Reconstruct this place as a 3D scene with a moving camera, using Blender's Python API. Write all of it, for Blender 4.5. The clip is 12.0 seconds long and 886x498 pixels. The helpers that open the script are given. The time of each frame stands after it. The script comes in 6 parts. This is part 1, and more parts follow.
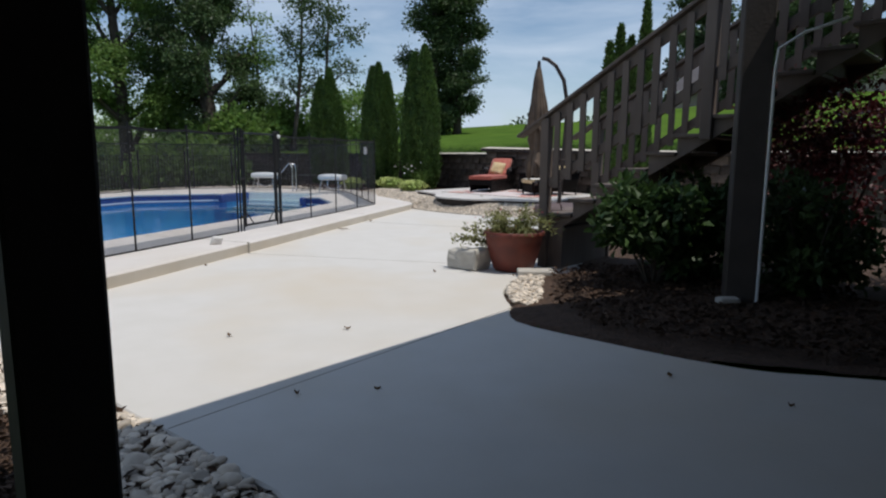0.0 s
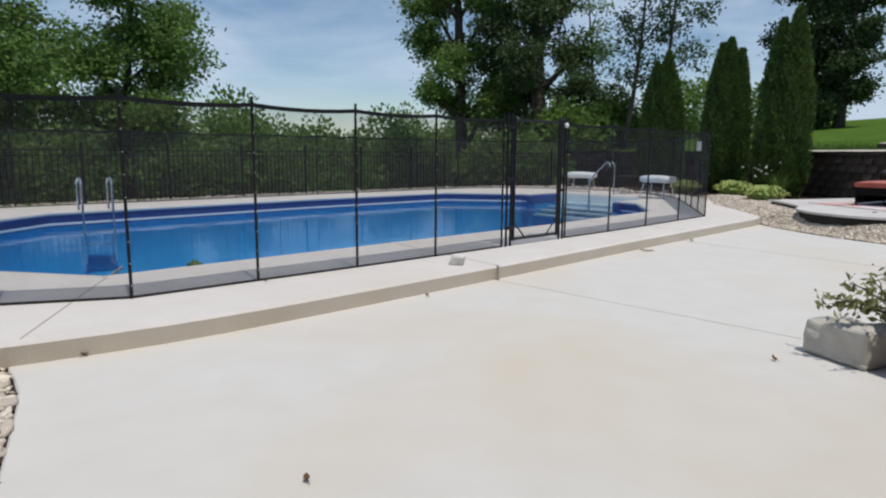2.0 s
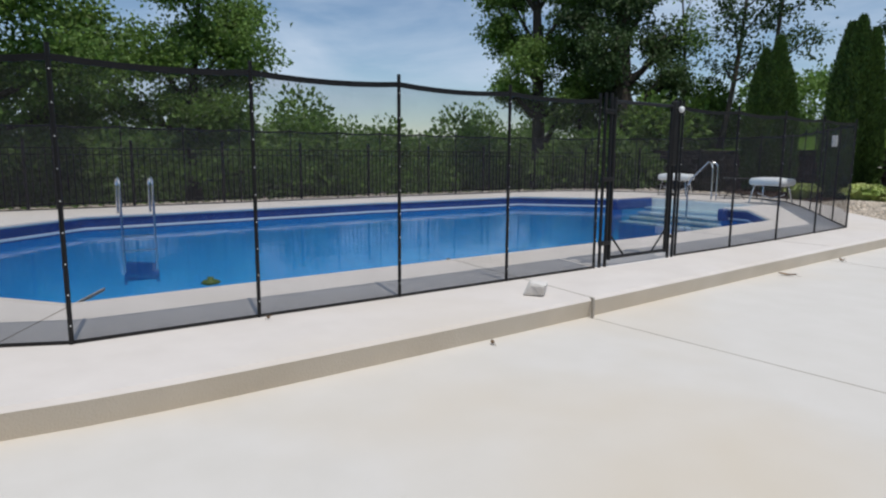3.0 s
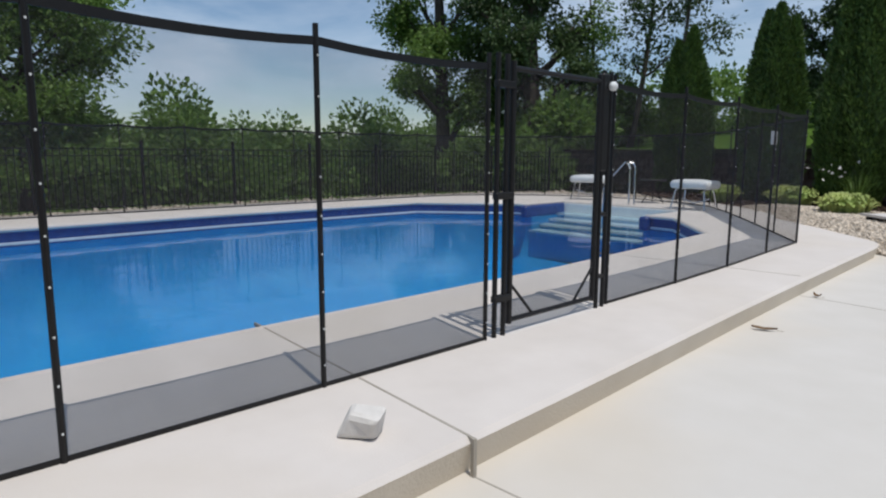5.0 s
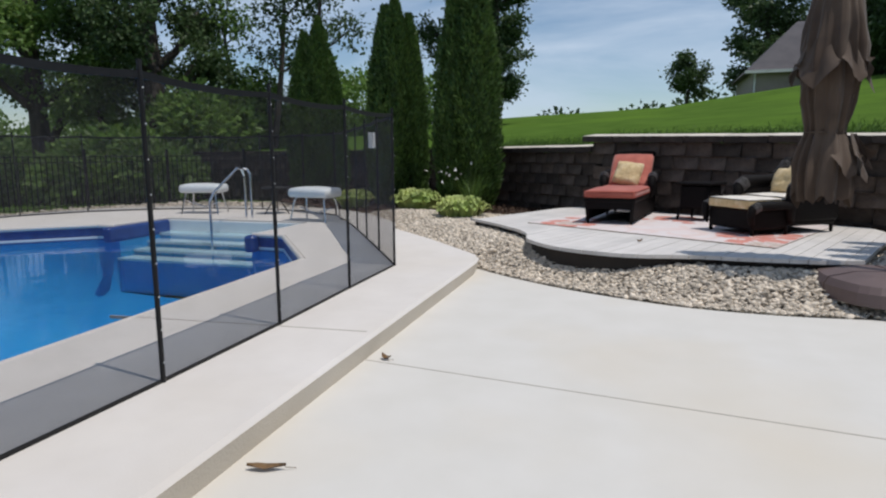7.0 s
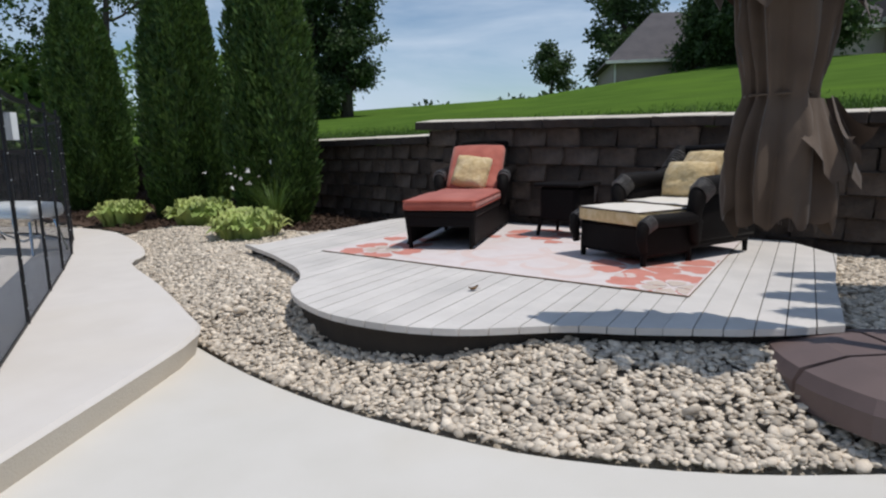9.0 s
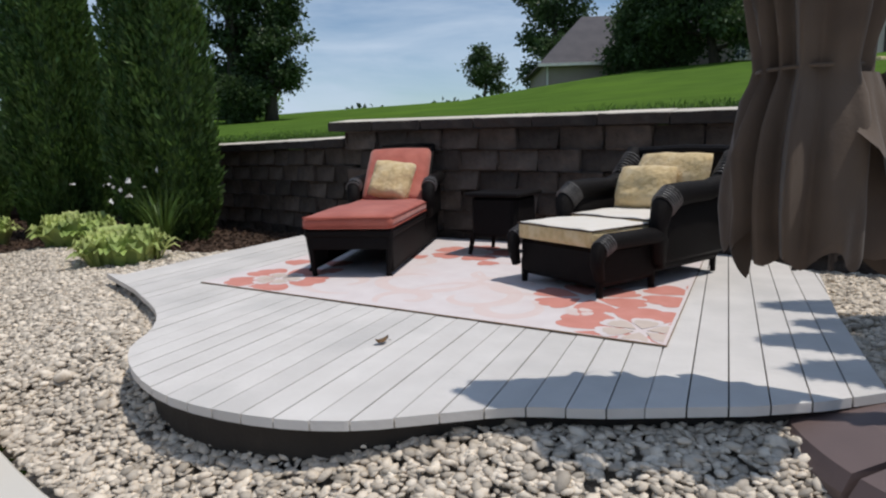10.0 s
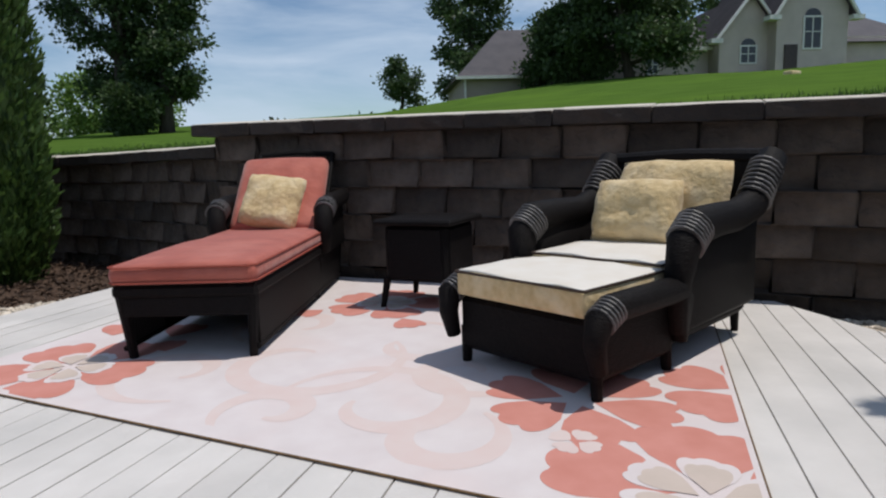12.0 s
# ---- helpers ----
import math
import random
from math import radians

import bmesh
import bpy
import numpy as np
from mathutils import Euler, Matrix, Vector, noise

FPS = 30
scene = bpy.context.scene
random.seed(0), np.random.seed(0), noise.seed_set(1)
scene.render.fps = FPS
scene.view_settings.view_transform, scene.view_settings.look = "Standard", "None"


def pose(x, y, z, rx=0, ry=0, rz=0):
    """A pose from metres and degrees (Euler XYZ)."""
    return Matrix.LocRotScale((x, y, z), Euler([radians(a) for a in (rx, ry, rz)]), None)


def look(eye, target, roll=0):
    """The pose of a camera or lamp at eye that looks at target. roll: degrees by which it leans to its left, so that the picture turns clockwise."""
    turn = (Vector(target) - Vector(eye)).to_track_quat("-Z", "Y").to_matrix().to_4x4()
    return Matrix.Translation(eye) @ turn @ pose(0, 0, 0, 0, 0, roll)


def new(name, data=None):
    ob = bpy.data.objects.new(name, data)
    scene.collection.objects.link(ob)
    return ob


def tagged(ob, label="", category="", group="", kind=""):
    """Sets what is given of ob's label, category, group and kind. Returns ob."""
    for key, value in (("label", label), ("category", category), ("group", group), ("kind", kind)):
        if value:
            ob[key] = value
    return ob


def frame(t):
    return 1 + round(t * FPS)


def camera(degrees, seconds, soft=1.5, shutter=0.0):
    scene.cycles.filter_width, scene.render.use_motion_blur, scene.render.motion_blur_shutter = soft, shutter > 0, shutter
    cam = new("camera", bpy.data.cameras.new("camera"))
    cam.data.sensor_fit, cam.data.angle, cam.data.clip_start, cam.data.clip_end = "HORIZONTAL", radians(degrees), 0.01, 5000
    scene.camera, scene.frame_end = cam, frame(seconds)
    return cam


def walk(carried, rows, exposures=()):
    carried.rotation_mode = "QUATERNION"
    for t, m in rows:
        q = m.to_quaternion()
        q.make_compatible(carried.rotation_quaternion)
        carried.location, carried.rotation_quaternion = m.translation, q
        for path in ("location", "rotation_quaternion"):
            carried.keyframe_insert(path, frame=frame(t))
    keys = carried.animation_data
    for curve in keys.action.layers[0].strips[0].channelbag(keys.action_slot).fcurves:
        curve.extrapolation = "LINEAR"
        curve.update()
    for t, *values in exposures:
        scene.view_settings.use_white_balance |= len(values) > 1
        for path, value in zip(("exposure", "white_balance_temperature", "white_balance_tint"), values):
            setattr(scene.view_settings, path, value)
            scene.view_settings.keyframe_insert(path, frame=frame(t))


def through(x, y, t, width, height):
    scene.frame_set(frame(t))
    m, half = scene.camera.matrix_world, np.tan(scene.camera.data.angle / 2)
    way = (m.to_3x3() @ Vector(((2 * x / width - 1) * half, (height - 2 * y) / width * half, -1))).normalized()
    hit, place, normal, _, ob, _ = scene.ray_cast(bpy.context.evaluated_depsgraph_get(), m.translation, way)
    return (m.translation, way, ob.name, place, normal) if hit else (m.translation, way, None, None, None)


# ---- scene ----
cam = camera(70.5, 12.0, soft=2.2)
PATH = [
    (0, (3.349, 2.202, 1.332), (2.77, 4.093, 1.034), 0.3),
    (0.5, (3.298, 3.051, 1.276), (2.512, 4.867, 0.984), 0.2),
    (1, (3.175, 3.696, 1.277), (2.131, 5.376, 0.982), 0.6),
    (1.5, (2.919, 4.293, 1.291), (1.644, 5.804, 0.987), 0.6),
    (2, (2.559, 4.859, 1.263), (1.103, 6.195, 0.957), 0.5),
    (2.5, (1.932, 5.45, 1.191), (0.363, 6.654, 0.892), 0.2),
    (4.5, (0.133, 7.32, 1.14), (-1.498, 8.44, 0.843), 0.5),
    (5, (-0.108, 7.848, 1.175), (-1.542, 9.21, 0.876), 0.3),
    (5.5, (-0.124, 8.41, 1.242), (-1.29, 10.006, 0.936), 0.2),
    (6, (-0.217, 8.988, 1.215), (-1.079, 10.769, 0.922), -0.1),
    (6.5, (-0.177, 9.572, 1.251), (-0.896, 11.415, 0.956), -0.5),
    (7, (-0.174, 10.251, 1.263), (-0.792, 12.129, 0.961), -0.4),
    (9, (0.056, 13.273, 1.225), (-0.195, 15.231, 0.902), -1.3),
    (9.5, (0.086, 13.834, 1.228), (-0.066, 15.801, 0.903), -1.4),
    (10, (0.125, 14.314, 1.212), (0.07, 16.288, 0.897), -1.7),
    (10.5, (0.152, 14.757, 1.196), (0.197, 16.734, 0.899), -1.8),
    (11, (0.198, 15.191, 1.178), (0.344, 17.166, 0.894), -1.9),
    (11.5, (0.226, 15.578, 1.182), (0.429, 17.548, 0.901), -2.1),
    (12, (0.203, 15.871, 1.169), (0.402, 17.842, 0.893), -1.9),
]
walk(cam, [(t, look(eye, target, roll)) for t, eye, target, roll in PATH])

# ---- light ----
SUN_ELEV, SUN_AZ = radians(69.8), math.atan2(-0.21, 0.97)
SUN_DIR = Vector((math.cos(SUN_ELEV) * math.cos(SUN_AZ), math.cos(SUN_ELEV) * math.sin(SUN_AZ), math.sin(SUN_ELEV)))
sun_data = bpy.data.lights.new("sun", "SUN")
sun_data.energy, sun_data.angle, sun_data.color = 2.92, radians(0.53), (1.0, 0.952, 0.885)
sun = new("sun", sun_data)
sun.matrix_world = look(SUN_DIR * 60, (0, 0, 0))
scene.view_settings.exposure = 0.0

world = bpy.data.worlds.new("sky")
scene.world = world
world.use_nodes = True
wn, wl = world.node_tree.nodes, world.node_tree.links
wn.clear()
sky = wn.new("ShaderNodeTexSky")
sky.sky_type, sky.sun_disc = "NISHITA", False
sky.sun_elevation, sky.sun_rotation = SUN_ELEV, math.pi / 2 - SUN_AZ
sky.air_density, sky.dust_density, sky.ozone_density = 1.0, 0.12, 3.0
wc = wn.new("ShaderNodeTexCoord")
wm = wn.new("ShaderNodeMapping")
wm.inputs["Scale"].default_value = (1.2, 1.2, 4.5)
wl.new(wc.outputs["Generated"], wm.inputs["Vector"])
cloud = wn.new("ShaderNodeTexNoise")
cloud.inputs["Scale"].default_value, cloud.inputs["Detail"].default_value = 2.2, 9.0
cloud.inputs["Roughness"].default_value = 0.55
cloud.inputs["Distortion"].default_value = 0.4
wl.new(wm.outputs[0], cloud.inputs["Vector"])
cramp = wn.new("ShaderNodeMapRange")
cramp.inputs["From Min"].default_value, cramp.inputs["From Max"].default_value = 0.40, 0.64
cramp.inputs["To Max"].default_value = 0.88
wl.new(cloud.outputs["Fac"], cramp.inputs["Value"])
wmix = wn.new("ShaderNodeMix")
wmix.data_type = "RGBA"
wmix.inputs["B"].default_value = (5.5, 6.6, 8.1, 1)
wl.new(cramp.outputs[0], wmix.inputs["Factor"])
wl.new(sky.outputs[0], wmix.inputs["A"])
bg = wn.new("ShaderNodeBackground")
bg.inputs["Strength"].default_value = 0.098
wl.new(wmix.outputs["Result"], bg.inputs["Color"])
wo = wn.new("ShaderNodeOutputWorld")
wl.new(bg.outputs[0], wo.inputs["Surface"])


# ---- materials ----
def material(name, base, second=None, scale=8.0, rough=0.8, metal=0.0, bump=0.2, bump_scale=60.0, vary=0.0, bump_dist=0.01,
             stretch=(1, 1, 1), spec=0.5, stain=None, stain_scale=0.6, sheen=0.0, island=False, coords="Object"):
    """A surface with grain, blotches, fine relief and a shift of tone from piece to piece."""
    m = bpy.data.materials.new(name)
    m.use_nodes = True
    n, l = m.node_tree.nodes, m.node_tree.links
    b = n["Principled BSDF"]
    b.inputs["Roughness"].default_value, b.inputs["Metallic"].default_value = rough, metal
    b.inputs["Specular IOR Level"].default_value = spec
    if sheen:
        b.inputs["Sheen Weight"].default_value = sheen
    tc, mp = n.new("ShaderNodeTexCoord"), n.new("ShaderNodeMapping")
    mp.inputs["Scale"].default_value = stretch
    l.new(tc.outputs[coords], mp.inputs["Vector"])
    second = second or tuple(c * 0.82 for c in base)
    t = n.new("ShaderNodeTexNoise")
    t.inputs["Scale"].default_value, t.inputs["Detail"].default_value = scale, 6.0
    l.new(mp.outputs[0], t.inputs["Vector"])
    r = n.new("ShaderNodeMapRange")
    r.inputs["From Min"].default_value, r.inputs["From Max"].default_value = 0.3, 0.7
    l.new(t.outputs["Fac"], r.inputs["Value"])
    mx = n.new("ShaderNodeMix")
    mx.data_type = "RGBA"
    mx.inputs["A"].default_value, mx.inputs["B"].default_value = (*base, 1), (*second, 1)
    l.new(r.outputs[0], mx.inputs["Factor"])
    out = mx.outputs["Result"]
    if stain:
        t2 = n.new("ShaderNodeTexNoise")
        t2.inputs["Scale"].default_value, t2.inputs["Detail"].default_value = stain_scale, 4.0
        l.new(tc.outputs[coords], t2.inputs["Vector"])
        r2 = n.new("ShaderNodeMapRange")
        r2.inputs["From Min"].default_value, r2.inputs["From Max"].default_value = 0.48, 0.72
        l.new(t2.outputs["Fac"], r2.inputs["Value"])
        m2 = n.new("ShaderNodeMix")
        m2.data_type = "RGBA"
        m2.inputs["B"].default_value = (*stain, 1)
        l.new(r2.outputs[0], m2.inputs["Factor"])
        l.new(out, m2.inputs["A"])
        out = m2.outputs["Result"]
    if vary:
        src = n.new("ShaderNodeNewGeometry").outputs["Random Per Island"] if island else n.new("ShaderNodeObjectInfo").outputs["Random"]
        r3 = n.new("ShaderNodeMapRange")
        r3.inputs["To Min"].default_value, r3.inputs["To Max"].default_value = 1 - vary, 1 + vary
        l.new(src, r3.inputs["Value"])
        h = n.new("ShaderNodeHueSaturation")
        l.new(r3.outputs[0], h.inputs["Value"])
        l.new(out, h.inputs["Color"])
        out = h.outputs[0]
    l.new(out, b.inputs["Base Color"])
    if bump:
        t3 = n.new("ShaderNodeTexNoise")
        t3.inputs["Scale"].default_value, t3.inputs["Detail"].default_value = bump_scale, 5.0
        l.new(mp.outputs[0], t3.inputs["Vector"])
        bp = n.new("ShaderNodeBump")
        bp.inputs["Strength"].default_value, bp.inputs["Distance"].default_value = bump, bump_dist
        l.new(t3.outputs["Fac"], bp.inputs["Height"])
        l.new(bp.outputs[0], b.inputs["Normal"])
    return m


def leaf_material(name, base, second, vary=0.35, through=0.25):
    m = material(name, base, second, scale=1.3, rough=0.5, bump=0, vary=vary, island=True, spec=0.35)
    n, l = m.node_tree.nodes, m.node_tree.links
    b = n["Principled BSDF"]
    tr = n.new("ShaderNodeBsdfTranslucent")
    col = b.inputs["Base Color"].links[0].from_socket
    l.new(col, tr.inputs["Color"])
    mix = n.new("ShaderNodeMixShader")
    mix.inputs[0].default_value = through
    l.new(b.outputs[0], mix.inputs[1])
    l.new(tr.outputs[0], mix.inputs[2])
    l.new(mix.outputs[0], n["Material Output"].inputs["Surface"])
    return m


CONCRETE = material("patio_concrete", (0.635, 0.61, 0.573), (0.60, 0.575, 0.533), 3.0, 0.85, bump=0.25, bump_scale=140, bump_dist=0.004, stain=(0.60, 0.535, 0.44), stain_scale=0.35, coords="Object")
POOLDECK = material("pool_deck_concrete", (0.68, 0.638, 0.602), (0.63, 0.588, 0.552), 3.5, 0.85, bump=0.3, bump_scale=120, bump_dist=0.004, stain=(0.63, 0.575, 0.51), stain_scale=0.5)
KERB = material("kerb_face", (0.69, 0.62, 0.52), (0.60, 0.535, 0.44), 2.0, 0.9, bump=0.4, bump_scale=90, stain=(0.66, 0.60, 0.51), stain_scale=1.2)
JOINT = material("joint_dirt", (0.30, 0.27, 0.23), (0.40, 0.37, 0.32), 4.0, 0.95, bump=0.1)
BLACK = material("black_metal", (0.006, 0.006, 0.007), (0.010, 0.010, 0.011), 12, 0.5, bump=0.05, spec=0.35)
CHROME = material("stainless_steel", (0.72, 0.73, 0.75), (0.62, 0.63, 0.65), 8, 0.18, 1.0, bump=0.02)
LINER = material("pool_liner", (0.016, 0.335, 0.67), (0.028, 0.385, 0.73), 2.5, 0.5, bump=0.0, stain=(0.05, 0.42, 0.74), stain_scale=1.4)
BAND = material("liner_border", (0.009, 0.036, 0.17), (0.015, 0.065, 0.25), 9, 0.4, bump=0.0)
WHITEPLASTIC = material("white_plastic", (0.78, 0.80, 0.80), (0.72, 0.74, 0.75), 5, 0.4, bump=0.05)
DECKPAINT = material("deck_paint", (0.695, 0.66, 0.63), (0.63, 0.595, 0.565), 5, 0.6, bump=0.3, bump_scale=30, stretch=(1, 1, 1), vary=0.05, stain=(0.56, 0.535, 0.51), stain_scale=2.0)
# skirt darkened to near black: paints the deep shadow below the deck overhang
SKIRTSHADE = material("deck_skirt_shade", (0.03, 0.024, 0.02), (0.02, 0.016, 0.013), 6, 0.85, bump=0.3)
BLOCK = material("wall_block", (0.076, 0.055, 0.043), (0.036, 0.027, 0.023), 4, 0.95, bump=0.9, bump_scale=22, bump_dist=0.03, vary=0.45, stain=(0.135, 0.103, 0.082), stain_scale=2.6)
# cap stones: dark face, then a pale colour that paints their tops sunlit
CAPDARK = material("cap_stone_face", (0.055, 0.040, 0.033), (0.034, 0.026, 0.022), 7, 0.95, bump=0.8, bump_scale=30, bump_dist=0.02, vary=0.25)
CAPSUNLIT = material("cap_stone", (0.66, 0.60, 0.52), (0.56, 0.50, 0.42), 7, 0.9, bump=0.5, bump_scale=50, vary=0.12)
WALLCORE = material("wall_core", (0.035, 0.03, 0.027), (0.05, 0.04, 0.035), 5, 0.95, bump=0.3)
PEBBLE = material("river_pebble", (0.67, 0.59, 0.49), (0.54, 0.46, 0.37), 20, 0.75, bump=0.2, bump_scale=90, vary=0.38, island=True)
BEDSOIL = material("bed_soil", (0.46, 0.41, 0.345), (0.34, 0.295, 0.245), 14, 0.95, bump=0.8, bump_scale=40, bump_dist=0.03)
MULCH = material("bark_mulch", (0.10, 0.058, 0.036), (0.05, 0.03, 0.02), 20, 0.95, bump=0.9, bump_scale=45, bump_dist=0.04, vary=0.5, island=True)
GRASS = material("lawn_grass", (0.095, 0.165, 0.032), (0.07, 0.13, 0.024), 0.9, 1.0, spec=0.0, bump=0.9, bump_scale=25, bump_dist=0.06, stain=(0.105, 0.185, 0.03), stain_scale=0.25, coords="Object")
WICKER = material("dark_wicker", (0.0035, 0.0026, 0.0028), (0.007, 0.0052, 0.0052), 30, 0.6, bump=0.8, bump_scale=70, bump_dist=0.008, stretch=(1, 1, 3), spec=0.14)
CORAL = material("coral_fabric", (0.44, 0.115, 0.08), (0.35, 0.088, 0.062), 9, 0.9, bump=0.5, bump_scale=22, bump_dist=0.012, sheen=0.2, stain=(0.52, 0.17, 0.125), stain_scale=3)
GOLD = material("gold_fabric", (0.71, 0.545, 0.30), (0.55, 0.39, 0.185), 26, 0.9, bump=0.75, bump_scale=34, bump_dist=0.014, sheen=0.2, stain=(0.74, 0.60, 0.38), stain_scale=7)
CREAM = material("faded_cream_fabric", (0.74, 0.70, 0.645), (0.69, 0.635, 0.56), 10, 0.85, bump=0.3, bump_scale=200, bump_dist=0.003)
PIPING = material("dark_piping", (0.05, 0.03, 0.02), None, 10, 0.8, bump=0)
CORALPIPE = material("coral_piping", (0.34, 0.07, 0.045), None, 10, 0.8, bump=0)
CANOPY = material("umbrella_fabric", (0.075, 0.045, 0.028), (0.05, 0.030, 0.019), 6, 0.8, bump=0.3, bump_scale=90, bump_dist=0.004, sheen=0.15, stain=(0.105, 0.07, 0.047), stain_scale=2.5)
UMBBASE = material("umbrella_base_plastic", (0.15, 0.105, 0.10), (0.12, 0.085, 0.08), 4, 0.55, bump=0.15, bump_scale=120, bump_dist=0.003)
BRONZE = material("bronze_metal", (0.05, 0.035, 0.03), (0.03, 0.022, 0.02), 8, 0.4, 0.3, bump=0.05)
STAIRWOOD = material("weathered_wood", (0.165, 0.13, 0.11), (0.11, 0.085, 0.072), 6, 0.85, bump=0.4, bump_scale=25, stretch=(1, 1, 0.3), vary=0.1)
COLUMNPAINT = material("column_paint", (0.075, 0.062, 0.055), (0.05, 0.042, 0.037), 4, 0.8, bump=0.3, bump_scale=30)
TERRACOTTA = material("terracotta_glaze", (0.165, 0.034, 0.020), (0.105, 0.024, 0.016), 6, 0.6, bump=0.15, bump_scale=30)
CUTSTONE = material("cut_stone", (0.56, 0.53, 0.475), (0.44, 0.41, 0.36), 8, 0.9, bump=0.6, bump_scale=40, bump_dist=0.01)
PALESTONE = material("pale_stone", (0.70, 0.68, 0.65), (0.60, 0.58, 0.55), 14, 0.85, bump=0.4, bump_scale=50)
BARK = material("tree_bark", (0.085, 0.07, 0.055), (0.045, 0.037, 0.03), 9, 0.95, bump=0.9, bump_scale=14, bump_dist=0.05, stretch=(1, 1, 0.25))
LEAF = leaf_material("oak_leaf", (0.20, 0.31, 0.075), (0.125, 0.215, 0.055), through=0.45)
LEAFDARK = leaf_material("dark_leaf", (0.078, 0.125, 0.042), (0.05, 0.088, 0.032), through=0.3)
LEAFBRIGHT = leaf_material("bright_leaf", (0.10, 0.17, 0.028), (0.06, 0.115, 0.02))
ARBOR = leaf_material("arborvitae_spray", (0.092, 0.158, 0.036), (0.052, 0.10, 0.025), vary=0.4, through=0.25)
HOSTA = leaf_material("hosta_leaf", (0.52, 0.56, 0.21), (0.24, 0.36, 0.09), vary=0.3)
REDLEAF = leaf_material("red_leaf", (0.13, 0.018, 0.022), (0.07, 0.02, 0.018), vary=0.5)
SHRUBLEAF = leaf_material("shrub_leaf", (0.055, 0.105, 0.028), (0.03, 0.062, 0.018), vary=0.4)
DRYGREEN = leaf_material("planter_leaf", (0.30, 0.29, 0.115), (0.16, 0.18, 0.06), vary=0.4)
FLOWER = leaf_material("white_petal", (0.75, 0.74, 0.72), (0.7, 0.66, 0.68), vary=0.1)
PINK = leaf_material("pink_petal", (0.6, 0.12, 0.16), (0.5, 0.1, 0.1), vary=0.2)
BRICK = material("house_brick", (0.56, 0.475, 0.435), (0.48, 0.405, 0.37), 1.2, 0.9, bump=0.3, bump_scale=12)
ROOF = material("roof_shingle", (0.10, 0.092, 0.10), (0.075, 0.07, 0.078), 1.5, 0.9, bump=0.5, bump_scale=9)
TRIM = material("white_trim", (0.76, 0.75, 0.72), None, 5, 0.6, bump=0.05)
DARKGLASS = material("window_glass", (0.02, 0.025, 0.03), None, 5, 0.06, bump=0)
# dark colour for the added out-of-view walls, to cut bounce under the deck
SHADEWALL = material("shade_wall_dark", (0.07, 0.055, 0.045), (0.05, 0.04, 0.034), 3, 0.9, bump=0.3, bump_scale=14)
SIDING = material("garage_siding", (0.36, 0.31, 0.27), (0.32, 0.275, 0.24), 2, 0.9, bump=0.2)
DRYLEAF = material("dry_leaf", (0.22, 0.13, 0.06), (0.10, 0.06, 0.03), 30, 0.9, bump=0.3)
RUGWHITE = material("rug_weave", (0.70, 0.64, 0.635), (0.645, 0.575, 0.57), 7, 0.95, bump=0.4, bump_scale=260, bump_dist=0.003, stain=(0.70, 0.59, 0.575), stain_scale=1.6)
RUGRED = material("rug_flower", (0.62, 0.265, 0.22), (0.56, 0.22, 0.175), 9, 0.95, bump=0.4, bump_scale=260, bump_dist=0.003)
RUGPALE = material("rug_pale", (0.67, 0.535, 0.505), (0.68, 0.575, 0.55), 9, 0.95, bump=0.4, bump_scale=260, bump_dist=0.003)
RUGTAN = material("rug_centre", (0.60, 0.50, 0.44), (0.55, 0.46, 0.40), 9, 0.95, bump=0.4, bump_scale=260, bump_dist=0.003)


def see_through(name, dark, amount):
    """Woven mesh: threads of a dark colour, with gaps that let the view through."""
    m = bpy.data.materials.new(name)
    m.use_nodes = True
    n, l = m.node_tree.nodes, m.node_tree.links
    b = n["Principled BSDF"]
    b.inputs["Base Color"].default_value, b.inputs["Roughness"].default_value, b.inputs["Specular IOR Level"].default_value = (*dark, 1), 0.8, 0.1
    t = n.new("ShaderNodeBsdfTransparent")
    mix = n.new("ShaderNodeMixShader")
    tc = n.new("ShaderNodeTexCoord")
    nz = n.new("ShaderNodeTexNoise")
    nz.inputs["Scale"].default_value = 3.0
    l.new(tc.outputs["Object"], nz.inputs["Vector"])
    r = n.new("ShaderNodeMapRange")
    r.inputs["To Min"].default_value, r.inputs["To Max"].default_value = amount - 0.06, amount + 0.06
    l.new(nz.outputs["Fac"], r.inputs["Value"])
    l.new(r.outputs[0], mix.inputs[0])
    l.new(t.outputs[0], mix.inputs[1])
    l.new(b.outputs[0], mix.inputs[2])
    l.new(mix.outputs[0], n["Material Output"].inputs["Surface"])
    return m


MESH = see_through("fence_mesh", (0.050, 0.048, 0.055), 0.27)
THREAD = material("mesh_thread", (0.02, 0.019, 0.021), None, 20, 0.8, bump=0, spec=0.1)


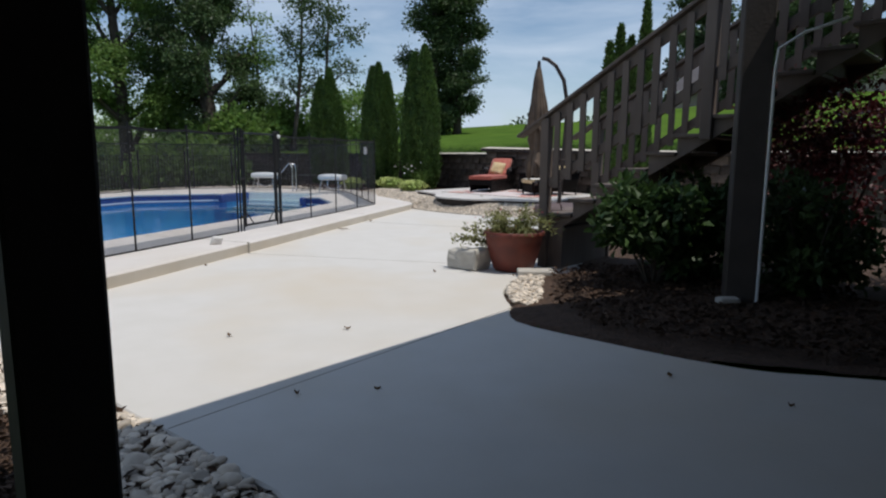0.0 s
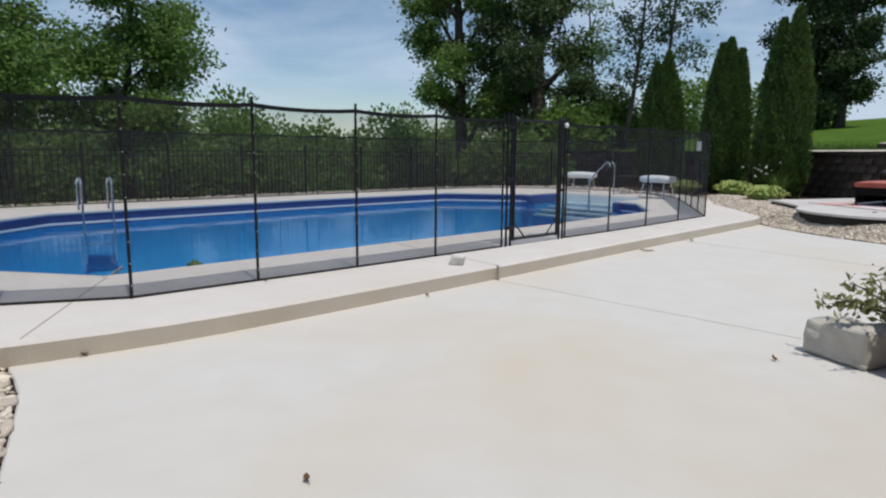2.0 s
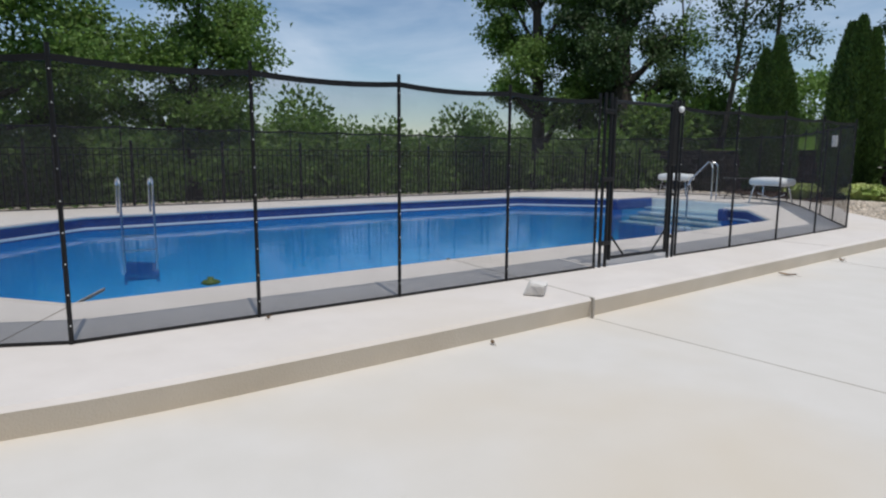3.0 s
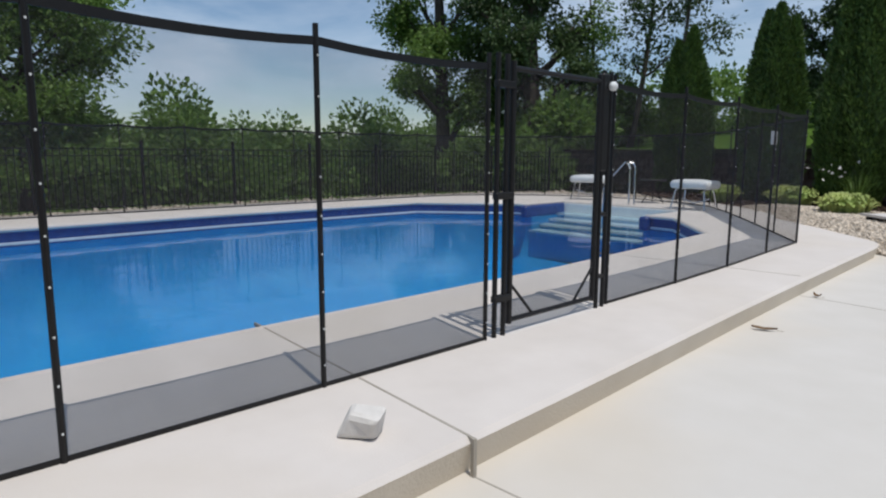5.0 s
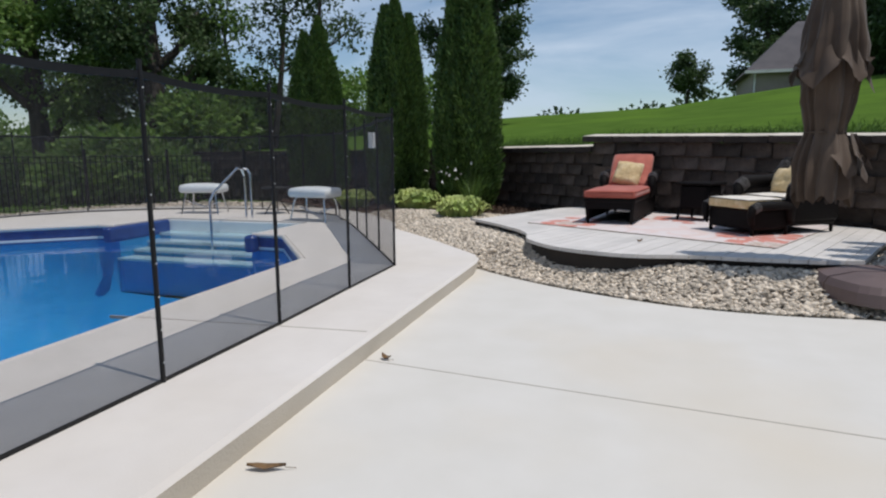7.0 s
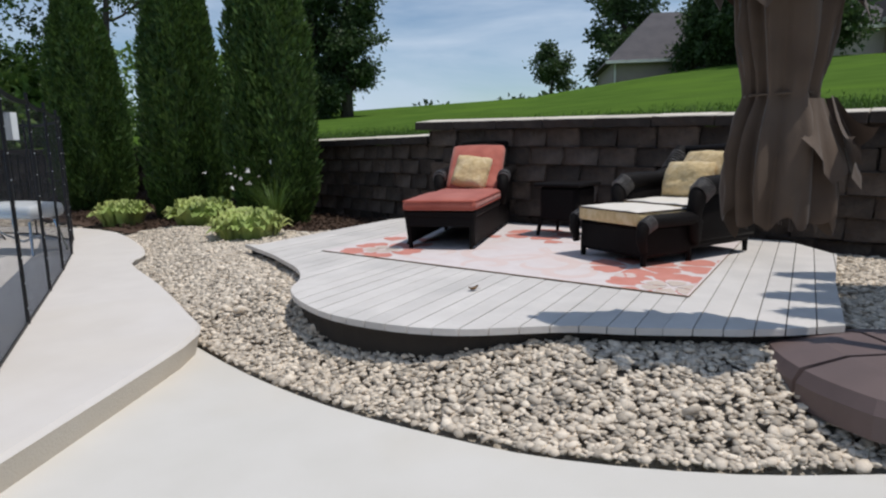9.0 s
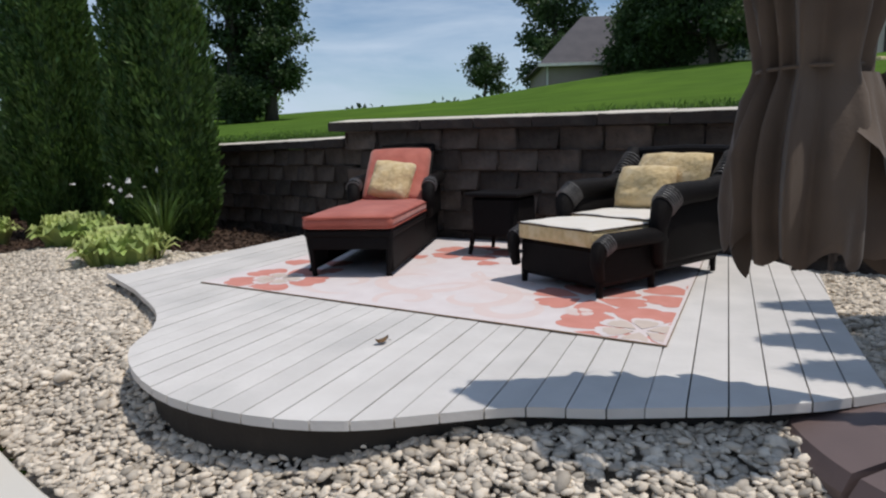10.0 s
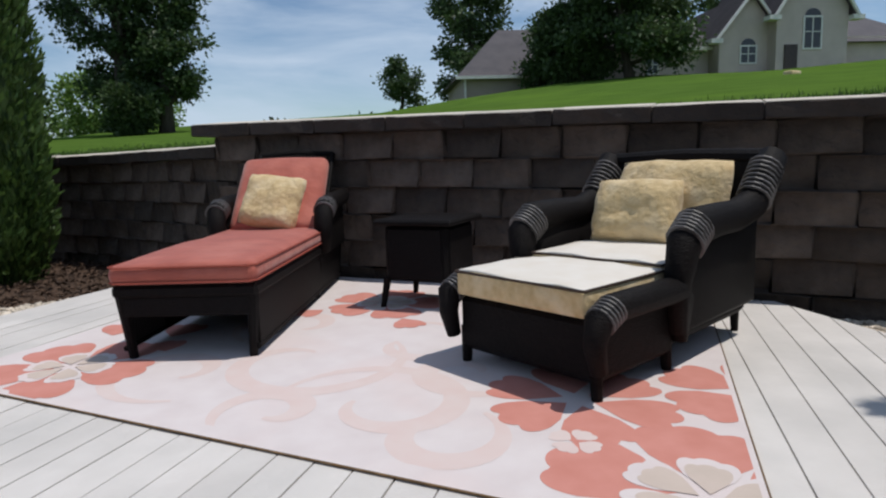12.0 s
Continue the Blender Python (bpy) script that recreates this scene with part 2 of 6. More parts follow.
def water_material():
    m = bpy.data.materials.new("pool_water")
    m.use_nodes = True
    n, l = m.node_tree.nodes, m.node_tree.links
    n.remove(n["Principled BSDF"])
    t = n.new("ShaderNodeBsdfTransparent")
    t.inputs["Color"].default_value = (0.62, 0.87, 0.98, 1)
    g = n.new("ShaderNodeBsdfGlossy")
    g.inputs["Roughness"].default_value = 0.03
    f = n.new("ShaderNodeFresnel")
    f.inputs["IOR"].default_value = 1.28
    tc, nz = n.new("ShaderNodeTexCoord"), n.new("ShaderNodeTexNoise")
    nz.inputs["Scale"].default_value, nz.inputs["Detail"].default_value = 2.2, 4.0
    l.new(tc.outputs["Object"], nz.inputs["Vector"])
    bp = n.new("ShaderNodeBump")
    bp.inputs["Strength"].default_value, bp.inputs["Distance"].default_value = 0.10, 0.06
    l.new(nz.outputs["Fac"], bp.inputs["Height"])
    l.new(bp.outputs[0], g.inputs["Normal"])
    l.new(bp.outputs[0], f.inputs["Normal"])
    mix = n.new("ShaderNodeMixShader")
    l.new(f.outputs[0], mix.inputs[0])
    l.new(t.outputs[0], mix.inputs[1])
    l.new(g.outputs[0], mix.inputs[2])
    l.new(mix.outputs[0], n["Material Output"].inputs["Surface"])
    return m


WATER = water_material()


# ---- building helpers ----
def thing(name, loc=(0, 0, 0), rz=0.0, label="", category="", group="", kind=""):
    """An empty at the base of a thing, to which its parts belong."""
    e = new(name)
    e.empty_display_size = 0.1
    e.matrix_world = pose(*loc, 0, 0, rz)
    return tagged(e, label, category, group, kind)


def mesh_of(name, bm, mat, smooth=False):
    me = bpy.data.meshes.new(name)
    bm.normal_update()
    bm.to_mesh(me)
    bm.free()
    for mm in (mat if isinstance(mat, (list, tuple)) else [mat]):
        me.materials.append(mm)
    if smooth:
        me.polygons.foreach_set("use_smooth", [True] * len(me.polygons))
    return me


def root(ob):
    while ob.parent:
        ob = ob.parent
    return ob


def part(name, bm, mat, parent, label="", smooth=False, at=None):
    """Links a bmesh, made in its thing's own coordinates, as one mesh under a thing or under a part."""
    ob = new(name, bm if isinstance(bm, bpy.types.Mesh) else mesh_of(name, bm, mat, smooth))
    ob.parent = parent
    if at is not None:
        ob.matrix_basis = at
    return tagged(ob, label)


def single(name, bm, mat, label="", category="", group="", kind="", smooth=False, at=None):
    """A thing that is one mesh."""
    ob = new(name, bm if isinstance(bm, bpy.types.Mesh) else mesh_of(name, bm, mat, smooth))
    if at is not None:
        ob.matrix_world = at
    return tagged(ob, label, category, group, kind)


def box(bm, lo, hi, bevel=0.0, m=None, segs=1):
    r = bmesh.ops.create_cube(bm, size=1.0)
    vs = r["verts"]
    for v in vs:
        v.co = Vector([lo[i] + (v.co[i] + 0.5) * (hi[i] - lo[i]) for i in range(3)])
    if bevel:
        es = list({e for v in vs for e in v.link_edges})
        r = bmesh.ops.bevel(bm, geom=es, offset=bevel, segments=segs, affect="EDGES", profile=0.5)
        vs = list({v for f in r["faces"] for v in f.verts} | {v for v in vs if v.is_valid})
    if m is not None:
        bmesh.ops.transform(bm, matrix=m, verts=vs)
    return vs


def B():
    return bmesh.new()


def boxed(lo, hi, bevel=0.0, m=None, segs=1):
    bm = B()
    box(bm, lo, hi, bevel, m, segs)
    return bm


def tube(bm, pts, r, sides=8, caps=True):
    """A round bar along points; r is one radius or one for each point."""
    pts = [Vector(p) for p in pts]
    rs = r if isinstance(r, (list, tuple)) else [r] * len(pts)
    rings = []
    for i, p in enumerate(pts):
        d = (pts[min(i + 1, len(pts) - 1)] - pts[max(i - 1, 0)]).normalized()
        a = d.orthogonal().normalized() if i == 0 else (a - d * a.dot(d)).normalized()
        b = d.cross(a)
        rings.append([bm.verts.new(p + (a * math.cos(k * math.tau / sides) + b * math.sin(k * math.tau / sides)) * rs[i]) for k in range(sides)])
    for u, v in zip(rings, rings[1:]):
        for k in range(sides):
            bm.faces.new((u[k], u[(k + 1) % sides], v[(k + 1) % sides], v[k]))
    if caps:
        bm.faces.new(rings[0][::-1])
        bm.faces.new(rings[-1])
    return bm


def tubed(pts, r, sides=8):
    return tube(B(), pts, r, sides)


def lathe(profile, sides=24, cap=True):
    """A turned shape from (radius, height) pairs."""
    bm = B()
    rings = [[bm.verts.new((r * math.cos(k * math.tau / sides), r * math.sin(k * math.tau / sides), z)) for k in range(sides)] for r, z in profile]
    for u, v in zip(rings, rings[1:]):
        for k in range(sides):
            bm.faces.new((u[k], u[(k + 1) % sides], v[(k + 1) % sides], v[k]))
    if cap:
        bm.faces.new(rings[0][::-1])
        bm.faces.new(rings[-1])
    return bm


def smooth_loop(pts, steps=4):
    """A closed Catmull-Rom curve through points."""
    out, n = [], len(pts)
    for i in range(n):
        p0, p1, p2, p3 = (Vector((*pts[(i + k) % n], 0)) for k in (-1, 0, 1, 2))
        for s in range(steps):
            t = s / steps
            v = 0.5 * (2 * p1 + (p2 - p0) * t + (2 * p0 - 5 * p1 + 4 * p2 - p3) * t * t + (3 * p1 - p0 - 3 * p2 + p3) * t ** 3)
            out.append((v.x, v.y))
    return out


def smooth_line(pts, steps=4):
    out, n = [], len(pts)
    for i in range(n - 1):
        p0, p1, p2, p3 = (Vector((*pts[min(max(i + k, 0), n - 1)], 0)) for k in (-1, 0, 1, 2))
        for s in range(steps):
            t = s / steps
            v = 0.5 * (2 * p1 + (p2 - p0) * t + (2 * p0 - 5 * p1 + 4 * p2 - p3) * t * t + (3 * p1 - p0 - 3 * p2 + p3) * t ** 3)
            out.append((v.x, v.y))
    return out + [tuple(pts[-1])]


def area(pts):
    return 0.5 * sum(a[0] * b[1] - b[0] * a[1] for a, b in zip(pts, pts[1:] + pts[:1]))


def inset(pts, d):
    """A closed outline moved inwards by d."""
    pts = pts if area(pts) > 0 else pts[::-1]
    out, n = [], len(pts)
    for i in range(n):
        a, b, c = (Vector(pts[(i + k) % n]) for k in (-1, 0, 1))
        u, v = (b - a).normalized(), (c - b).normalized()
        nn = (Vector((-u.y, u.x)) + Vector((-v.y, v.x)))
        nn = nn.normalized() / max(0.5, nn.length / 2)
        out.append(tuple(b + nn * d))
    return out


def slab(outer, holes, ztop, zbot, round_edge=0.02, under=0.0):
    """A plate with holes; its upper edge is eased."""
    outer = outer if area(outer) > 0 else outer[::-1]
    bm = B()
    edges, loops = [], []
    top = inset(outer, round_edge)
    for loop in [top] + holes:
        vs = [bm.verts.new((x, y, ztop)) for x, y in loop]
        edges += [bm.edges.new((vs[i], vs[(i + 1) % len(vs)])) for i in range(len(vs))]
        loops.append(vs)
    bmesh.ops.triangle_fill(bm, use_beauty=True, use_dissolve=False, edges=edges, normal=(0, 0, 1))
    for f in bm.faces:
        if f.normal.z < 0:
            f.normal_flip()
    n = len(outer)
    mid = [bm.verts.new((x, y, ztop - round_edge)) for x, y in outer]
    low = [bm.verts.new((x, y, zbot)) for x, y in inset(outer, under)]
    for i in range(n):
        j = (i + 1) % n
        bm.faces.new((loops[0][j], loops[0][i], mid[i], mid[j]))
        f = bm.faces.new((mid[j], mid[i], low[i], low[j]))
        f.material_index = 1
    for h, vs in zip(holes, loops[1:]):
        lo = [bm.verts.new((x, y, zbot)) for x, y in h]
        for i in range(len(vs)):
            j = (i + 1) % len(vs)
            bm.faces.new((vs[i], vs[j], lo[j], lo[i]))
    return bm


def inside(x, y, poly):
    c, j = False, len(poly) - 1
    for i in range(len(poly)):
        (xi, yi), (xj, yj) = poly[i], poly[j]
        if (yi > y) != (yj > y) and x < (xj - xi) * (y - yi) / (yj - yi) + xi:
            c = not c
        j = i
    return c


def raw_mesh(name, verts, faces, mat, smooth=False):
    me = bpy.data.meshes.new(name)
    me.from_pydata(verts, [], faces)
    for mm in (mat if isinstance(mat, (list, tuple)) else [mat]):
        me.materials.append(mm)
    if smooth:
        me.polygons.foreach_set("use_smooth", [True] * len(me.polygons))
    return me


def leaves(name, centres, outward, size, mat, rng, aspect=1.7, jitter=0.9, fold=0.25):
    """Many single leaves: each a folded blade of two triangles pairs about its place."""
    c = np.asarray(centres, float)
    n = len(c)
    d = np.asarray(outward, float) + rng.normal(0, jitter, (n, 3))
    d /= np.linalg.norm(d, axis=1)[:, None] + 1e-9
    r = rng.normal(0, 1, (n, 3))
    s = np.cross(d, r)
    s /= np.linalg.norm(s, axis=1)[:, None] + 1e-9
    nn = np.cross(s, d)
    L = (np.asarray(size) * rng.uniform(0.65, 1.35, n))[:, None]
    w = L / aspect
    v = np.empty((n, 4, 3))
    v[:, 0] = c
    v[:, 1] = c + d * L * 0.5 + s * w * 0.5 + nn * w * fold
    v[:, 2] = c + d * L
    v[:, 3] = c + d * L * 0.5 - s * w * 0.5 + nn * w * fold
    idx = np.arange(n)[:, None] * 4
    tri = np.concatenate([idx + [0, 1, 2], idx + [0, 2, 3]], 1).reshape(-1, 3)
    return raw_mesh(name, v.reshape(-1, 3).tolist(), tri.tolist(), mat)


# ---- plan ----
POOL = [(-3.45, 6.32), (-3.47, 9.0), (-3.50, 12.6), (-3.70, 16.12), (-5.02, 17.82), (-8.75, 18.20), (-10.35, 16.75), (-10.45, 12.5), (-10.20, 7.15), (-8.75, 5.45), (-5.2, 4.95)]
STEPS_X, STEPS_Y = (-8.35, -5.55), (18.0, 19.35)
KERBLINE = [(-1.72, 5.25), (-1.57, 6.2), (-1.55, 7.3), (-1.60, 9.3), (-1.67, 11.0), (-1.73, 12.4), (-1.80, 14.5), (-1.84, 16.0)]
POOLDECK_EDGE = [(-1.90, 16.75), (-2.22, 17.2), (-2.98, 18.1), (-3.85, 19.05), (-4.05, 19.6), (-4.75, 20.5), (-6.0, 21.6), (-8.0, 22.0), (-10.8, 21.2), (-11.9, 18.5), (-12.1, 12.0), (-11.9, 6.5), (-11.2, 3.6), (-8.5, 2.2), (-4.5, 2.2), (-2.6, 3.4), (-2.0, 4.7)]
PATIO_LOW = [(-1.95, 5.36), (-1.30, 5.34), (-0.70, 5.22), (-0.07, 5.07), (0.34, 4.95), (0.80, 4.72), (1.30, 4.53), (1.80, 4.32), (2.15, 4.15), (2.55, 3.6), (2.75, 2.6), (2.8, 1.0), (2.8, -3.0), (8.0, -3.0)]
PATIO_RIGHT = [(8.0, 6.5), (4.9, 6.45), (4.05, 6.42), (3.12, 6.76), (2.48, 7.1), (2.33, 7.62), (2.18, 8.03), (2.13, 8.4), (2.18, 8.86), (2.36, 9.24), (2.75, 9.5), (2.8, 11.6), (3.4, 12.6), (3.4, 15.2)]
PATIO_TOP = [(2.6, 15.75), (1.5, 15.62), (0.85, 15.56), (0.2, 15.62), (-0.28, 15.78), (-0.86, 16.05), (-1.46, 16.45), (-2.0, 16.9)]
LOWWALL = [(-0.98, 21.58), (-2.4, 23.0), (-4.3, 24.4), (-7.0, 25.5), (-10.5, 26.0), (-14.0, 26.2)]
HIGHWALL = [(-1.30, 21.52), (3.6, 18.75), (9.0, 15.7)]
DECK_Z = 0.32
WALL_TOP = 1.46
LOW_TOP = 1.36


def wall_y(x):
    pts = [(-60.0, 27.0), *LOWWALL[::-1], *HIGHWALL[1:], (40.0, -2.0)]
    for (x0, y0), (x1, y1) in zip(pts, pts[1:]):
        if x0 <= x <= x1:
            return y0 + (y1 - y0) * (x - x0) / (x1 - x0)
    return 0.0


def ease(a, b, x):
    t = min(max((x - a) / (b - a), 0.0), 1.0)
    return t * t * (3 - 2 * t)


def crest(x):
    xs = [(-60, 2.2), (-15, 3.35), (-7.4, 3.75), (0.5, 4.05), (5.1, 4.75), (10, 5.4), (15, 5.75), (22, 5.85), (32, 6.6), (80, 8.0)]
    for (x0, z0), (x1, z1) in zip(xs, xs[1:]):
        if x0 <= x <= x1:
            return z0 + (z1 - z0) * (x - x0) / (x1 - x0)
    return 2.0 if x < 0 else 8.0


def ground_z(x, y):
    """The lie of the land: level about the pool, a lawn that rises behind the retaining wall, lower ground in the woods."""
    low = -0.06 - 0.9 * ease(-13, -30, x) - 0.05 * max(0.0, -x - 30) * 0.3
    if -11.0 < x < -3.0 and 4.4 < y < 19.7:
        low = -2.2
    dy = y - wall_y(x)
    if dy <= 0.42:
        return low
    top = LOW_TOP if x < -1.2 else WALL_TOP
    u = min(dy / max(52.0 - wall_y(x), 8.0), 1.0)
    up = (top - 0.10) + (crest(x) - top + 0.1) * (0.75 * u + 0.25 * u * u)
    up -= 0.02 * max(0.0, y - 56.0) ** 1.05
    k = ease(-22, -13, x)
    return low + (max(up, -3.0) - low) * k


def build_ground():
    def axis(lo, hi, fine, far):
        a = list(np.arange(lo, hi + 1e-6, fine))
        s, step = hi, fine
        while s < far:
            step *= 1.18
            s += step
            a.append(s)
        s, step = lo, fine
        while s > -far:
            step *= 1.18
            s -= step
            a.insert(0, s)
        return a
    xs, ys = axis(-16, 12, 0.4, 900), axis(-2, 30, 0.4, 900)
    v = [(x, y, ground_z(x, y)) for y in ys for x in xs]
    w = len(xs)
    f = [(j * w + i, j * w + i + 1, (j + 1) * w + i + 1, (j + 1) * w + i) for j in range(len(ys) - 1) for i in range(w - 1)]
    single("ground", raw_mesh("ground", v, f, GRASS, True), None, "green mown lawn rising behind a retaining wall", "lawn", kind="structure")


build_ground()


def build_slabs():
    outer = smooth_line(KERBLINE, 3)[:-1] + smooth_line([KERBLINE[-1]] + POOLDECK_EDGE + [KERBLINE[0]], 3)[:-1]
    sx, sy = STEPS_X, STEPS_Y
    hole = inset(POOL[:5] + [(sx[1], 17.875), (sx[1], sy[1]), (sx[0], sy[1]), (sx[0], 18.16)] + POOL[5:], -0.03)
    pd = thing("pool_deck", (-1.7, 9, 0), 0, "pale beige concrete pool surround raised one step", "pavement", kind="structure")
    bm = slab(outer, [hole], 0.15, -0.25, 0.022, 0.10)
    bm.transform(Matrix.Translation((1.7, -9, 0)))
    part("deck_slab", bm, [POOLDECK, KERB], pd)
    for a, b in (((-1.60, 9.42), (-3.60, 9.58)), ((-1.76, 5.44), (-3.9, 6.6)), ((-1.84, 13.75), (-3.75, 13.6)), ((-10.5, 11.0), (-12.0, 11.0))):
        d = (Vector(b) - Vector(a))
        m = pose(a[0] + 1.7, a[1] - 9, 0.1505, 0, 0, math.degrees(math.atan2(d.y, d.x)))
        part("control_joint", boxed((0, -0.006, -0.02), (d.length, 0.006, 0.001), 0, m), JOINT, pd)
    part("control_joint", boxed((-0.002, -0.008, 0), (0.014, 0.008, 0.15), 0, pose(0.10, 0.42, 0)), JOINT, pd)
    pat = thing("patio", (0, 9, 0), 0, "pale cream concrete patio slab", "pavement", kind="structure")
    outline = smooth_line(PATIO_LOW[:11], 3)[:-1] + PATIO_LOW[10:] + smooth_line(PATIO_RIGHT, 3)[:-1] + smooth_line([PATIO_RIGHT[-1]] + PATIO_TOP, 3) + [(-2.3, 16.6), (-2.1, 11.0), (-2.0, 6.0)]
    bm = slab(outline, [], 0.0, -0.14, 0.012)
    bm.transform(Matrix.Translation((0, -9, 0)))
    part("patio_slab", bm, [CONCRETE, CONCRETE], pat)
    for a, b in (((-1.62, 9.42), (2.7, 9.62)), ((-1.80, 13.65), (3.3, 13.05)), ((1.22, 4.58), (2.36, 7.55))):
        d = (Vector(b) - Vector(a))
        m = pose(a[0], a[1] - 9, 0.0005, 0, 0, math.degrees(math.atan2(d.y, d.x)))
        part("control_joint", boxed((0, -0.004, -0.02), (d.length, 0.004, 0.001), 0, m), JOINT, pat)
    return outline, outer


PATIO_OUT, POOLDECK_OUT = build_slabs()


def build_pool():
    pool = thing("swimming_pool", (-7, 11.5, 0.15), 0, "in-ground vinyl pool with blue liner and dark border", "pool", kind="structure")
    off = Matrix.Translation((7, -11.5, -0.15))
    sx, sy = STEPS_X, STEPS_Y
    loop = POOL[:5] + [(sx[1], 17.875), (sx[0], 18.16)] + POOL[5:]
    bm = B()
    n = len(loop)
    top = [bm.verts.new((x, y, 0.125)) for x, y in loop]
    mid = [bm.verts.new((x, y, -0.11)) for x, y in loop]
    low = [bm.verts.new((x, y, -0.95)) for x, y in loop]
    shape = loop if area(loop) > 0 else loop[::-1]
    hopper = inset(shape, 1.3)
    hopper = hopper if area(loop) > 0 else hopper[::-1]
    deep = [bm.verts.new((x, y, -1.75)) for x, y in hopper]
    for i in range(n):
        j = (i + 1) % n
        if i == 5:
            continue
        f = bm.faces.new((top[i], top[j], mid[j], mid[i]))
        f.material_index = 1
        bm.faces.new((mid[i], mid[j], low[j], low[i]))
    for i in range(n):
        j = (i + 1) % n
        bm.faces.new((low[i], low[j], deep[j], deep[i]))
    bm.faces.new(deep)
    bm.transform(off)
    part("liner", bm, [LINER, BAND], pool, smooth=True)
    # coping strip under the deck's lip, drawn as a pale bead
    bm = B()
    for i in range(n):
        if i == 5:
            continue
        a, b = loop[i], loop[(i + 1) % n]
        tube(bm, [(a[0], a[1], 0.125), (b[0], b[1], 0.125)], 0.033, 8)
    bm.transform(off)
    part("coping", bm, POOLDECK, pool)
    bm = B()
    for i in range(n):
        if i == 5:
            continue
        a, b = Vector((*loop[i], 0)), Vector((*loop[(i + 1) % n], 0))
        d = (b - a)
        m = Matrix.Translation(a) @ Matrix.Rotation(math.atan2(d.y, d.x), 4, "Z")
        box(bm, (0, 0.0, -0.085), (d.length, 0.006, -0.045), 0, m)
    bm.transform(off)
    part("waterline_strip", bm, WHITEPLASTIC, pool, "thin pale strip at the waterline")
    # white stair unit
    bm = B()
    lower = B()
    for k in range(4):
        box(bm, (sx[0], sy[1] - 0.30 * (k + 1), -0.125 - 0.10 * k), (sx[1], sy[1] - 0.30 * k, -0.075 - 0.10 * k), 0.012)
        box(lower, (sx[0] + 0.004, sy[1] - 0.30 * (k + 1) + 0.03, -0.95), (sx[1] - 0.004, sy[1] - 0.30 * k, -0.128 - 0.10 * k))
    lower.transform(off)
    part("step_base", lower, LINER, pool, "blue lined base of the steps")
    box(bm, (sx[0], sy[1] - 0.04, -0.2), (sx[1], sy[1] + 0.02, 0.128), 0.01)
    bm.transform(off)
    part("pool_steps", bm, WHITEPLASTIC, pool, "white moulded entry steps")
    for lo, hi in (((sx[0] - 0.10, 17.98, -0.11), (sx[0] + 0.06, sy[1], 0.128)), ((sx[1] - 0.06, 17.72, -0.11), (sx[1] + 0.10, sy[1], 0.128))):
        under = boxed((lo[0], lo[1] + 0.19, -1.2), (hi[0], hi[1], -0.112))
        under.transform(off)
        part("step_wall", under, LINER, pool)
        bm = boxed(lo, hi, 0.03)
        bm.transform(off)
        part("step_side", bm, BAND, pool, "dark blue side of the step recess")
    bm = B()
    box(bm, (-10.47, 10.4, -0.04), (-10.40, 10.75, 0.10), 0.01)
    bm.transform(off)
    part("skimmer", bm, WHITEPLASTIC, pool, "white skimmer mouth")
    # surface
    bm = B()
    wl_ = [(x, y) for x, y in POOL[:5]] + [(sx[1], 17.875), (sx[1], sy[1] - 0.02), (sx[0], sy[1] - 0.02), (sx[0], 18.16)] + POOL[5:]
    bm.faces.new([bm.verts.new((x, y, -0.065)) for x, y in wl_])
    bmesh.ops.triangulate(bm, faces=bm.faces[:])
    w = single("water", bm, WATER, "clear blue pool water, nearly still", "water", kind="structure")
    w.visible_shadow = False


build_pool()


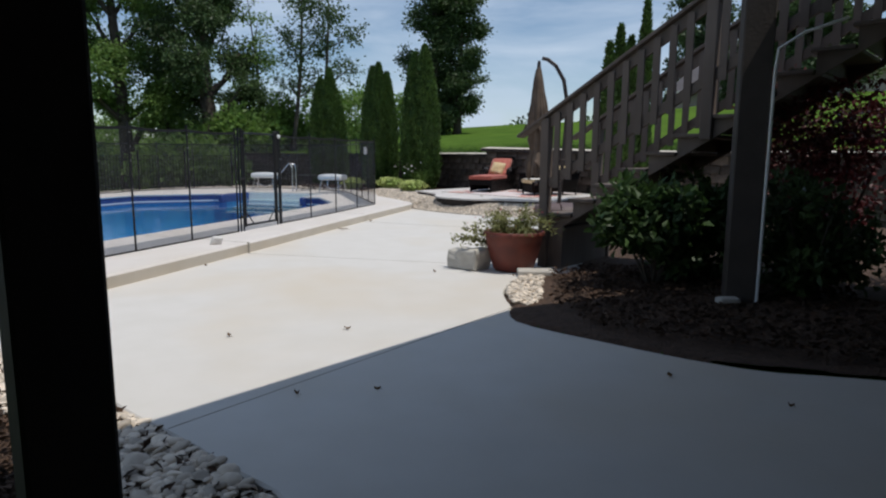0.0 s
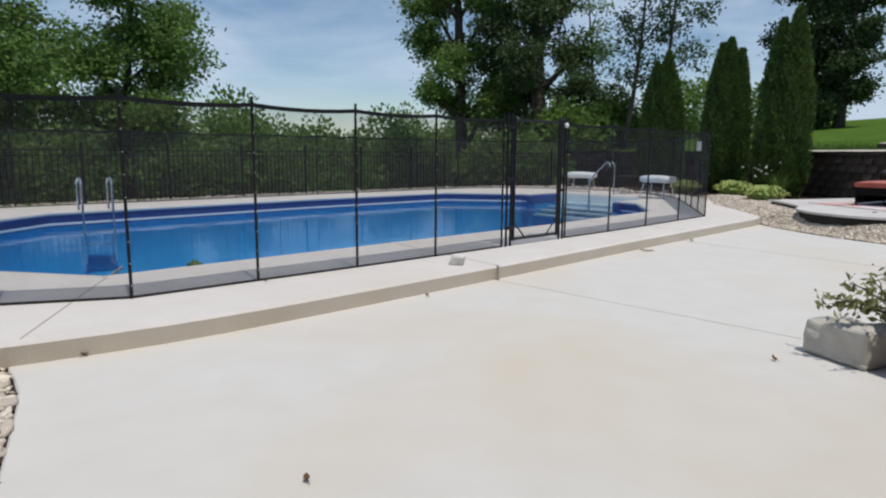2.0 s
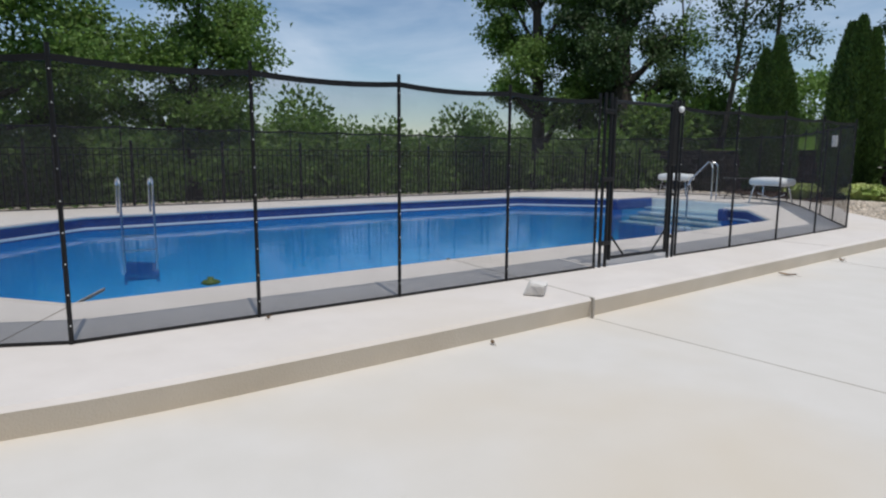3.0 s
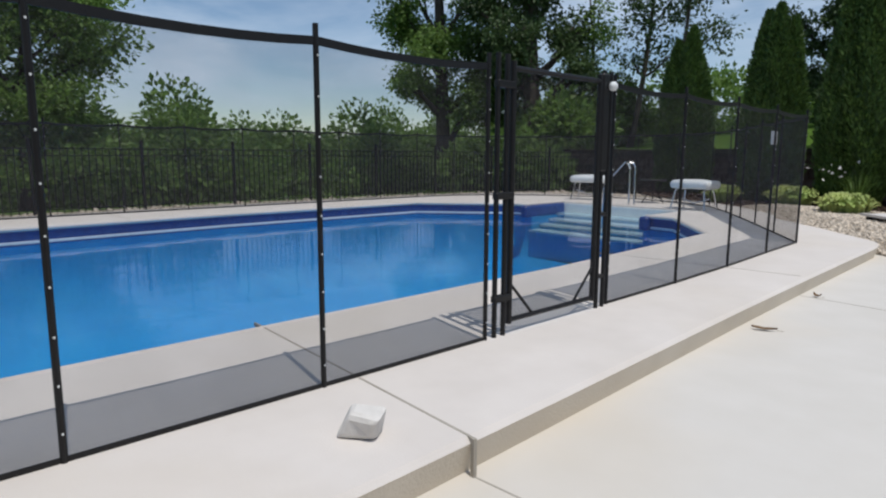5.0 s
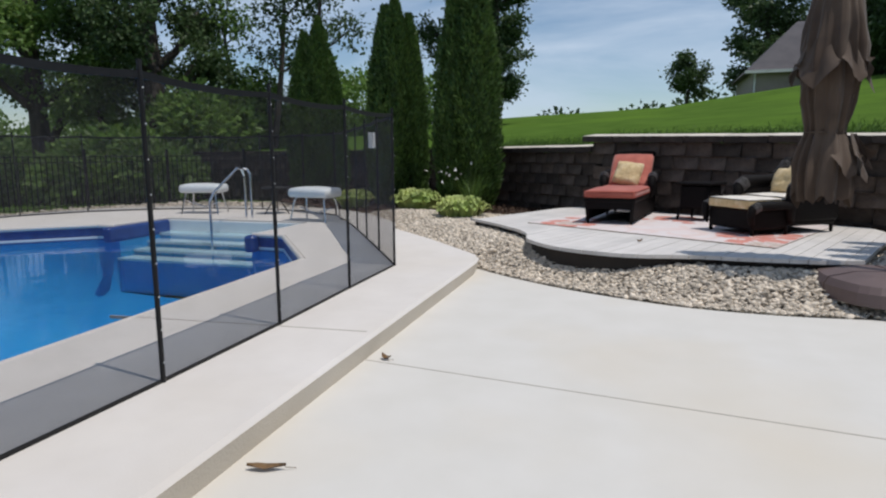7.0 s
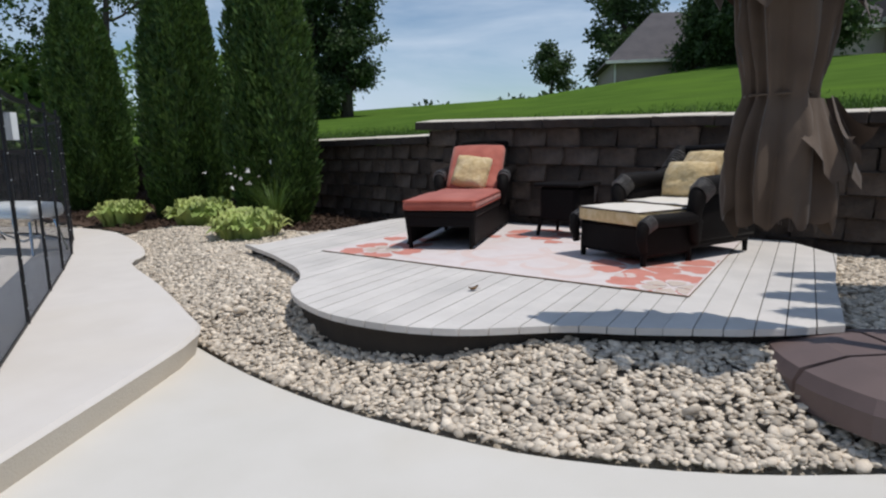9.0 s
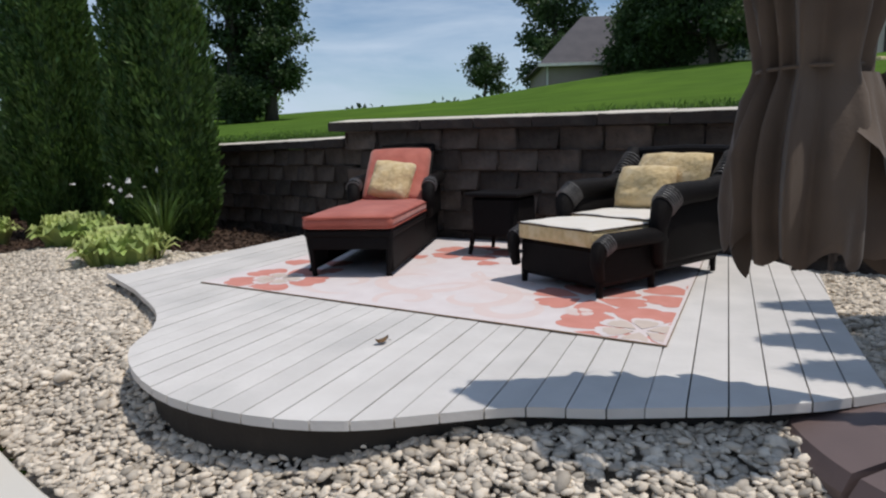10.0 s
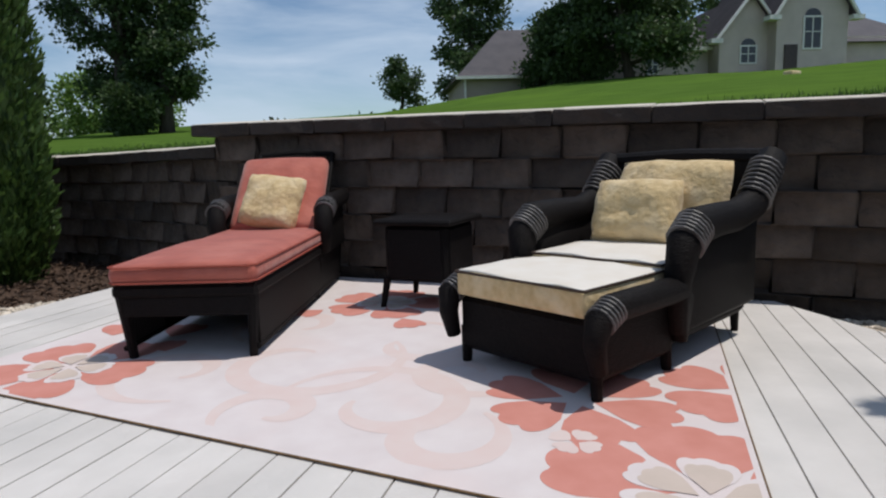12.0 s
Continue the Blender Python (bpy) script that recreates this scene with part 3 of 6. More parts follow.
# ---- retaining walls ----
def wall_run(name, pts, ztop, courses, label, cap_over=0.08, cap_depth=0.34, fall=0.0, cap_start=0.14, block_start=0.0):
    """A dry-laid wall of split-faced blocks along a line, with a core and cap stones."""
    rng = random.Random(5 + courses)
    w = thing(name, (*pts[0], 0), 0, label, "wall", kind="structure")
    o = Vector((*pts[0], 0))
    segs = [(Vector(a), Vector(b)) for a, b in zip(pts, pts[1:])]
    total = sum((b - a).length for a, b in segs)

    def at(s):
        for a, b in segs:
            L = (b - a).length
            d = (b - a) / L
            if s <= L:
                return a + d * s, d
            s -= L
        return b + d * s, d
    h, bl, cap_h = 0.2, 0.41, 0.095

    def drop(s):
        return fall * min(s, 5.6)
    shapes = []
    for k in range(6):
        bm = B()
        r = random.Random(k)
        box(bm, (-bl / 2 + 0.0015, -0.14, 0.001), (bl / 2 - 0.0015, 0.12, h - 0.0015), 0.009)
        for v in bm.verts:
            if v.co.y < -0.10:
                v.co += Vector((r.uniform(-0.012, 0.012), r.uniform(-0.03, 0.025), r.uniform(-0.010, 0.006)))
        shapes.append(mesh_of("block", bm, BLOCK))
    core = B()
    n = max(2, int(total / 0.5))
    for i in range(n):
        (p, d), (q, e) = at(total * i / n), at(total * (i + 1) / n)
        nn, ne = Vector((-d.y, d.x)), Vector((-e.y, e.x))
        a0, a1 = p + nn * 0.03 - Vector(pts[0]), q + ne * 0.03 - Vector(pts[0])
        b0, b1 = p + nn * 0.30 - Vector(pts[0]), q + ne * 0.30 - Vector(pts[0])
        zt = ztop - cap_h - 0.02 - drop(total * (i + 1) / n)
        if total * i / n < block_start:
            continue
        vs = [core.verts.new((*c, z)) for c in (a0, a1, b1, b0) for z in (-0.2, zt)]
        core.faces.new((vs[0], vs[2], vs[3], vs[1]))
        core.faces.new((vs[1], vs[3], vs[5], vs[7]))
        core.faces.new((vs[4], vs[6], vs[7], vs[5]))
    part("core", core, WALLCORE, w)
    for c in range(courses):
        z = ztop - cap_h - h * (c + 1)
        s = block_start + (bl / 2 if c % 2 else 0.0)
        while s < total + 0.05:
            p, d = at(min(s, total))
            m = Matrix.Translation((p.x - o.x, p.y - o.y, z - drop(s))) @ Matrix.Rotation(math.atan2(d.y, d.x) + rng.uniform(-0.02, 0.02), 4, "Z")
            m = m @ Matrix.Translation((0, 0.14 + rng.uniform(-0.016, 0.012) - 0.12, 0))
            part("block", rng.choice(shapes), None, w, at=m)
            s += bl
    caps = []
    for k in range(5):
        r = random.Random(70 + k)
        cap = B()
        box(cap, (-0.298, -cap_over - 0.12, 0), (0.296, cap_depth - cap_over - 0.1, cap_h), 0.007)
        bmesh.ops.subdivide_edges(cap, edges=[e for e in cap.edges if e.calc_length() > 0.25], cuts=3, use_grid_fill=True)
        for v in cap.verts:
            if v.co.y < -cap_over - 0.10:
                v.co += Vector((0, r.uniform(-0.012, 0.014), r.uniform(-0.004, 0.003)))
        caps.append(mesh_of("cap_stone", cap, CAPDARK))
    # tilted pale wedge, so the cap's sunlit top shows as a bright line
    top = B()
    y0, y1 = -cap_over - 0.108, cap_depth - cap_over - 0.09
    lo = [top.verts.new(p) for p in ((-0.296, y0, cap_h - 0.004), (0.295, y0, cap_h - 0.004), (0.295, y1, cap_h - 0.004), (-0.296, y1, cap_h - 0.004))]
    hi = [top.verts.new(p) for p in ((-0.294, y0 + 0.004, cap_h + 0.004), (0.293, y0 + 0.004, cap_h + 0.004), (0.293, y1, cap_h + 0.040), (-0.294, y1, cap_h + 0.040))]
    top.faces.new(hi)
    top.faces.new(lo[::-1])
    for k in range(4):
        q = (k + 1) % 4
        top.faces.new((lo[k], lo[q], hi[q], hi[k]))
    top_me = mesh_of("cap_top", top, CAPSUNLIT)
    s = cap_start
    while s < total + 0.2:
        p, d = at(min(s, total))
        m = Matrix.Translation((p.x - o.x, p.y - o.y, ztop - cap_h - drop(s) + rng.uniform(-0.004, 0.004))) @ Matrix.Rotation(math.atan2(d.y, d.x), 4, "Z") @ Matrix.Rotation(math.atan(fall if s < 5.6 else 0), 4, "Y")
        stone = part("cap_stone", rng.choice(caps), None, w, at=m)
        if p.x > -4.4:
            part("cap_top", top_me, None, stone, "pale wedge with sunlight put into its colour")
        s += 0.6
    return w


wall_run("wall_high", HIGHWALL, 1.535, 8, "dark brown split-face block retaining wall with caps painted sunlit on top", fall=0.021, cap_start=0.42, block_start=0.50)
wall_run("wall_low", LOWWALL[::-1], LOW_TOP, 7, "lower dark block retaining wall behind the evergreens")


# ---- platform deck ----
DECK_OUT = smooth_loop([(-2.50, 19.05), (-2.12, 18.48), (-1.70, 17.90), (-1.52, 17.50), (-1.46, 17.15), (-1.27, 16.82), (-0.98, 16.53), (-0.62, 16.35), (-0.28, 16.29), (0.05, 16.34), (0.30, 16.38), (0.62, 16.35), (1.05, 16.35)], 3)[:-5]
DECK_OUT = DECK_OUT + [(1.10, 16.35), (1.36, 16.38), (1.62, 16.45), (2.02, 17.42), (2.50, 18.45), (2.42, 19.15), (-1.35, 21.32), (-1.62, 21.1)]
BOARD_A = math.degrees(math.atan2(0.92, 0.40))


def clip(poly, p, n):
    """The part of a polygon on the side of a line to which n points."""
    out = []
    for i in range(len(poly)):
        a, b = Vector(poly[i]), Vector(poly[(i + 1) % len(poly)])
        da, db = (a - p).dot(n), (b - p).dot(n)
        if da >= 0:
            out.append(tuple(a))
        if (da >= 0) != (db >= 0):
            out.append(tuple(a + (b - a) * (da / (da - db))))
    return out


def build_deck():
    d = thing("platform_deck", (0.3, 18.0, 0), 0, "low curved deck of pale grey painted boards", "deck", kind="structure")
    off = Vector((0.3, 18.0))
    u_right = Vector((0.388, 0.922)).normalized()
    # boards at the side run away from the house wall
    fields = [(clip(DECK_OUT, Vector((0.99, 16.95)), Vector((u_right.y, -u_right.x))), u_right),
              (clip(DECK_OUT, Vector((0.99, 16.95)), -Vector((u_right.y, -u_right.x))), Vector((0.372, 0.928)).normalized())]
    for poly, u in fields:
        nrm = Vector((u.y, -u.x))
        ts = [Vector(p).dot(nrm) for p in poly]
        base = Vector((0.99, 16.95)).dot(nrm)
        k0, k1 = int((min(ts) - base) / 0.131) - 1, int((max(ts) - base) / 0.131) + 1
        for k in range(k0, k1 + 1):
            lo, hi = base + k * 0.131 + 0.003, base + (k + 1) * 0.131 - 0.003
            q = clip(clip(poly, nrm * lo, nrm), nrm * hi, -nrm)
            if len(q) < 3 or abs(area(q)) < 0.002:
                continue
            if area(q) < 0:
                q = q[::-1]
            bm = B()
            dz = random.uniform(-0.0015, 0.0015)
            t = [bm.verts.new((x - off.x, y - off.y, DECK_Z + dz)) for x, y in q]
            b = [bm.verts.new((x - off.x, y - off.y, DECK_Z - 0.036)) for x, y in q]
            bm.faces.new(t)
            bm.faces.new(b[::-1])
            for i in range(len(t)):
                j = (i + 1) % len(t)
                bm.faces.new((t[j], t[i], b[i], b[j]))
            part("board", bm, DECKPAINT, d)
    # recessed skirt, its colour carrying the shade under the board ends
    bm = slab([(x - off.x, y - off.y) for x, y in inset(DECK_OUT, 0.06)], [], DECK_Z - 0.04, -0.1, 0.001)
    part("skirt", bm, [SKIRTSHADE, SKIRTSHADE], d, "recessed skirt board with the overhang's shadow in its colour")


build_deck()


# ---- pool safety fence ----
def fence_post(name, z0, parent, o, h=1.55, snaps=True):
    post = part(name, tubed([(o[0], o[1], 0.0), (o[0], o[1], h)], 0.0125, 8), BLACK, parent)
    if snaps:
        bm = B()
        for k in range(9):
            box(bm, (o[0] + 0.010, o[1] - 0.003, 0.1 + k * 0.165), (o[0] + 0.0145, o[1] + 0.003, 0.107 + k * 0.165))
        part("snap", bm, WHITEPLASTIC, post, "small bright snaps")
    return post


def threads(bm, a, b, z0, z1, gap=0.006, depth=0.0011):
    """Fine level threads woven across a panel from a to b."""
    d = Vector((b[0] - a[0], b[1] - a[1], 0)).normalized()
    q = Vector((-d.y, d.x, 0)) * depth / 2
    p0, p1 = Vector((a[0], a[1], 0)), Vector((b[0], b[1], 0))
    for k in range(int((z1 - z0) / gap)):
        up = Vector((0, 0, z0 + k * gap))
        face = bm.faces.new([bm.verts.new(c) for c in (p0 + up - q, p1 + up - q, p1 + up + q, p0 + up + q)])
        face.material_index = 1


def mesh_fence(pts, label, sag=0.022):
    """Posts with a dark mesh stretched between them, with hems at top and bottom."""
    f = thing("pool_safety_fence", (*pts[0], 0.15), 0, label, "fence", kind="structure")
    ox, oy = pts[0]
    loc = [(x - ox, y - oy) for x, y in pts]
    for p in loc:
        fence_post("post", 0.15, f, p)
    for a, b in zip(loc, loc[1:]):
        bm, hem = B(), B()
        n = 6
        top, low = [], []
        for i in range(n + 1):
            t = i / n
            x, y = a[0] + (b[0] - a[0]) * t, a[1] + (b[1] - a[1]) * t
            s = sag * (1 - (2 * t - 1) ** 2)
            top.append((x, y, 1.50 - s))
            low.append((x, y, 0.02))
        tv, lv = [bm.verts.new(p) for p in top], [bm.verts.new(p) for p in low]
        for i in range(n):
            bm.faces.new((lv[i], lv[i + 1], tv[i + 1], tv[i]))
        threads(bm, a, b, 0.03, 1.46)
        panel = part("mesh_panel", bm, [MESH, THREAD], f)
        for line, hh in ((top, 0.035), (low, 0.03)):
            for i in range(n):
                p, q = Vector(line[i]), Vector(line[i + 1])
                d = (q - p)
                ang = math.atan2(d.y, d.x)
                m = Matrix.Translation(p) @ Matrix.Rotation(ang, 4, "Z") @ Matrix.Rotation(-math.atan2(d.z, math.hypot(d.x, d.y)), 4, "Y")
                box(hem, (0, -0.004, -hh), (d.length, 0.004, 0.0), 0, m)
        part("hem", hem, BLACK, panel)
    return f


NEAR_A = [(-7.0, 2.9), (-5.6, 3.1), (-4.4, 3.7), (-3.45, 4.55), (-2.80, 5.45), (-2.42, 6.25), (-2.41, 7.265), (-2.40, 8.286), (-2.40, 9.30), (-2.40, 10.35)]
NEAR_B = [(-2.415, 11.60), (-2.425, 12.642), (-2.46, 13.736), (-2.525, 14.889), (-2.575, 15.989), (-3.12, 16.84), (-3.70, 17.75), (-4.25, 18.6), (-4.85, 19.5), (-5.6, 20.5), (-6.6, 21.1), (-7.7, 21.3), (-8.8, 21.2), (-9.9, 20.7), (-10.8, 19.9), (-11.35, 18.9), (-11.5, 17.8)]
FAR = [(-11.5 - 0.02 * k, 17.8 - 1.09 * k) for k in range(13)]
mesh_fence(NEAR_A, "black mesh pool fence along the patio")
mesh_fence(NEAR_B, "black mesh pool fence round the pool end")
mesh_fence(FAR, "black mesh pool fence behind the pool", 0.03)


def build_gate():
    g = thing("pool_gate", (-2.40, 10.35, 0.15), 0, "closed black mesh self-latching pool gate", "gate")
    # hinge and latch side posts
    for y in (0.075, 0.15, 1.10, 1.175):
        part("post", tubed([(0, y, 0), (0, y, 1.56)], 0.015, 8), BLACK, g)
    fr = B()
    for y in (0.20, 1.05):
        tube(fr, [(0, y, 0.06), (0, y, 1.53)], 0.018, 8)
    for z in (0.08, 1.49):
        tube(fr, [(0, 0.20, z), (0, 1.05, z)], 0.016, 8)
    tube(fr, [(0, 0.20, 0.30), (0, 0.42, 0.08)], 0.009, 6)
    tube(fr, [(0, 1.05, 0.30), (0, 0.83, 0.08)], 0.009, 6)
    frame_part = part("gate_frame", fr, BLACK, g)
    bm = B()
    bm.faces.new([bm.verts.new(p) for p in ((0, 0.20, 0.08), (0, 1.05, 0.08), (0, 1.05, 1.49), (0, 0.20, 1.49))])
    threads(bm, (0, 0.20), (0, 1.05), 0.09, 1.48)
    part("mesh_panel", bm, [MESH, THREAD], g)
    for z in (0.22, 0.80, 1.40):
        part("hinge", boxed((-0.02, 0.06, z - 0.02), (0.02, 0.21, z + 0.02), 0.006), BLACK, g)
    latch = part("latch", boxed((-0.028, 1.05, 0.92), (0.028, 1.13, 1.54), 0.01), BLACK, g, "tall black magnetic latch")
    knob = lathe([(0.0, 0), (0.022, 0.0), (0.03, 0.012), (0.03, 0.03), (0.018, 0.042), (0.0, 0.045)], 14, False)
    knob.transform(pose(0.03, 1.125, 1.46, 0, 90, 0))
    part("latch_knob", knob, WHITEPLASTIC, latch, "white latch knob", True)
    for z in (0.20, 0.62):
        part("bracket", boxed((-0.012, 1.09, z), (0.012, 1.19, z + 0.03), 0.004), BLACK, g)


build_gate()


# ---- picket fence behind the pool ----
def picket_fence():
    f = thing("picket_fence", (-12.6, 6, 0), 0, "black ornamental aluminium fence before the woods", "fence", kind="structure")
    pts = [(-12.3, 1.0), (-12.7, 6.0), (-12.9, 12.0), (-12.8, 17.0), (-12.2, 21.0), (-10.8, 23.6), (-8.9, 24.6)]
    line = smooth_line(pts, 6)
    pick, rails = B(), None
    cum = [0.0]
    for a, b in zip(line, line[1:]):
        cum.append(cum[-1] + math.dist(a, b))

    def at(s):
        for i in range(len(line) - 1):
            if s <= cum[i + 1]:
                t = (s - cum[i]) / (cum[i + 1] - cum[i])
                return (line[i][0] + (line[i + 1][0] - line[i][0]) * t + 12.6, line[i][1] + (line[i + 1][1] - line[i][1]) * t - 6)
        return (line[-1][0] + 12.6, line[-1][1] - 6)
    me = mesh_of("picket", boxed((-0.008, -0.008, 0.05), (0.008, 0.008, 1.22)), BLACK)
    pm = mesh_of("post", boxed((-0.028, -0.028, -0.1), (0.028, 0.028, 1.36), 0.006), BLACK)
    s, i = 0.0, 0
    while s < cum[-1]:
        x, y = at(s)
        part("post" if i % 16 == 0 else "picket", pm if i % 16 == 0 else me, None, f, at=Matrix.Translation((x, y, 0.05)))
        s += 0.115
        i += 1
    for z in (0.17, 1.12, 1.24):
        part("rail", tubed([(*at(cum[-1] * k / 60), z) for k in range(61)], 0.014, 4), BLACK, f)


picket_fence()

# ---- gravel, mulch and pebbles ----
GRAVEL_POLY = [(-2.0, 16.92), (-1.46, 16.47), (-0.86, 16.07), (-0.28, 15.80), (0.2, 15.64), (0.85, 15.58), (1.5, 15.64), (2.6, 15.77), (3.4, 15.2), (5.6, 15.2), (5.2, 17.7), (2.6, 19.1), (2.0, 19.4), (-1.3, 21.3), (-2.5, 20.6), (-4.0, 21.2), (-5.6, 21.5), (-4.72, 20.5), (-4.03, 19.6), (-3.83, 19.05), (-2.96, 18.1), (-2.20, 17.2)]


def near_line(x, y, pts):
    p, best = Vector((x, y)), 9e9
    for a, b in zip(pts, pts[1:]):
        a, b = Vector(a), Vector(b)
        t = min(max((p - a).dot(b - a) / (b - a).length_squared, 0), 1)
        best = min(best, (p - a - (b - a) * t).length)
    return best


GRAVEL_EDGE, GRAVEL_POOL = GRAVEL_POLY[:9], GRAVEL_POLY[16:] + GRAVEL_POLY[:1]


def gravel_z(x, y):
    if inside(x, y, PATIO_OUT) or inside(x, y, POOLDECK_OUT):
        return -0.06
    z = 0.21 * ease(0.0, 0.75, near_line(x, y, GRAVEL_EDGE))
    return min(z, 0.075 + 0.25 * near_line(x, y, GRAVEL_POOL))


def bed(name, poly, zf, mat, label, category, step=0.12, pad=0.25):
    """A patch of ground cover with its own lie."""
    xs = [p[0] for p in poly]
    ys = [p[1] for p in poly]
    nx, ny = int((max(xs) - min(xs)) / step) + 2, int((max(ys) - min(ys)) / step) + 2
    vid, v, f = {}, [], []
    for j in range(ny):
        for i in range(nx):
            x, y = min(xs) + i * step, min(ys) + j * step
            if inside(x, y, poly) or near_line(x, y, poly + poly[:1]) < pad:
                vid[i, j] = len(v)
                v.append((x, y, zf(x, y) + random.uniform(-0.008, 0.008)))
    for i, j in vid:
        k = [(i, j), (i + 1, j), (i + 1, j + 1), (i, j + 1)]
        if all(q in vid for q in k):
            f.append([vid[q] for q in k])
    return single(name, raw_mesh(name, v, f, mat, True), None, label, category, kind="structure")


ICO = B()
bmesh.ops.create_icosphere(ICO, subdivisions=1, radius=1.0)
ICO_V = np.array([v.co[:] for v in ICO.verts])
ICO_F = np.array([[v.index for v in f.verts] for f in ICO.faces])
ICO2 = B()
bmesh.ops.create_icosphere(ICO2, subdivisions=2, radius=1.0)
ICO2_V = np.array([v.co[:] for v in ICO2.verts])
ICO2_F = np.array([[v.index for v in f.verts] for f in ICO2.faces])


def pebbles(name, poly, zf, count, size, mat, label, seed, flat=0.48, avoid=None, fine=False, spread=0.007):
    rng = np.random.default_rng(seed)
    xs, ys = [p[0] for p in poly], [p[1] for p in poly]
    V0, F0 = (ICO2_V, ICO2_F) if fine else (ICO_V, ICO_F)
    vs, fs, n, tries = [], [], 0, 0
    while n < count and tries < count * 12:
        tries += 1
        x, y = rng.uniform(min(xs), max(xs)), rng.uniform(min(ys), max(ys))
        if not inside(x, y, poly) or (avoid and avoid(x, y)):
            continue
        s = size * rng.lognormal(0, 0.28)
        sc = np.array([s * rng.uniform(0.85, 1.35), s, s * flat * rng.uniform(0.8, 1.2)])
        a = rng.uniform(0, math.tau)
        ca, sa = math.cos(a), math.sin(a)
        tx, ty = rng.normal(0, 0.25, 2)
        v = V0 * sc * (1 + rng.normal(0, 0.06, (len(V0), 1)))
        v[:, 2] += v[:, 0] * tx + v[:, 1] * ty
        w = np.column_stack([v[:, 0] * ca - v[:, 1] * sa + x, v[:, 0] * sa + v[:, 1] * ca + y, v[:, 2] + zf(x, y) + sc[2] * 0.5 + abs(rng.normal(0, spread))])
        vs.append(w)
        fs.append(F0 + n * len(V0))
        n += 1
    me = raw_mesh(name, np.concatenate(vs).tolist(), np.concatenate(fs).tolist(), mat, True)
    return single(name, me, None, label, "gravel", kind="stuff")


bed("gravel_bed", GRAVEL_POLY, lambda x, y: gravel_z(x, y) - 0.035, BEDSOIL, "shaded dirt under the river gravel", "ground")
DECK_IN = inset(DECK_OUT, 0.25)
pebbles("river_gravel", [p for p in GRAVEL_POLY], gravel_z, 60000, 0.0168, PEBBLE, "rounded cream and tan river pebbles in a bed", 3, avoid=lambda x, y: inside(x, y, DECK_IN) or x > 4.6)
NEAR_BED = [(-1.95, 5.34), (-1.30, 5.32), (-0.70, 5.20), (-0.07, 5.05), (0.34, 4.93), (0.80, 4.70), (1.30, 4.51), (1.80, 4.30), (2.15, 4.13), (2.55, 3.58), (2.75, 2.6), (2.3, 2.4), (1.3, 3.0), (0.0, 3.9), (-1.2, 4.2), (-2.0, 4.6)]
bed("gravel_bed", NEAR_BED + [], lambda x, y: -0.045, MULCH, "dirt under the gravel strip beside the patio", "ground")
NEAR_EDGE = NEAR_BED[:11]
pebbles("river_gravel", NEAR_BED, lambda x, y: -0.025, 3600, 0.026, PEBBLE, "pale river pebbles along the patio edge", 4, avoid=lambda x, y: near_line(x, y, NEAR_EDGE) > 0.38 + 0.12 * noise.noise(Vector((x * 3, y * 3, 0))), fine=True)
FAR_BED = [(-11.9, 21.3), (-12.2, 18.5), (-12.4, 12.0), (-12.2, 6.5), (-11.6, 3.4), (-12.6, 3.4), (-13.0, 6.5), (-13.2, 12.0), (-13.1, 18.5), (-12.4, 21.6), (-10.9, 23.4), (-8.0, 24.0), (-5.6, 22.6), (-6.1, 21.7), (-8.0, 22.1), (-10.8, 21.3)]
pebbles("river_gravel", FAR_BED, lambda x, y: 0.06, 4200, 0.045, PEBBLE, "river pebbles along the foot of the far fence", 6)
MULCH_BED = [(-1.35, 21.35), (-2.4, 20.75), (-3.3, 20.9), (-4.2, 21.1), (-5.6, 21.6), (-6.5, 22.2), (-8.6, 23.6), (-10.0, 25.8), (-7.0, 25.4), (-4.3, 24.3), (-2.4, 22.9)]
bed("mulch_bed", MULCH_BED, lambda x, y: 0.14, MULCH, "dark brown bark mulch bed below the wall", "mulch", 0.14)
STAIR_BED = [(7.8, 6.55), (4.9, 6.5), (4.05, 6.47), (3.14, 6.82), (2.52, 7.14), (2.38, 7.63), (2.23, 8.04), (2.18, 8.4), (2.23, 8.84), (2.40, 9.2), (2.79, 9.5), (2.84, 11.6), (3.44, 12.6), (3.44, 15.1), (5.5, 15.2), (7.8, 15.0)]
bed("mulch_bed", STAIR_BED, lambda x, y: -0.05 if inside(x, y, PATIO_OUT) else 0.012 + 0.06 * ease(0, 1.5, near_line(x, y, STAIR_BED[:12])), MULCH, "dark bark mulch bed under the stairs", "mulch", 0.1, pad=0.2)
pebbles("river_gravel", [(2.20, 8.9), (2.15, 8.4), (2.2, 8.04), (2.36, 7.65), (2.5, 7.6), (2.56, 7.9), (2.48, 8.5), (2.42, 9.1)], lambda x, y: 0.006, 900, 0.0185, PEBBLE, "pale pebbles at the corner of the planting bed", 8, fine=True)


def chips(name, poly, z, count, seed, label):
    rng = np.random.default_rng(seed)
    xs, ys = [p[0] for p in poly], [p[1] for p in poly]
    pts = []
    while len(pts) < count:
        x, y = rng.uniform(min(xs), max(xs)), rng.uniform(min(ys), max(ys))
        if inside(x, y, poly):
            pts.append((x, y, z + rng.uniform(0, 0.03)))
    out = rng.normal(0, 1, (count, 3)) * [1, 1, 0.25]
    me = leaves(name, pts, out, 0.06, MULCH, rng, aspect=2.4, jitter=0.1, fold=0.2)
    single(name, me, None, label, "mulch", kind="stuff")


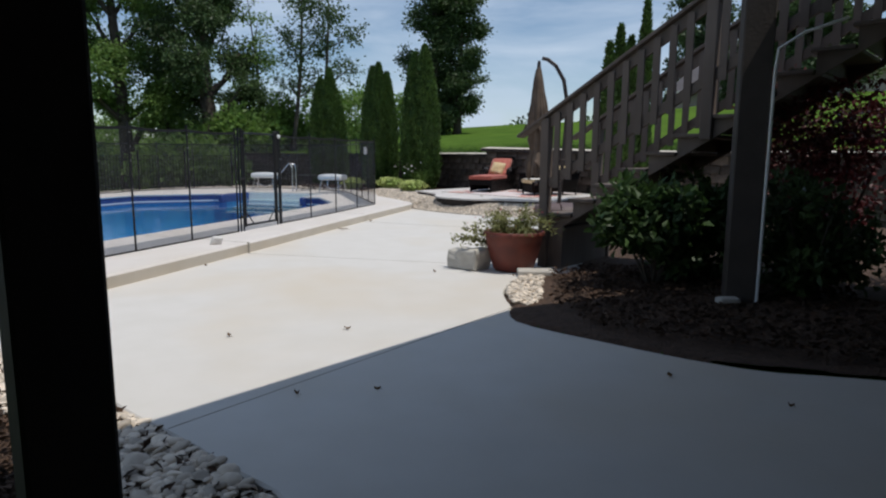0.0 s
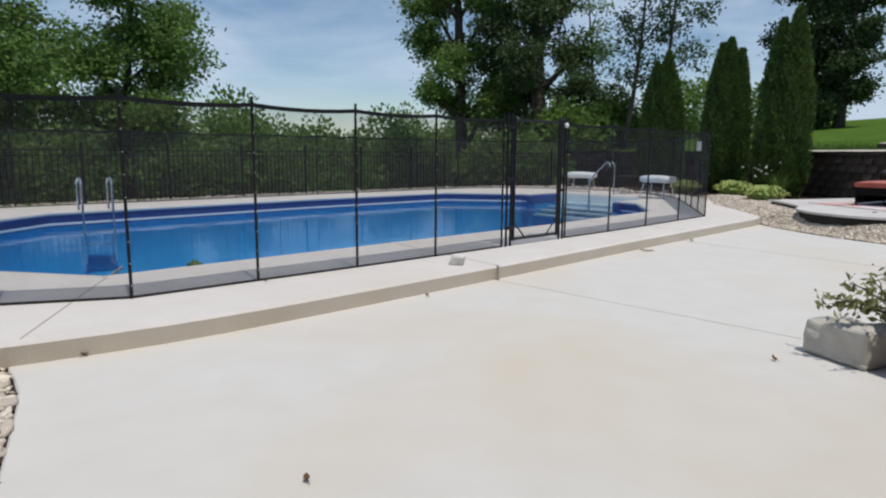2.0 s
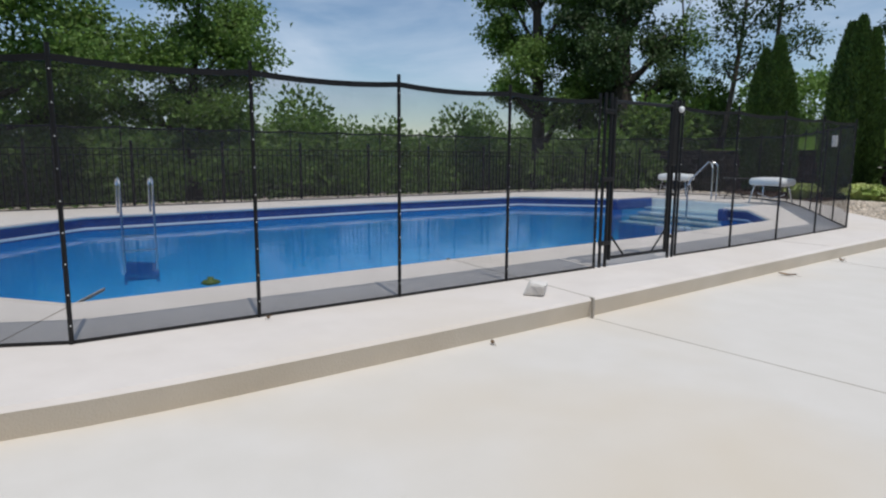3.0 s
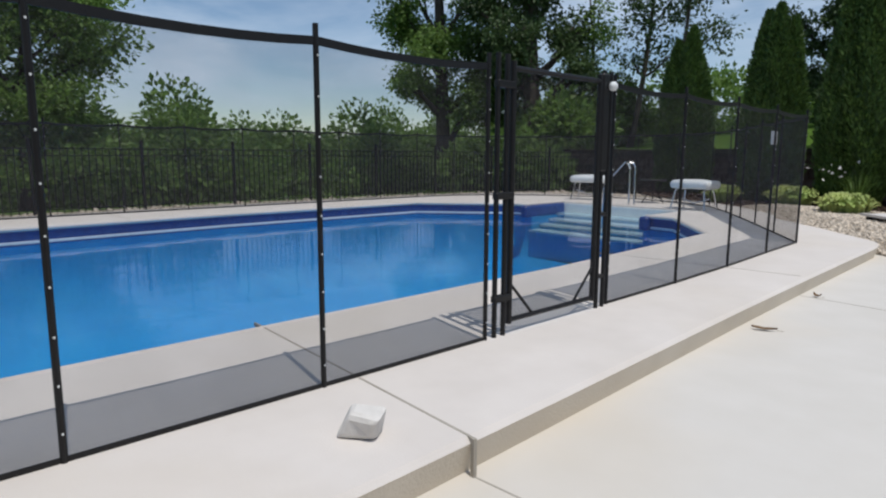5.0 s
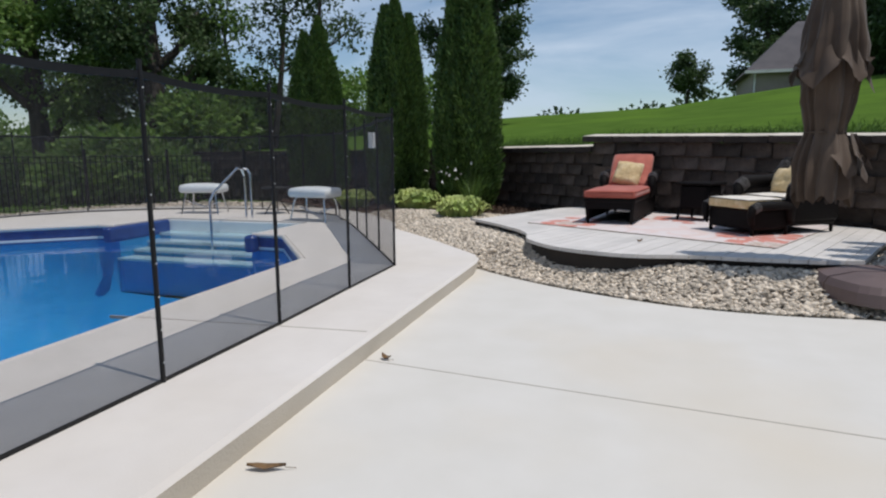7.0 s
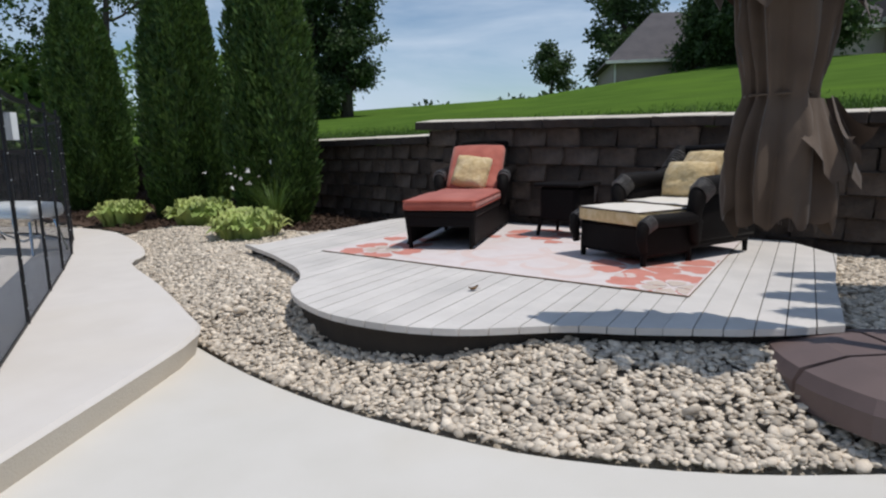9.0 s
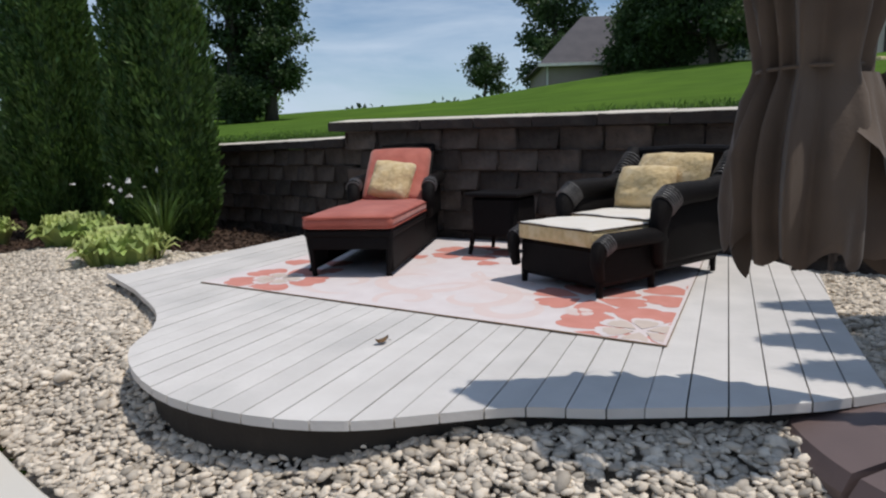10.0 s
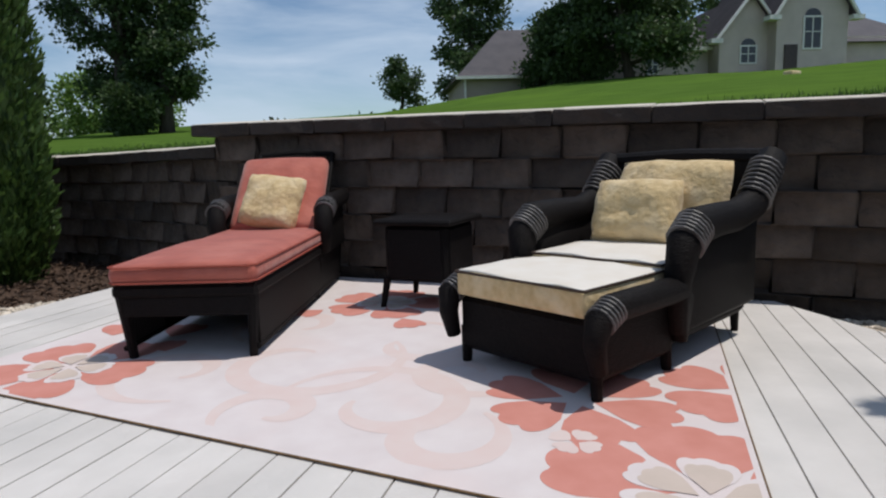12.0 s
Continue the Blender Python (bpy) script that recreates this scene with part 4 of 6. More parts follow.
chips("bark_chips", NEAR_BED, -0.03, 9000, 13, "loose shredded bark behind the pebble edge")
chips("bark_chips", MULCH_BED, 0.15, 9000, 11, "loose shredded bark over the bed")
chips("bark_chips", [(2.5, 9.1), (2.6, 8.5), (2.7, 7.7), (3.2, 6.9), (4.9, 6.6), (5.6, 7.5), (5.2, 9.6), (2.9, 9.7)], 0.06, 6000, 12, "loose shredded bark under the shrubs")


# ---- plants ----
def bezier_limb(a, b, bend, n=6):
    a, b = Vector(a), Vector(b)
    m = (a + b) / 2 + Vector(bend)
    return [(1 - t) ** 2 * a + 2 * t * (1 - t) * m + t * t * b for t in (k / n for k in range(n + 1))]


def tree(name, x, y, height, spread, crown_from, leaf_mat, label, seed, trunk_r=0.25, lean=(0, 0), clumps=70, per=70, leaf=0.22, gap=0.55, limbs=9, z0=None, clump_r=0.9, narrow=1.0):
    """A tapered, leaning trunk with limbs that end in loose clumps of leaves."""
    rng = np.random.default_rng(seed)
    z = ground_z(x, y) if z0 is None else z0
    e = thing(name, (x, y, z - 0.1), 0, label, "tree")
    top = Vector((lean[0], lean[1], height * 0.93))
    spine = bezier_limb((0, 0, 0), top, (rng.uniform(-0.6, 0.6), rng.uniform(-0.6, 0.6), 0), 10)
    wood = B()
    tube(wood, spine, [trunk_r * (1.25 if k == 0 else 1 - 0.085 * k) for k in range(11)], 9)
    tips = []
    for k in range(limbs):
        t = crown_from + (0.95 - crown_from) * (k + rng.uniform(0, 0.8)) / limbs
        p = spine[min(int(t * 10), 10)]
        a = k * 2.4 + rng.uniform(-0.5, 0.5)
        r = spread * rng.uniform(0.5, 1.0) * (1 - 0.55 * ((t - crown_from) / (1 - crown_from)) ** 1.5)
        q = p + Vector((math.cos(a) * r, math.sin(a) * r, height * rng.uniform(0.05, 0.17)))
        line = bezier_limb(p, q, (0, 0, -0.25), 5)
        rr = trunk_r * (1 - 0.8 * t) * 0.62
        tube(wood, line, [rr * (1 - 0.16 * i) for i in range(6)], 6)
        tips.append((line, r))
        for s in range(2):
            b0 = line[2 + s]
            a2 = a + rng.uniform(-1.1, 1.1)
            b1 = b0 + Vector((math.cos(a2) * r * 0.5, math.sin(a2) * r * 0.5, height * rng.uniform(0.02, 0.09)))
            l2 = bezier_limb(b0, b1, (0, 0, 0.1), 3)
            tube(wood, l2, [rr * 0.5, rr * 0.4, rr * 0.28, rr * 0.15], 5)
            tips.append((l2, r * 0.5))
    tips.append((spine[6:], spread * 0.4))
    part("trunk", wood, BARK, e, "rough grey-brown bark", True)
    cs, out = [], []
    for k in range(clumps):
        line, r = tips[k % len(tips)]
        p = line[-1] if rng.random() < gap else line[int(rng.integers(1, len(line)))]
        c = np.array(p) + rng.normal(0, clump_r * 0.45, 3) * [narrow, narrow, 0.8]
        n = int(per * rng.uniform(0.5, 1.5))
        off = rng.normal(0, clump_r * 0.42, (n, 3)) * [1, 1, 0.62]
        cs.append(c + off)
        out.append(off + [0, 0, -0.15])
    part("crown", leaves("crown", np.concatenate(cs), np.concatenate(out), leaf, leaf_mat, rng, 1.6, 0.6), None, e)
    return e


def arborvitae(x, y, z, stems, label, seed, group="row of evergreens"):
    """Columnar evergreens: upright stems cloaked in small flat sprays."""
    rng = np.random.default_rng(seed)
    e = thing("arborvitae", (x, y, z - 0.05), 0, label, "evergreen", group)
    wood = B()
    cs, out, inner = [], [], B()
    for sx, sy, h, r in stems:
        tube(wood, [(sx, sy, 0), (sx, sy, h * 0.9)], [0.07, 0.015], 6)
        prof = [(0.6, 0.02), (0.9, 0.10), (1.0, 0.25), (0.96, 0.45), (0.78, 0.66), (0.5, 0.83), (0.2, 0.95), (0.02, 1.0)]
        rings = []
        for f, t in prof:
            rings.append([inner.verts.new((sx + r * 0.80 * f * math.cos(k * math.tau / 14), sy + r * 0.80 * f * math.sin(k * math.tau / 14), h * t * 0.97)) for k in range(14)])
        for u, v in zip(rings, rings[1:]):
            for k in range(14):
                inner.faces.new((u[k], u[(k + 1) % 14], v[(k + 1) % 14], v[k]))
        n = int(17000 * (h / 4.0) * (r / 0.6))
        t = rng.uniform(0, 1, n) ** 0.9
        a = rng.uniform(0, math.tau, n)
        f = np.interp(t, [p[1] for p in prof], [p[0] for p in prof])
        bump = 1 + 0.10 * np.sin(a * 5 + t * 17 + seed) + 0.07 * np.sin(a * 9 - t * 31)
        rad = r * f * bump * rng.uniform(0.80, 1.04, n)
        cs.append(np.column_stack([sx + rad * np.cos(a), sy + rad * np.sin(a), h * t]))
        out.append(np.column_stack([np.cos(a) * 0.55, np.sin(a) * 0.55, np.full(n, 0.95)]))
    part("trunk", wood, BARK, e)
    part("inner_foliage", inner, ARBOR, e, "dense dark inner sprays")
    part("foliage", leaves("foliage", np.concatenate(cs), np.concatenate(out), 0.10, ARBOR, rng, 2.8, 0.30, 0.1), None, e)


arborvitae(-8.3, 24.6, 0.12, [(-0.20, 0, 4.15, 0.46), (0.22, -0.05, 4.45, 0.48), (0.45, 0.1, 3.6, 0.36)], "tall dark green columnar evergreen clump beside the fence", 21)
arborvitae(-5.45, 23.1, 0.12, [(-0.22, 0, 4.25, 0.42), (0.05, -0.1, 4.35, 0.42), (0.30, 0.05, 4.05, 0.36)], "tall dark green columnar evergreen clump in the mulch", 22)
arborvitae(-3.62, 22.35, 0.12, [(-0.20, 0.0, 4.55, 0.44), (0.16, -0.05, 4.75, 0.48)], "tallest dark green columnar evergreen beside the deck", 23)


def hosta(x, y, z, r, seed, mat=HOSTA, n=120, label="clump of yellow-green hosta leaves in the mulch", h=0.42):
    rng = np.random.default_rng(seed)
    e = thing("hosta", (x, y, z), 0, label, "plant", "border plants")
    v, f = [], []
    for k in range(n):
        a = rng.uniform(0, math.tau)
        tilt = rng.uniform(0.1, 1.0)
        L = r * rng.uniform(0.36, 0.62)
        d = Vector((math.cos(a), math.sin(a), 0))
        s = Vector((-d.y, d.x, 0))
        base = d * r * 0.62 * rng.uniform(0, 1) ** 0.7
        pts = []
        for t in (0, 0.25, 0.5, 0.75, 1.0):
            p = base + d * (L * tilt * t) + Vector((0, 0, h * (1.35 - 0.65 * tilt) * math.sin(t * 2.1) / 0.95))
            pts.append((p, L * 0.21 * math.sin(math.pi * min(0.98, 0.06 + t * 0.94)) ** 0.8))
        i0 = len(v)
        for p, w in pts:
            v += [tuple(p + s * w + Vector((0, 0, w * 0.35))), tuple(p), tuple(p - s * w + Vector((0, 0, w * 0.35)))]
        for q in range(4):
            i = i0 + q * 3
            f += [(i, i + 1, i + 4, i + 3), (i + 1, i + 2, i + 5, i + 4)]
    part("leaf_clump", raw_mesh("leaf_clump", v, f, mat, True), None, e)
    return e


hosta(-6.05, 22.2, 0.12, 0.46, 31, n=230, h=0.30)
hosta(-4.45, 21.70, 0.12, 0.56, 32, n=300, h=0.34)
hosta(-3.15, 20.25, 0.12, 0.50, 33, n=280, h=0.32)


def daylily(x, y, z, seed):
    rng = np.random.default_rng(seed)
    e = thing("daylily", (x, y, z), 0, "green strap-leaved plant with small white blooms", "plant", "border plants")
    v, f = [], []
    for k in range(90):
        a, L = rng.uniform(0, math.tau), rng.uniform(0.5, 0.95)
        lean = rng.uniform(0.15, 0.6)
        d = Vector((math.cos(a), math.sin(a), 0))
        s = Vector((-d.y, d.x, 0)) * 0.013
        i0 = len(v)
        for t in (0, 0.35, 0.7, 1.0):
            p = d * (L * lean * t * t + 0.05) + Vector((0, 0, L * (t - 0.45 * lean * t * t)))
            w = s * (1.05 - t)
            v += [tuple(p + w), tuple(p - w)]
        for q in range(3):
            i = i0 + q * 2
            f.append((i, i + 1, i + 3, i + 2))
    part("leaf_clump", raw_mesh("leaf_clump", v, f, LEAFBRIGHT), None, e)
    c = rng.normal(0, 1, (12, 3)) * [0.22, 0.14, 0.12] + [-0.35, 0, 0.72]
    tagged(part("bloom", leaves("bloom", c, rng.normal(0, 1, (12, 3)), 0.07, FLOWER, rng, 1.2), None, e, "white blooms"), kind="stuff")


daylily(-3.22, 21.25, 0.14, 41)


def shrub(name, x, y, z, rx, ry, h, mat, label, seed, n=5000, leaf=0.09, group="", category="shrub", blobs=14):
    rng = np.random.default_rng(seed)
    e = thing(name, (x, y, z), 0, label, category, group)
    st = B()
    for k in range(8):
        a = k * 0.8
        tube(st, bezier_limb((0.05 * math.cos(a), 0.05 * math.sin(a), 0), (rx * 0.6 * math.cos(a), ry * 0.6 * math.sin(a), h * 0.75), (0, 0, 0.15), 4), [0.018, 0.015, 0.012, 0.009, 0.005], 5)
    part("stems", st, BARK, e)
    cs, out = [], []
    for b in range(blobs):
        a = rng.uniform(0, math.tau)
        rr = rng.uniform(0.15, 0.75)
        c = np.array([rx * rr * math.cos(a), ry * rr * math.sin(a), h * rng.uniform(0.22, 0.85)])
        rad = 0.36 * min(rx, h) * rng.uniform(0.7, 1.3)
        off = rng.normal(0, 1, (n // blobs, 3))
        off *= (rad * rng.uniform(0.55, 1.05, (n // blobs, 1))) / np.linalg.norm(off, axis=1)[:, None]
        p = c + off
        p[:, 2] = np.maximum(p[:, 2], 0.04)
        cs.append(p)
        out.append(off + [0, 0, 0.05])
    part("foliage", leaves("foliage", np.concatenate(cs), np.concatenate(out), leaf, mat, rng, 1.7, 0.35), None, e)
    return e


shrub("green_shrub", 3.55, 8.75, 0.05, 0.75, 0.7, 0.92, SHRUBLEAF, "broad-leaved green shrub under the stairs", 51, 3600, 0.105)
shrub("green_shrub", 4.0, 9.5, 0.05, 0.8, 0.7, 0.95, SHRUBLEAF, "dark green shrub behind the post", 52, 3200, 0.10)
shrub("green_shrub", 4.9, 8.6, 0.05, 0.7, 0.7, 1.05, LEAFDARK, "low dark shrub beside the post", 53, 2500, 0.10)
shrub("red_shrub", 5.35, 9.9, 0.05, 0.95, 0.9, 2.15, REDLEAF, "tall red-leaved barberry bush", 54, 6000, 0.07)
shrub("red_shrub", 6.4, 9.0, 0.05, 0.8, 0.8, 1.7, REDLEAF, "red-leaved barberry bush by the house", 55, 4000, 0.07)
shrub("round_shrub", -13.3, 30.0, ground_z(-13.3, 30.0), 1.5, 1.5, 2.6, LEAFBRIGHT, "rounded bright yellow-green shrub on the lawn", 56, 5000, 0.14)


def planter():
    e = thing("flower_pot", (2.02, 9.36, 0), 0, "dark red glazed clay pot on the patio", "pot")
    bm = lathe([(0.21, 0.0), (0.25, 0.02), (0.30, 0.16), (0.345, 0.32), (0.36, 0.40), (0.385, 0.41), (0.385, 0.46), (0.36, 0.465), (0.34, 0.44), (0.33, 0.40)], 32, True)
    bm.transform(Matrix.Diagonal((0.93, 0.93, 1.0, 1.0)))
    part("pot_body", bm, TERRACOTTA, e, smooth=True)
    so = lathe([(0.0, 0.41), (0.19, 0.425), (0.312, 0.41)], 20, False)
    part("soil", so, BEDSOIL, e)
    rng = np.random.default_rng(61)
    p = thing("potted_plant", (2.02, 9.36, 0.41), 0, "straggly green potted plant with small pink flowers", "plant")
    st = B()
    cs, out = [], []
    for k in range(46):
        a, r = rng.uniform(0, math.tau), rng.uniform(0.15, 0.62)
        q = (math.cos(a) * r, math.sin(a) * r * 0.9, rng.uniform(-0.02, 0.34) * (1.1 - r * 0.6))
        line = bezier_limb((math.cos(a) * 0.1, math.sin(a) * 0.1, 0.0), q, (0, 0, 0.16), 5)
        tube(st, line, 0.004, 4)
        for i in range(30):
            t = rng.uniform(0.25, 1.0)
            b = line[min(int(t * 5), 5)]
            cs.append(np.array(b) + rng.normal(0, 0.035, 3))
            out.append(rng.normal(0, 1, 3) + [0, 0, 0.5])
    part("stems", st, DRYGREEN, p)
    part("foliage", leaves("foliage", cs, out, 0.06, DRYGREEN, rng, 3.6), None, p)
    fc = rng.normal(0, 1, (16, 3)) * [0.28, 0.25, 0.07] + [0, 0, 0.22]
    tagged(part("bloom", leaves("bloom", fc, rng.normal(0, 1, (16, 3)), 0.026, PINK, rng, 1.1), None, p, "small pink blooms"), kind="stuff")
    # trailing sprig over the stone
    st2, c2 = B(), []
    s = thing("trailing_sprig", (1.60, 9.2, 0.28), 0, "thin trailing sprig with pale leaves over the stone", "plant")
    for k in range(6):
        q = (rng.uniform(-0.38, 0.0), rng.uniform(-0.15, 0.2), rng.uniform(0.05, 0.24))
        line = bezier_limb((0.15, 0.1, 0.0), q, (0, 0, 0.08), 5)
        tube(st2, line, 0.004, 4)
        c2 += [np.array(b) + rng.normal(0, 0.02, 3) for b in line[1:] for _ in range(7)]
    part("stems", st2, BARK, s)
    part("foliage", leaves("foliage", c2, rng.normal(0, 1, (len(c2), 3)), 0.05, DRYGREEN, rng, 1.7), None, s)
    bl = B()
    box(bl, (-0.22, -0.15, 0), (0.22, 0.15, 0.24), 0.03, None, 2)
    bmesh.ops.subdivide_edges(bl, edges=[k for k in bl.edges if k.calc_length() > 0.1], cuts=4, use_grid_fill=True)
    for v in bl.verts:
        k = noise.noise(v.co * 7) * 0.05 + noise.noise(v.co * 21) * 0.018
        v.co += Vector((v.co.x * 2.2 * k, v.co.y * 2.6 * k, 0.9 * k if v.co.z > 0.03 else 0))
    single("stone_block", bl, CUTSTONE, "rough cut tan stone block beside the pot", "stone", at=pose(1.50, 9.30, 0, 0, 0, -24))
    bl2 = B()
    box(bl2, (-0.2, -0.11, 0), (0.2, 0.11, 0.06), 0.015, None, 2)
    single("stone_block", bl2, CUTSTONE, "flat tan edging stone by the bed", "stone", at=pose(2.32, 9.08, 0.01, 0, 0, 14))


planter()


# ---- white lounge furniture ----
def cushion(w, d, h, crown=0.02, r=0.03, nx=10, ny=10):
    """A soft box with rounded edges and a slightly raised middle, lying on z = 0."""
    bm = B()
    box(bm, (-w / 2, -d / 2, 0), (w / 2, d / 2, h), min(r, h * 0.48), None, 3)
    bmesh.ops.subdivide_edges(bm, edges=[e for e in bm.edges if e.calc_length() > 0.15], cuts=5, use_grid_fill=True)
    for v in bm.verts:
        if v.co.z > h * 0.7:
            u, t = 2 * v.co.x / w, 2 * v.co.y / d
            v.co.z += crown * max(0, 1 - u * u) * max(0, 1 - t * t) + noise.noise(Vector((v.co.x * 5, v.co.y * 5, 0.3))) * 0.012
    return bm


def pillow(w, h, t, seed=0):
    """A stuffed square pillow, standing in the xz plane, with pulled-in sides and pointed corners."""
    bm = B()
    n = 14
    grid = {}
    for s in (-1, 1):
        for i in range(n + 1):
            for j in range(n + 1):
                u, v = 2 * i / n - 1, 2 * j / n - 1
                if s == 1 and (i in (0, n) or j in (0, n)):
                    grid[s, i, j] = grid[-1, i, j]
                    continue
                puff = (1 - u ** 4) * (1 - v ** 4)
                k = 1 - 0.05 * ((1 - u * u) * abs(v) + (1 - v * v) * abs(u))
                k *= 1 - 0.09 * abs(u * v) ** 3
                q = Vector((u * w / 2 * k, s * t / 2 * puff ** 0.5, h / 2 + v * h / 2 * k))
                q += Vector((0, noise.noise(Vector((u * 2 + seed, v * 2, s))) * 0.022 + noise.noise(Vector((u * 5 + seed, v * 5, s))) * 0.008, 0))
                grid[s, i, j] = bm.verts.new(q)
    for s in (-1, 1):
        for i in range(n):
            for j in range(n):
                f = [grid[s, i, j], grid[s, i + 1, j], grid[s, i + 1, j + 1], grid[s, i, j + 1]]
                bm.faces.new(f if s == -1 else f[::-1])
    return bm


def rolled(bm, pts, r, rings=6):
    """A thick rolled wicker arm: a round bar with wrapped bands at its end."""
    tube(bm, pts, r, 12)
    return bm


def wraps(parent, p, d, r, n=6, step=0.018):
    """Bands of cane wound round the end of a roll."""
    p, d = Vector(p), Vector(d).normalized()
    for k in range(n):
        c = p + d * (0.015 + k * step)
        part("cane_band", tubed([c - d * 0.005, c - d * 0.003, c + d * 0.003, c + d * 0.005], [r * 1.0, r * 1.06, r * 1.06, r * 1.0], 14), BAND_CANE, parent, "worn cane band")


BAND_CANE = material("worn_cane", (0.03, 0.028, 0.028), (0.16, 0.15, 0.15), 14, 0.5, bump=0.4, bump_scale=80)


def weave(bm, lo, hi, axis, n, r=0.006):
    """Upright canes across a panel."""
    for k in range(n):
        t = (k + 0.5) / n
        a = Vector(lo) + (Vector(hi) - Vector(lo)) * t
        a.z = lo[2]
        b = a.copy()
        b.z = hi[2]
        tube(bm, [a, b], r, 4)


def chaise():
    e = thing("chaise_longue", (-0.533, 19.66, DECK_Z + 0.004), -8.0, "dark wicker chaise longue with coral cushions on the deck", "lounge chair")
    W, L = 0.66, 2.0
    y0 = -0.98
    for x in (-W / 2 + 0.03, W / 2 - 0.03):
        for y in (y0 + 0.03, 0.30, 0.92):
            bm = B()
            tube(bm, [(x * 0.92, y + (0.02 if y < 0 else 0), 0.0), (x, y, 0.33)], [0.020, 0.030], 8)
            part("leg", bm, WICKER, e)
    part("front_apron", boxed((-W / 2 + 0.03, y0 + 0.012, 0.20), (W / 2 - 0.03, y0 + 0.03, 0.29), 0.006), WICKER, e)
    part("seat_frame", boxed((-W / 2, y0, 0.285), (W / 2, 0.95, 0.345), 0.015), WICKER, e)
    for sx in (-1, 1):
        bm = B()
        x = sx * (W / 2 - 0.025)
        weave(bm, (x, y0 + 0.05, 0.05), (x, 0.92, 0.30), 1, 96)
        tube(bm, [(x, y0 + 0.04, 0.05), (x, 0.94, 0.05)], 0.014, 6)
        box(bm, (x - 0.006, y0 + (0.40 if sx < 0 else 0.06), 0.05), (x + 0.006, 0.92, 0.29))
        part("side_panel", bm, WICKER, e)
        bm = B()
        pts = [(sx * 0.33, 0.32, 0.30), (sx * 0.345, 0.29, 0.48), (sx * 0.35, 0.33, 0.575), (sx * 0.35, 0.48, 0.60), (sx * 0.35, 0.92, 0.62)]
        rolled(bm, pts, [0.045, 0.058, 0.064, 0.062, 0.055])
        box(bm, (sx * 0.335 - 0.018, 0.33, 0.28), (sx * 0.335 + 0.018, 0.92, 0.58), 0.01)
        arm = part("arm", bm, WICKER, e, smooth=True)
        wraps(arm, (sx * 0.35, 0.30, 0.55), (0, 0.55, 0.22), 0.066, 6, 0.017)
    bm = B()
    a, b = Vector((0, 0.50, 0.32)), Vector((0, 1.06, 0.93))
    for x in (-0.27, 0.27):
        tube(bm, [a + Vector((x, 0, 0)), b + Vector((x, 0, 0))], 0.018, 8)
    tube(bm, [b + Vector((-0.27, 0, 0)), b + Vector((0, 0.01, 0.015)), b + Vector((0.27, 0, 0))], 0.018, 8)
    tube(bm, [a.lerp(b, 0.9) + Vector((-0.27, 0, 0)), a.lerp(b, 0.9) + Vector((0.27, 0, 0))], 0.010, 8)
    back_part = part("backrest", bm, WICKER, e)
    for k in range(22):
        x = -0.26 + 0.52 * k / 21
        part("spindle", tubed([a + Vector((x, 0, 0)), b + Vector((x, 0, 0.008))], 0.005, 4), WICKER, back_part)
    part("end_panel", boxed((-W / 2 + 0.03, 0.88, 0.05), (W / 2 - 0.03, 0.90, 0.30)), WICKER, e)
    c = cushion(W + 0.01, 1.42, 0.10, 0.018, 0.042)
    c.transform(Matrix.Translation((0, y0 - 0.02 + 0.71, 0.345)))
    seat = part("seat_cushion", c, CORAL, e, "coral fabric seat pad", True)
    bm = B()
    w2, ya, yb = W / 2 + 0.004, y0 - 0.018, y0 + 1.40
    for z in (0.36, 0.428):
        tube(bm, [(-w2, yb, z), (-w2, ya + 0.03, z), (-w2 + 0.03, ya, z), (w2 - 0.03, ya, z), (w2, ya + 0.03, z), (w2, yb, z)], 0.005, 5)
    part("piping", bm, CORALPIPE, seat)
    c = cushion(W - 0.06, 0.64, 0.12, 0.03, 0.055)
    ang = math.degrees(math.atan2(0.61, 0.56))
    c.transform(pose(0, 0.42, 0.36, 0, 0, 0) @ pose(0, 0, 0, ang, 0, 0) @ Matrix.Translation((0, 0.33, 0.01)))
    part("back_cushion", c, CORAL, e, "coral fabric back pad", True)
    p = pillow(0.42, 0.40, 0.15, 1)
    single("throw_pillow", p, GOLD, "square gold pillow leaning on the chaise", "pillow", "throw pillows", smooth=True,
           at=pose(-0.533, 19.66, DECK_Z, 0, 0, -8) @ pose(-0.05, 0.33, 0.455, -30, 8, -7))


chaise()


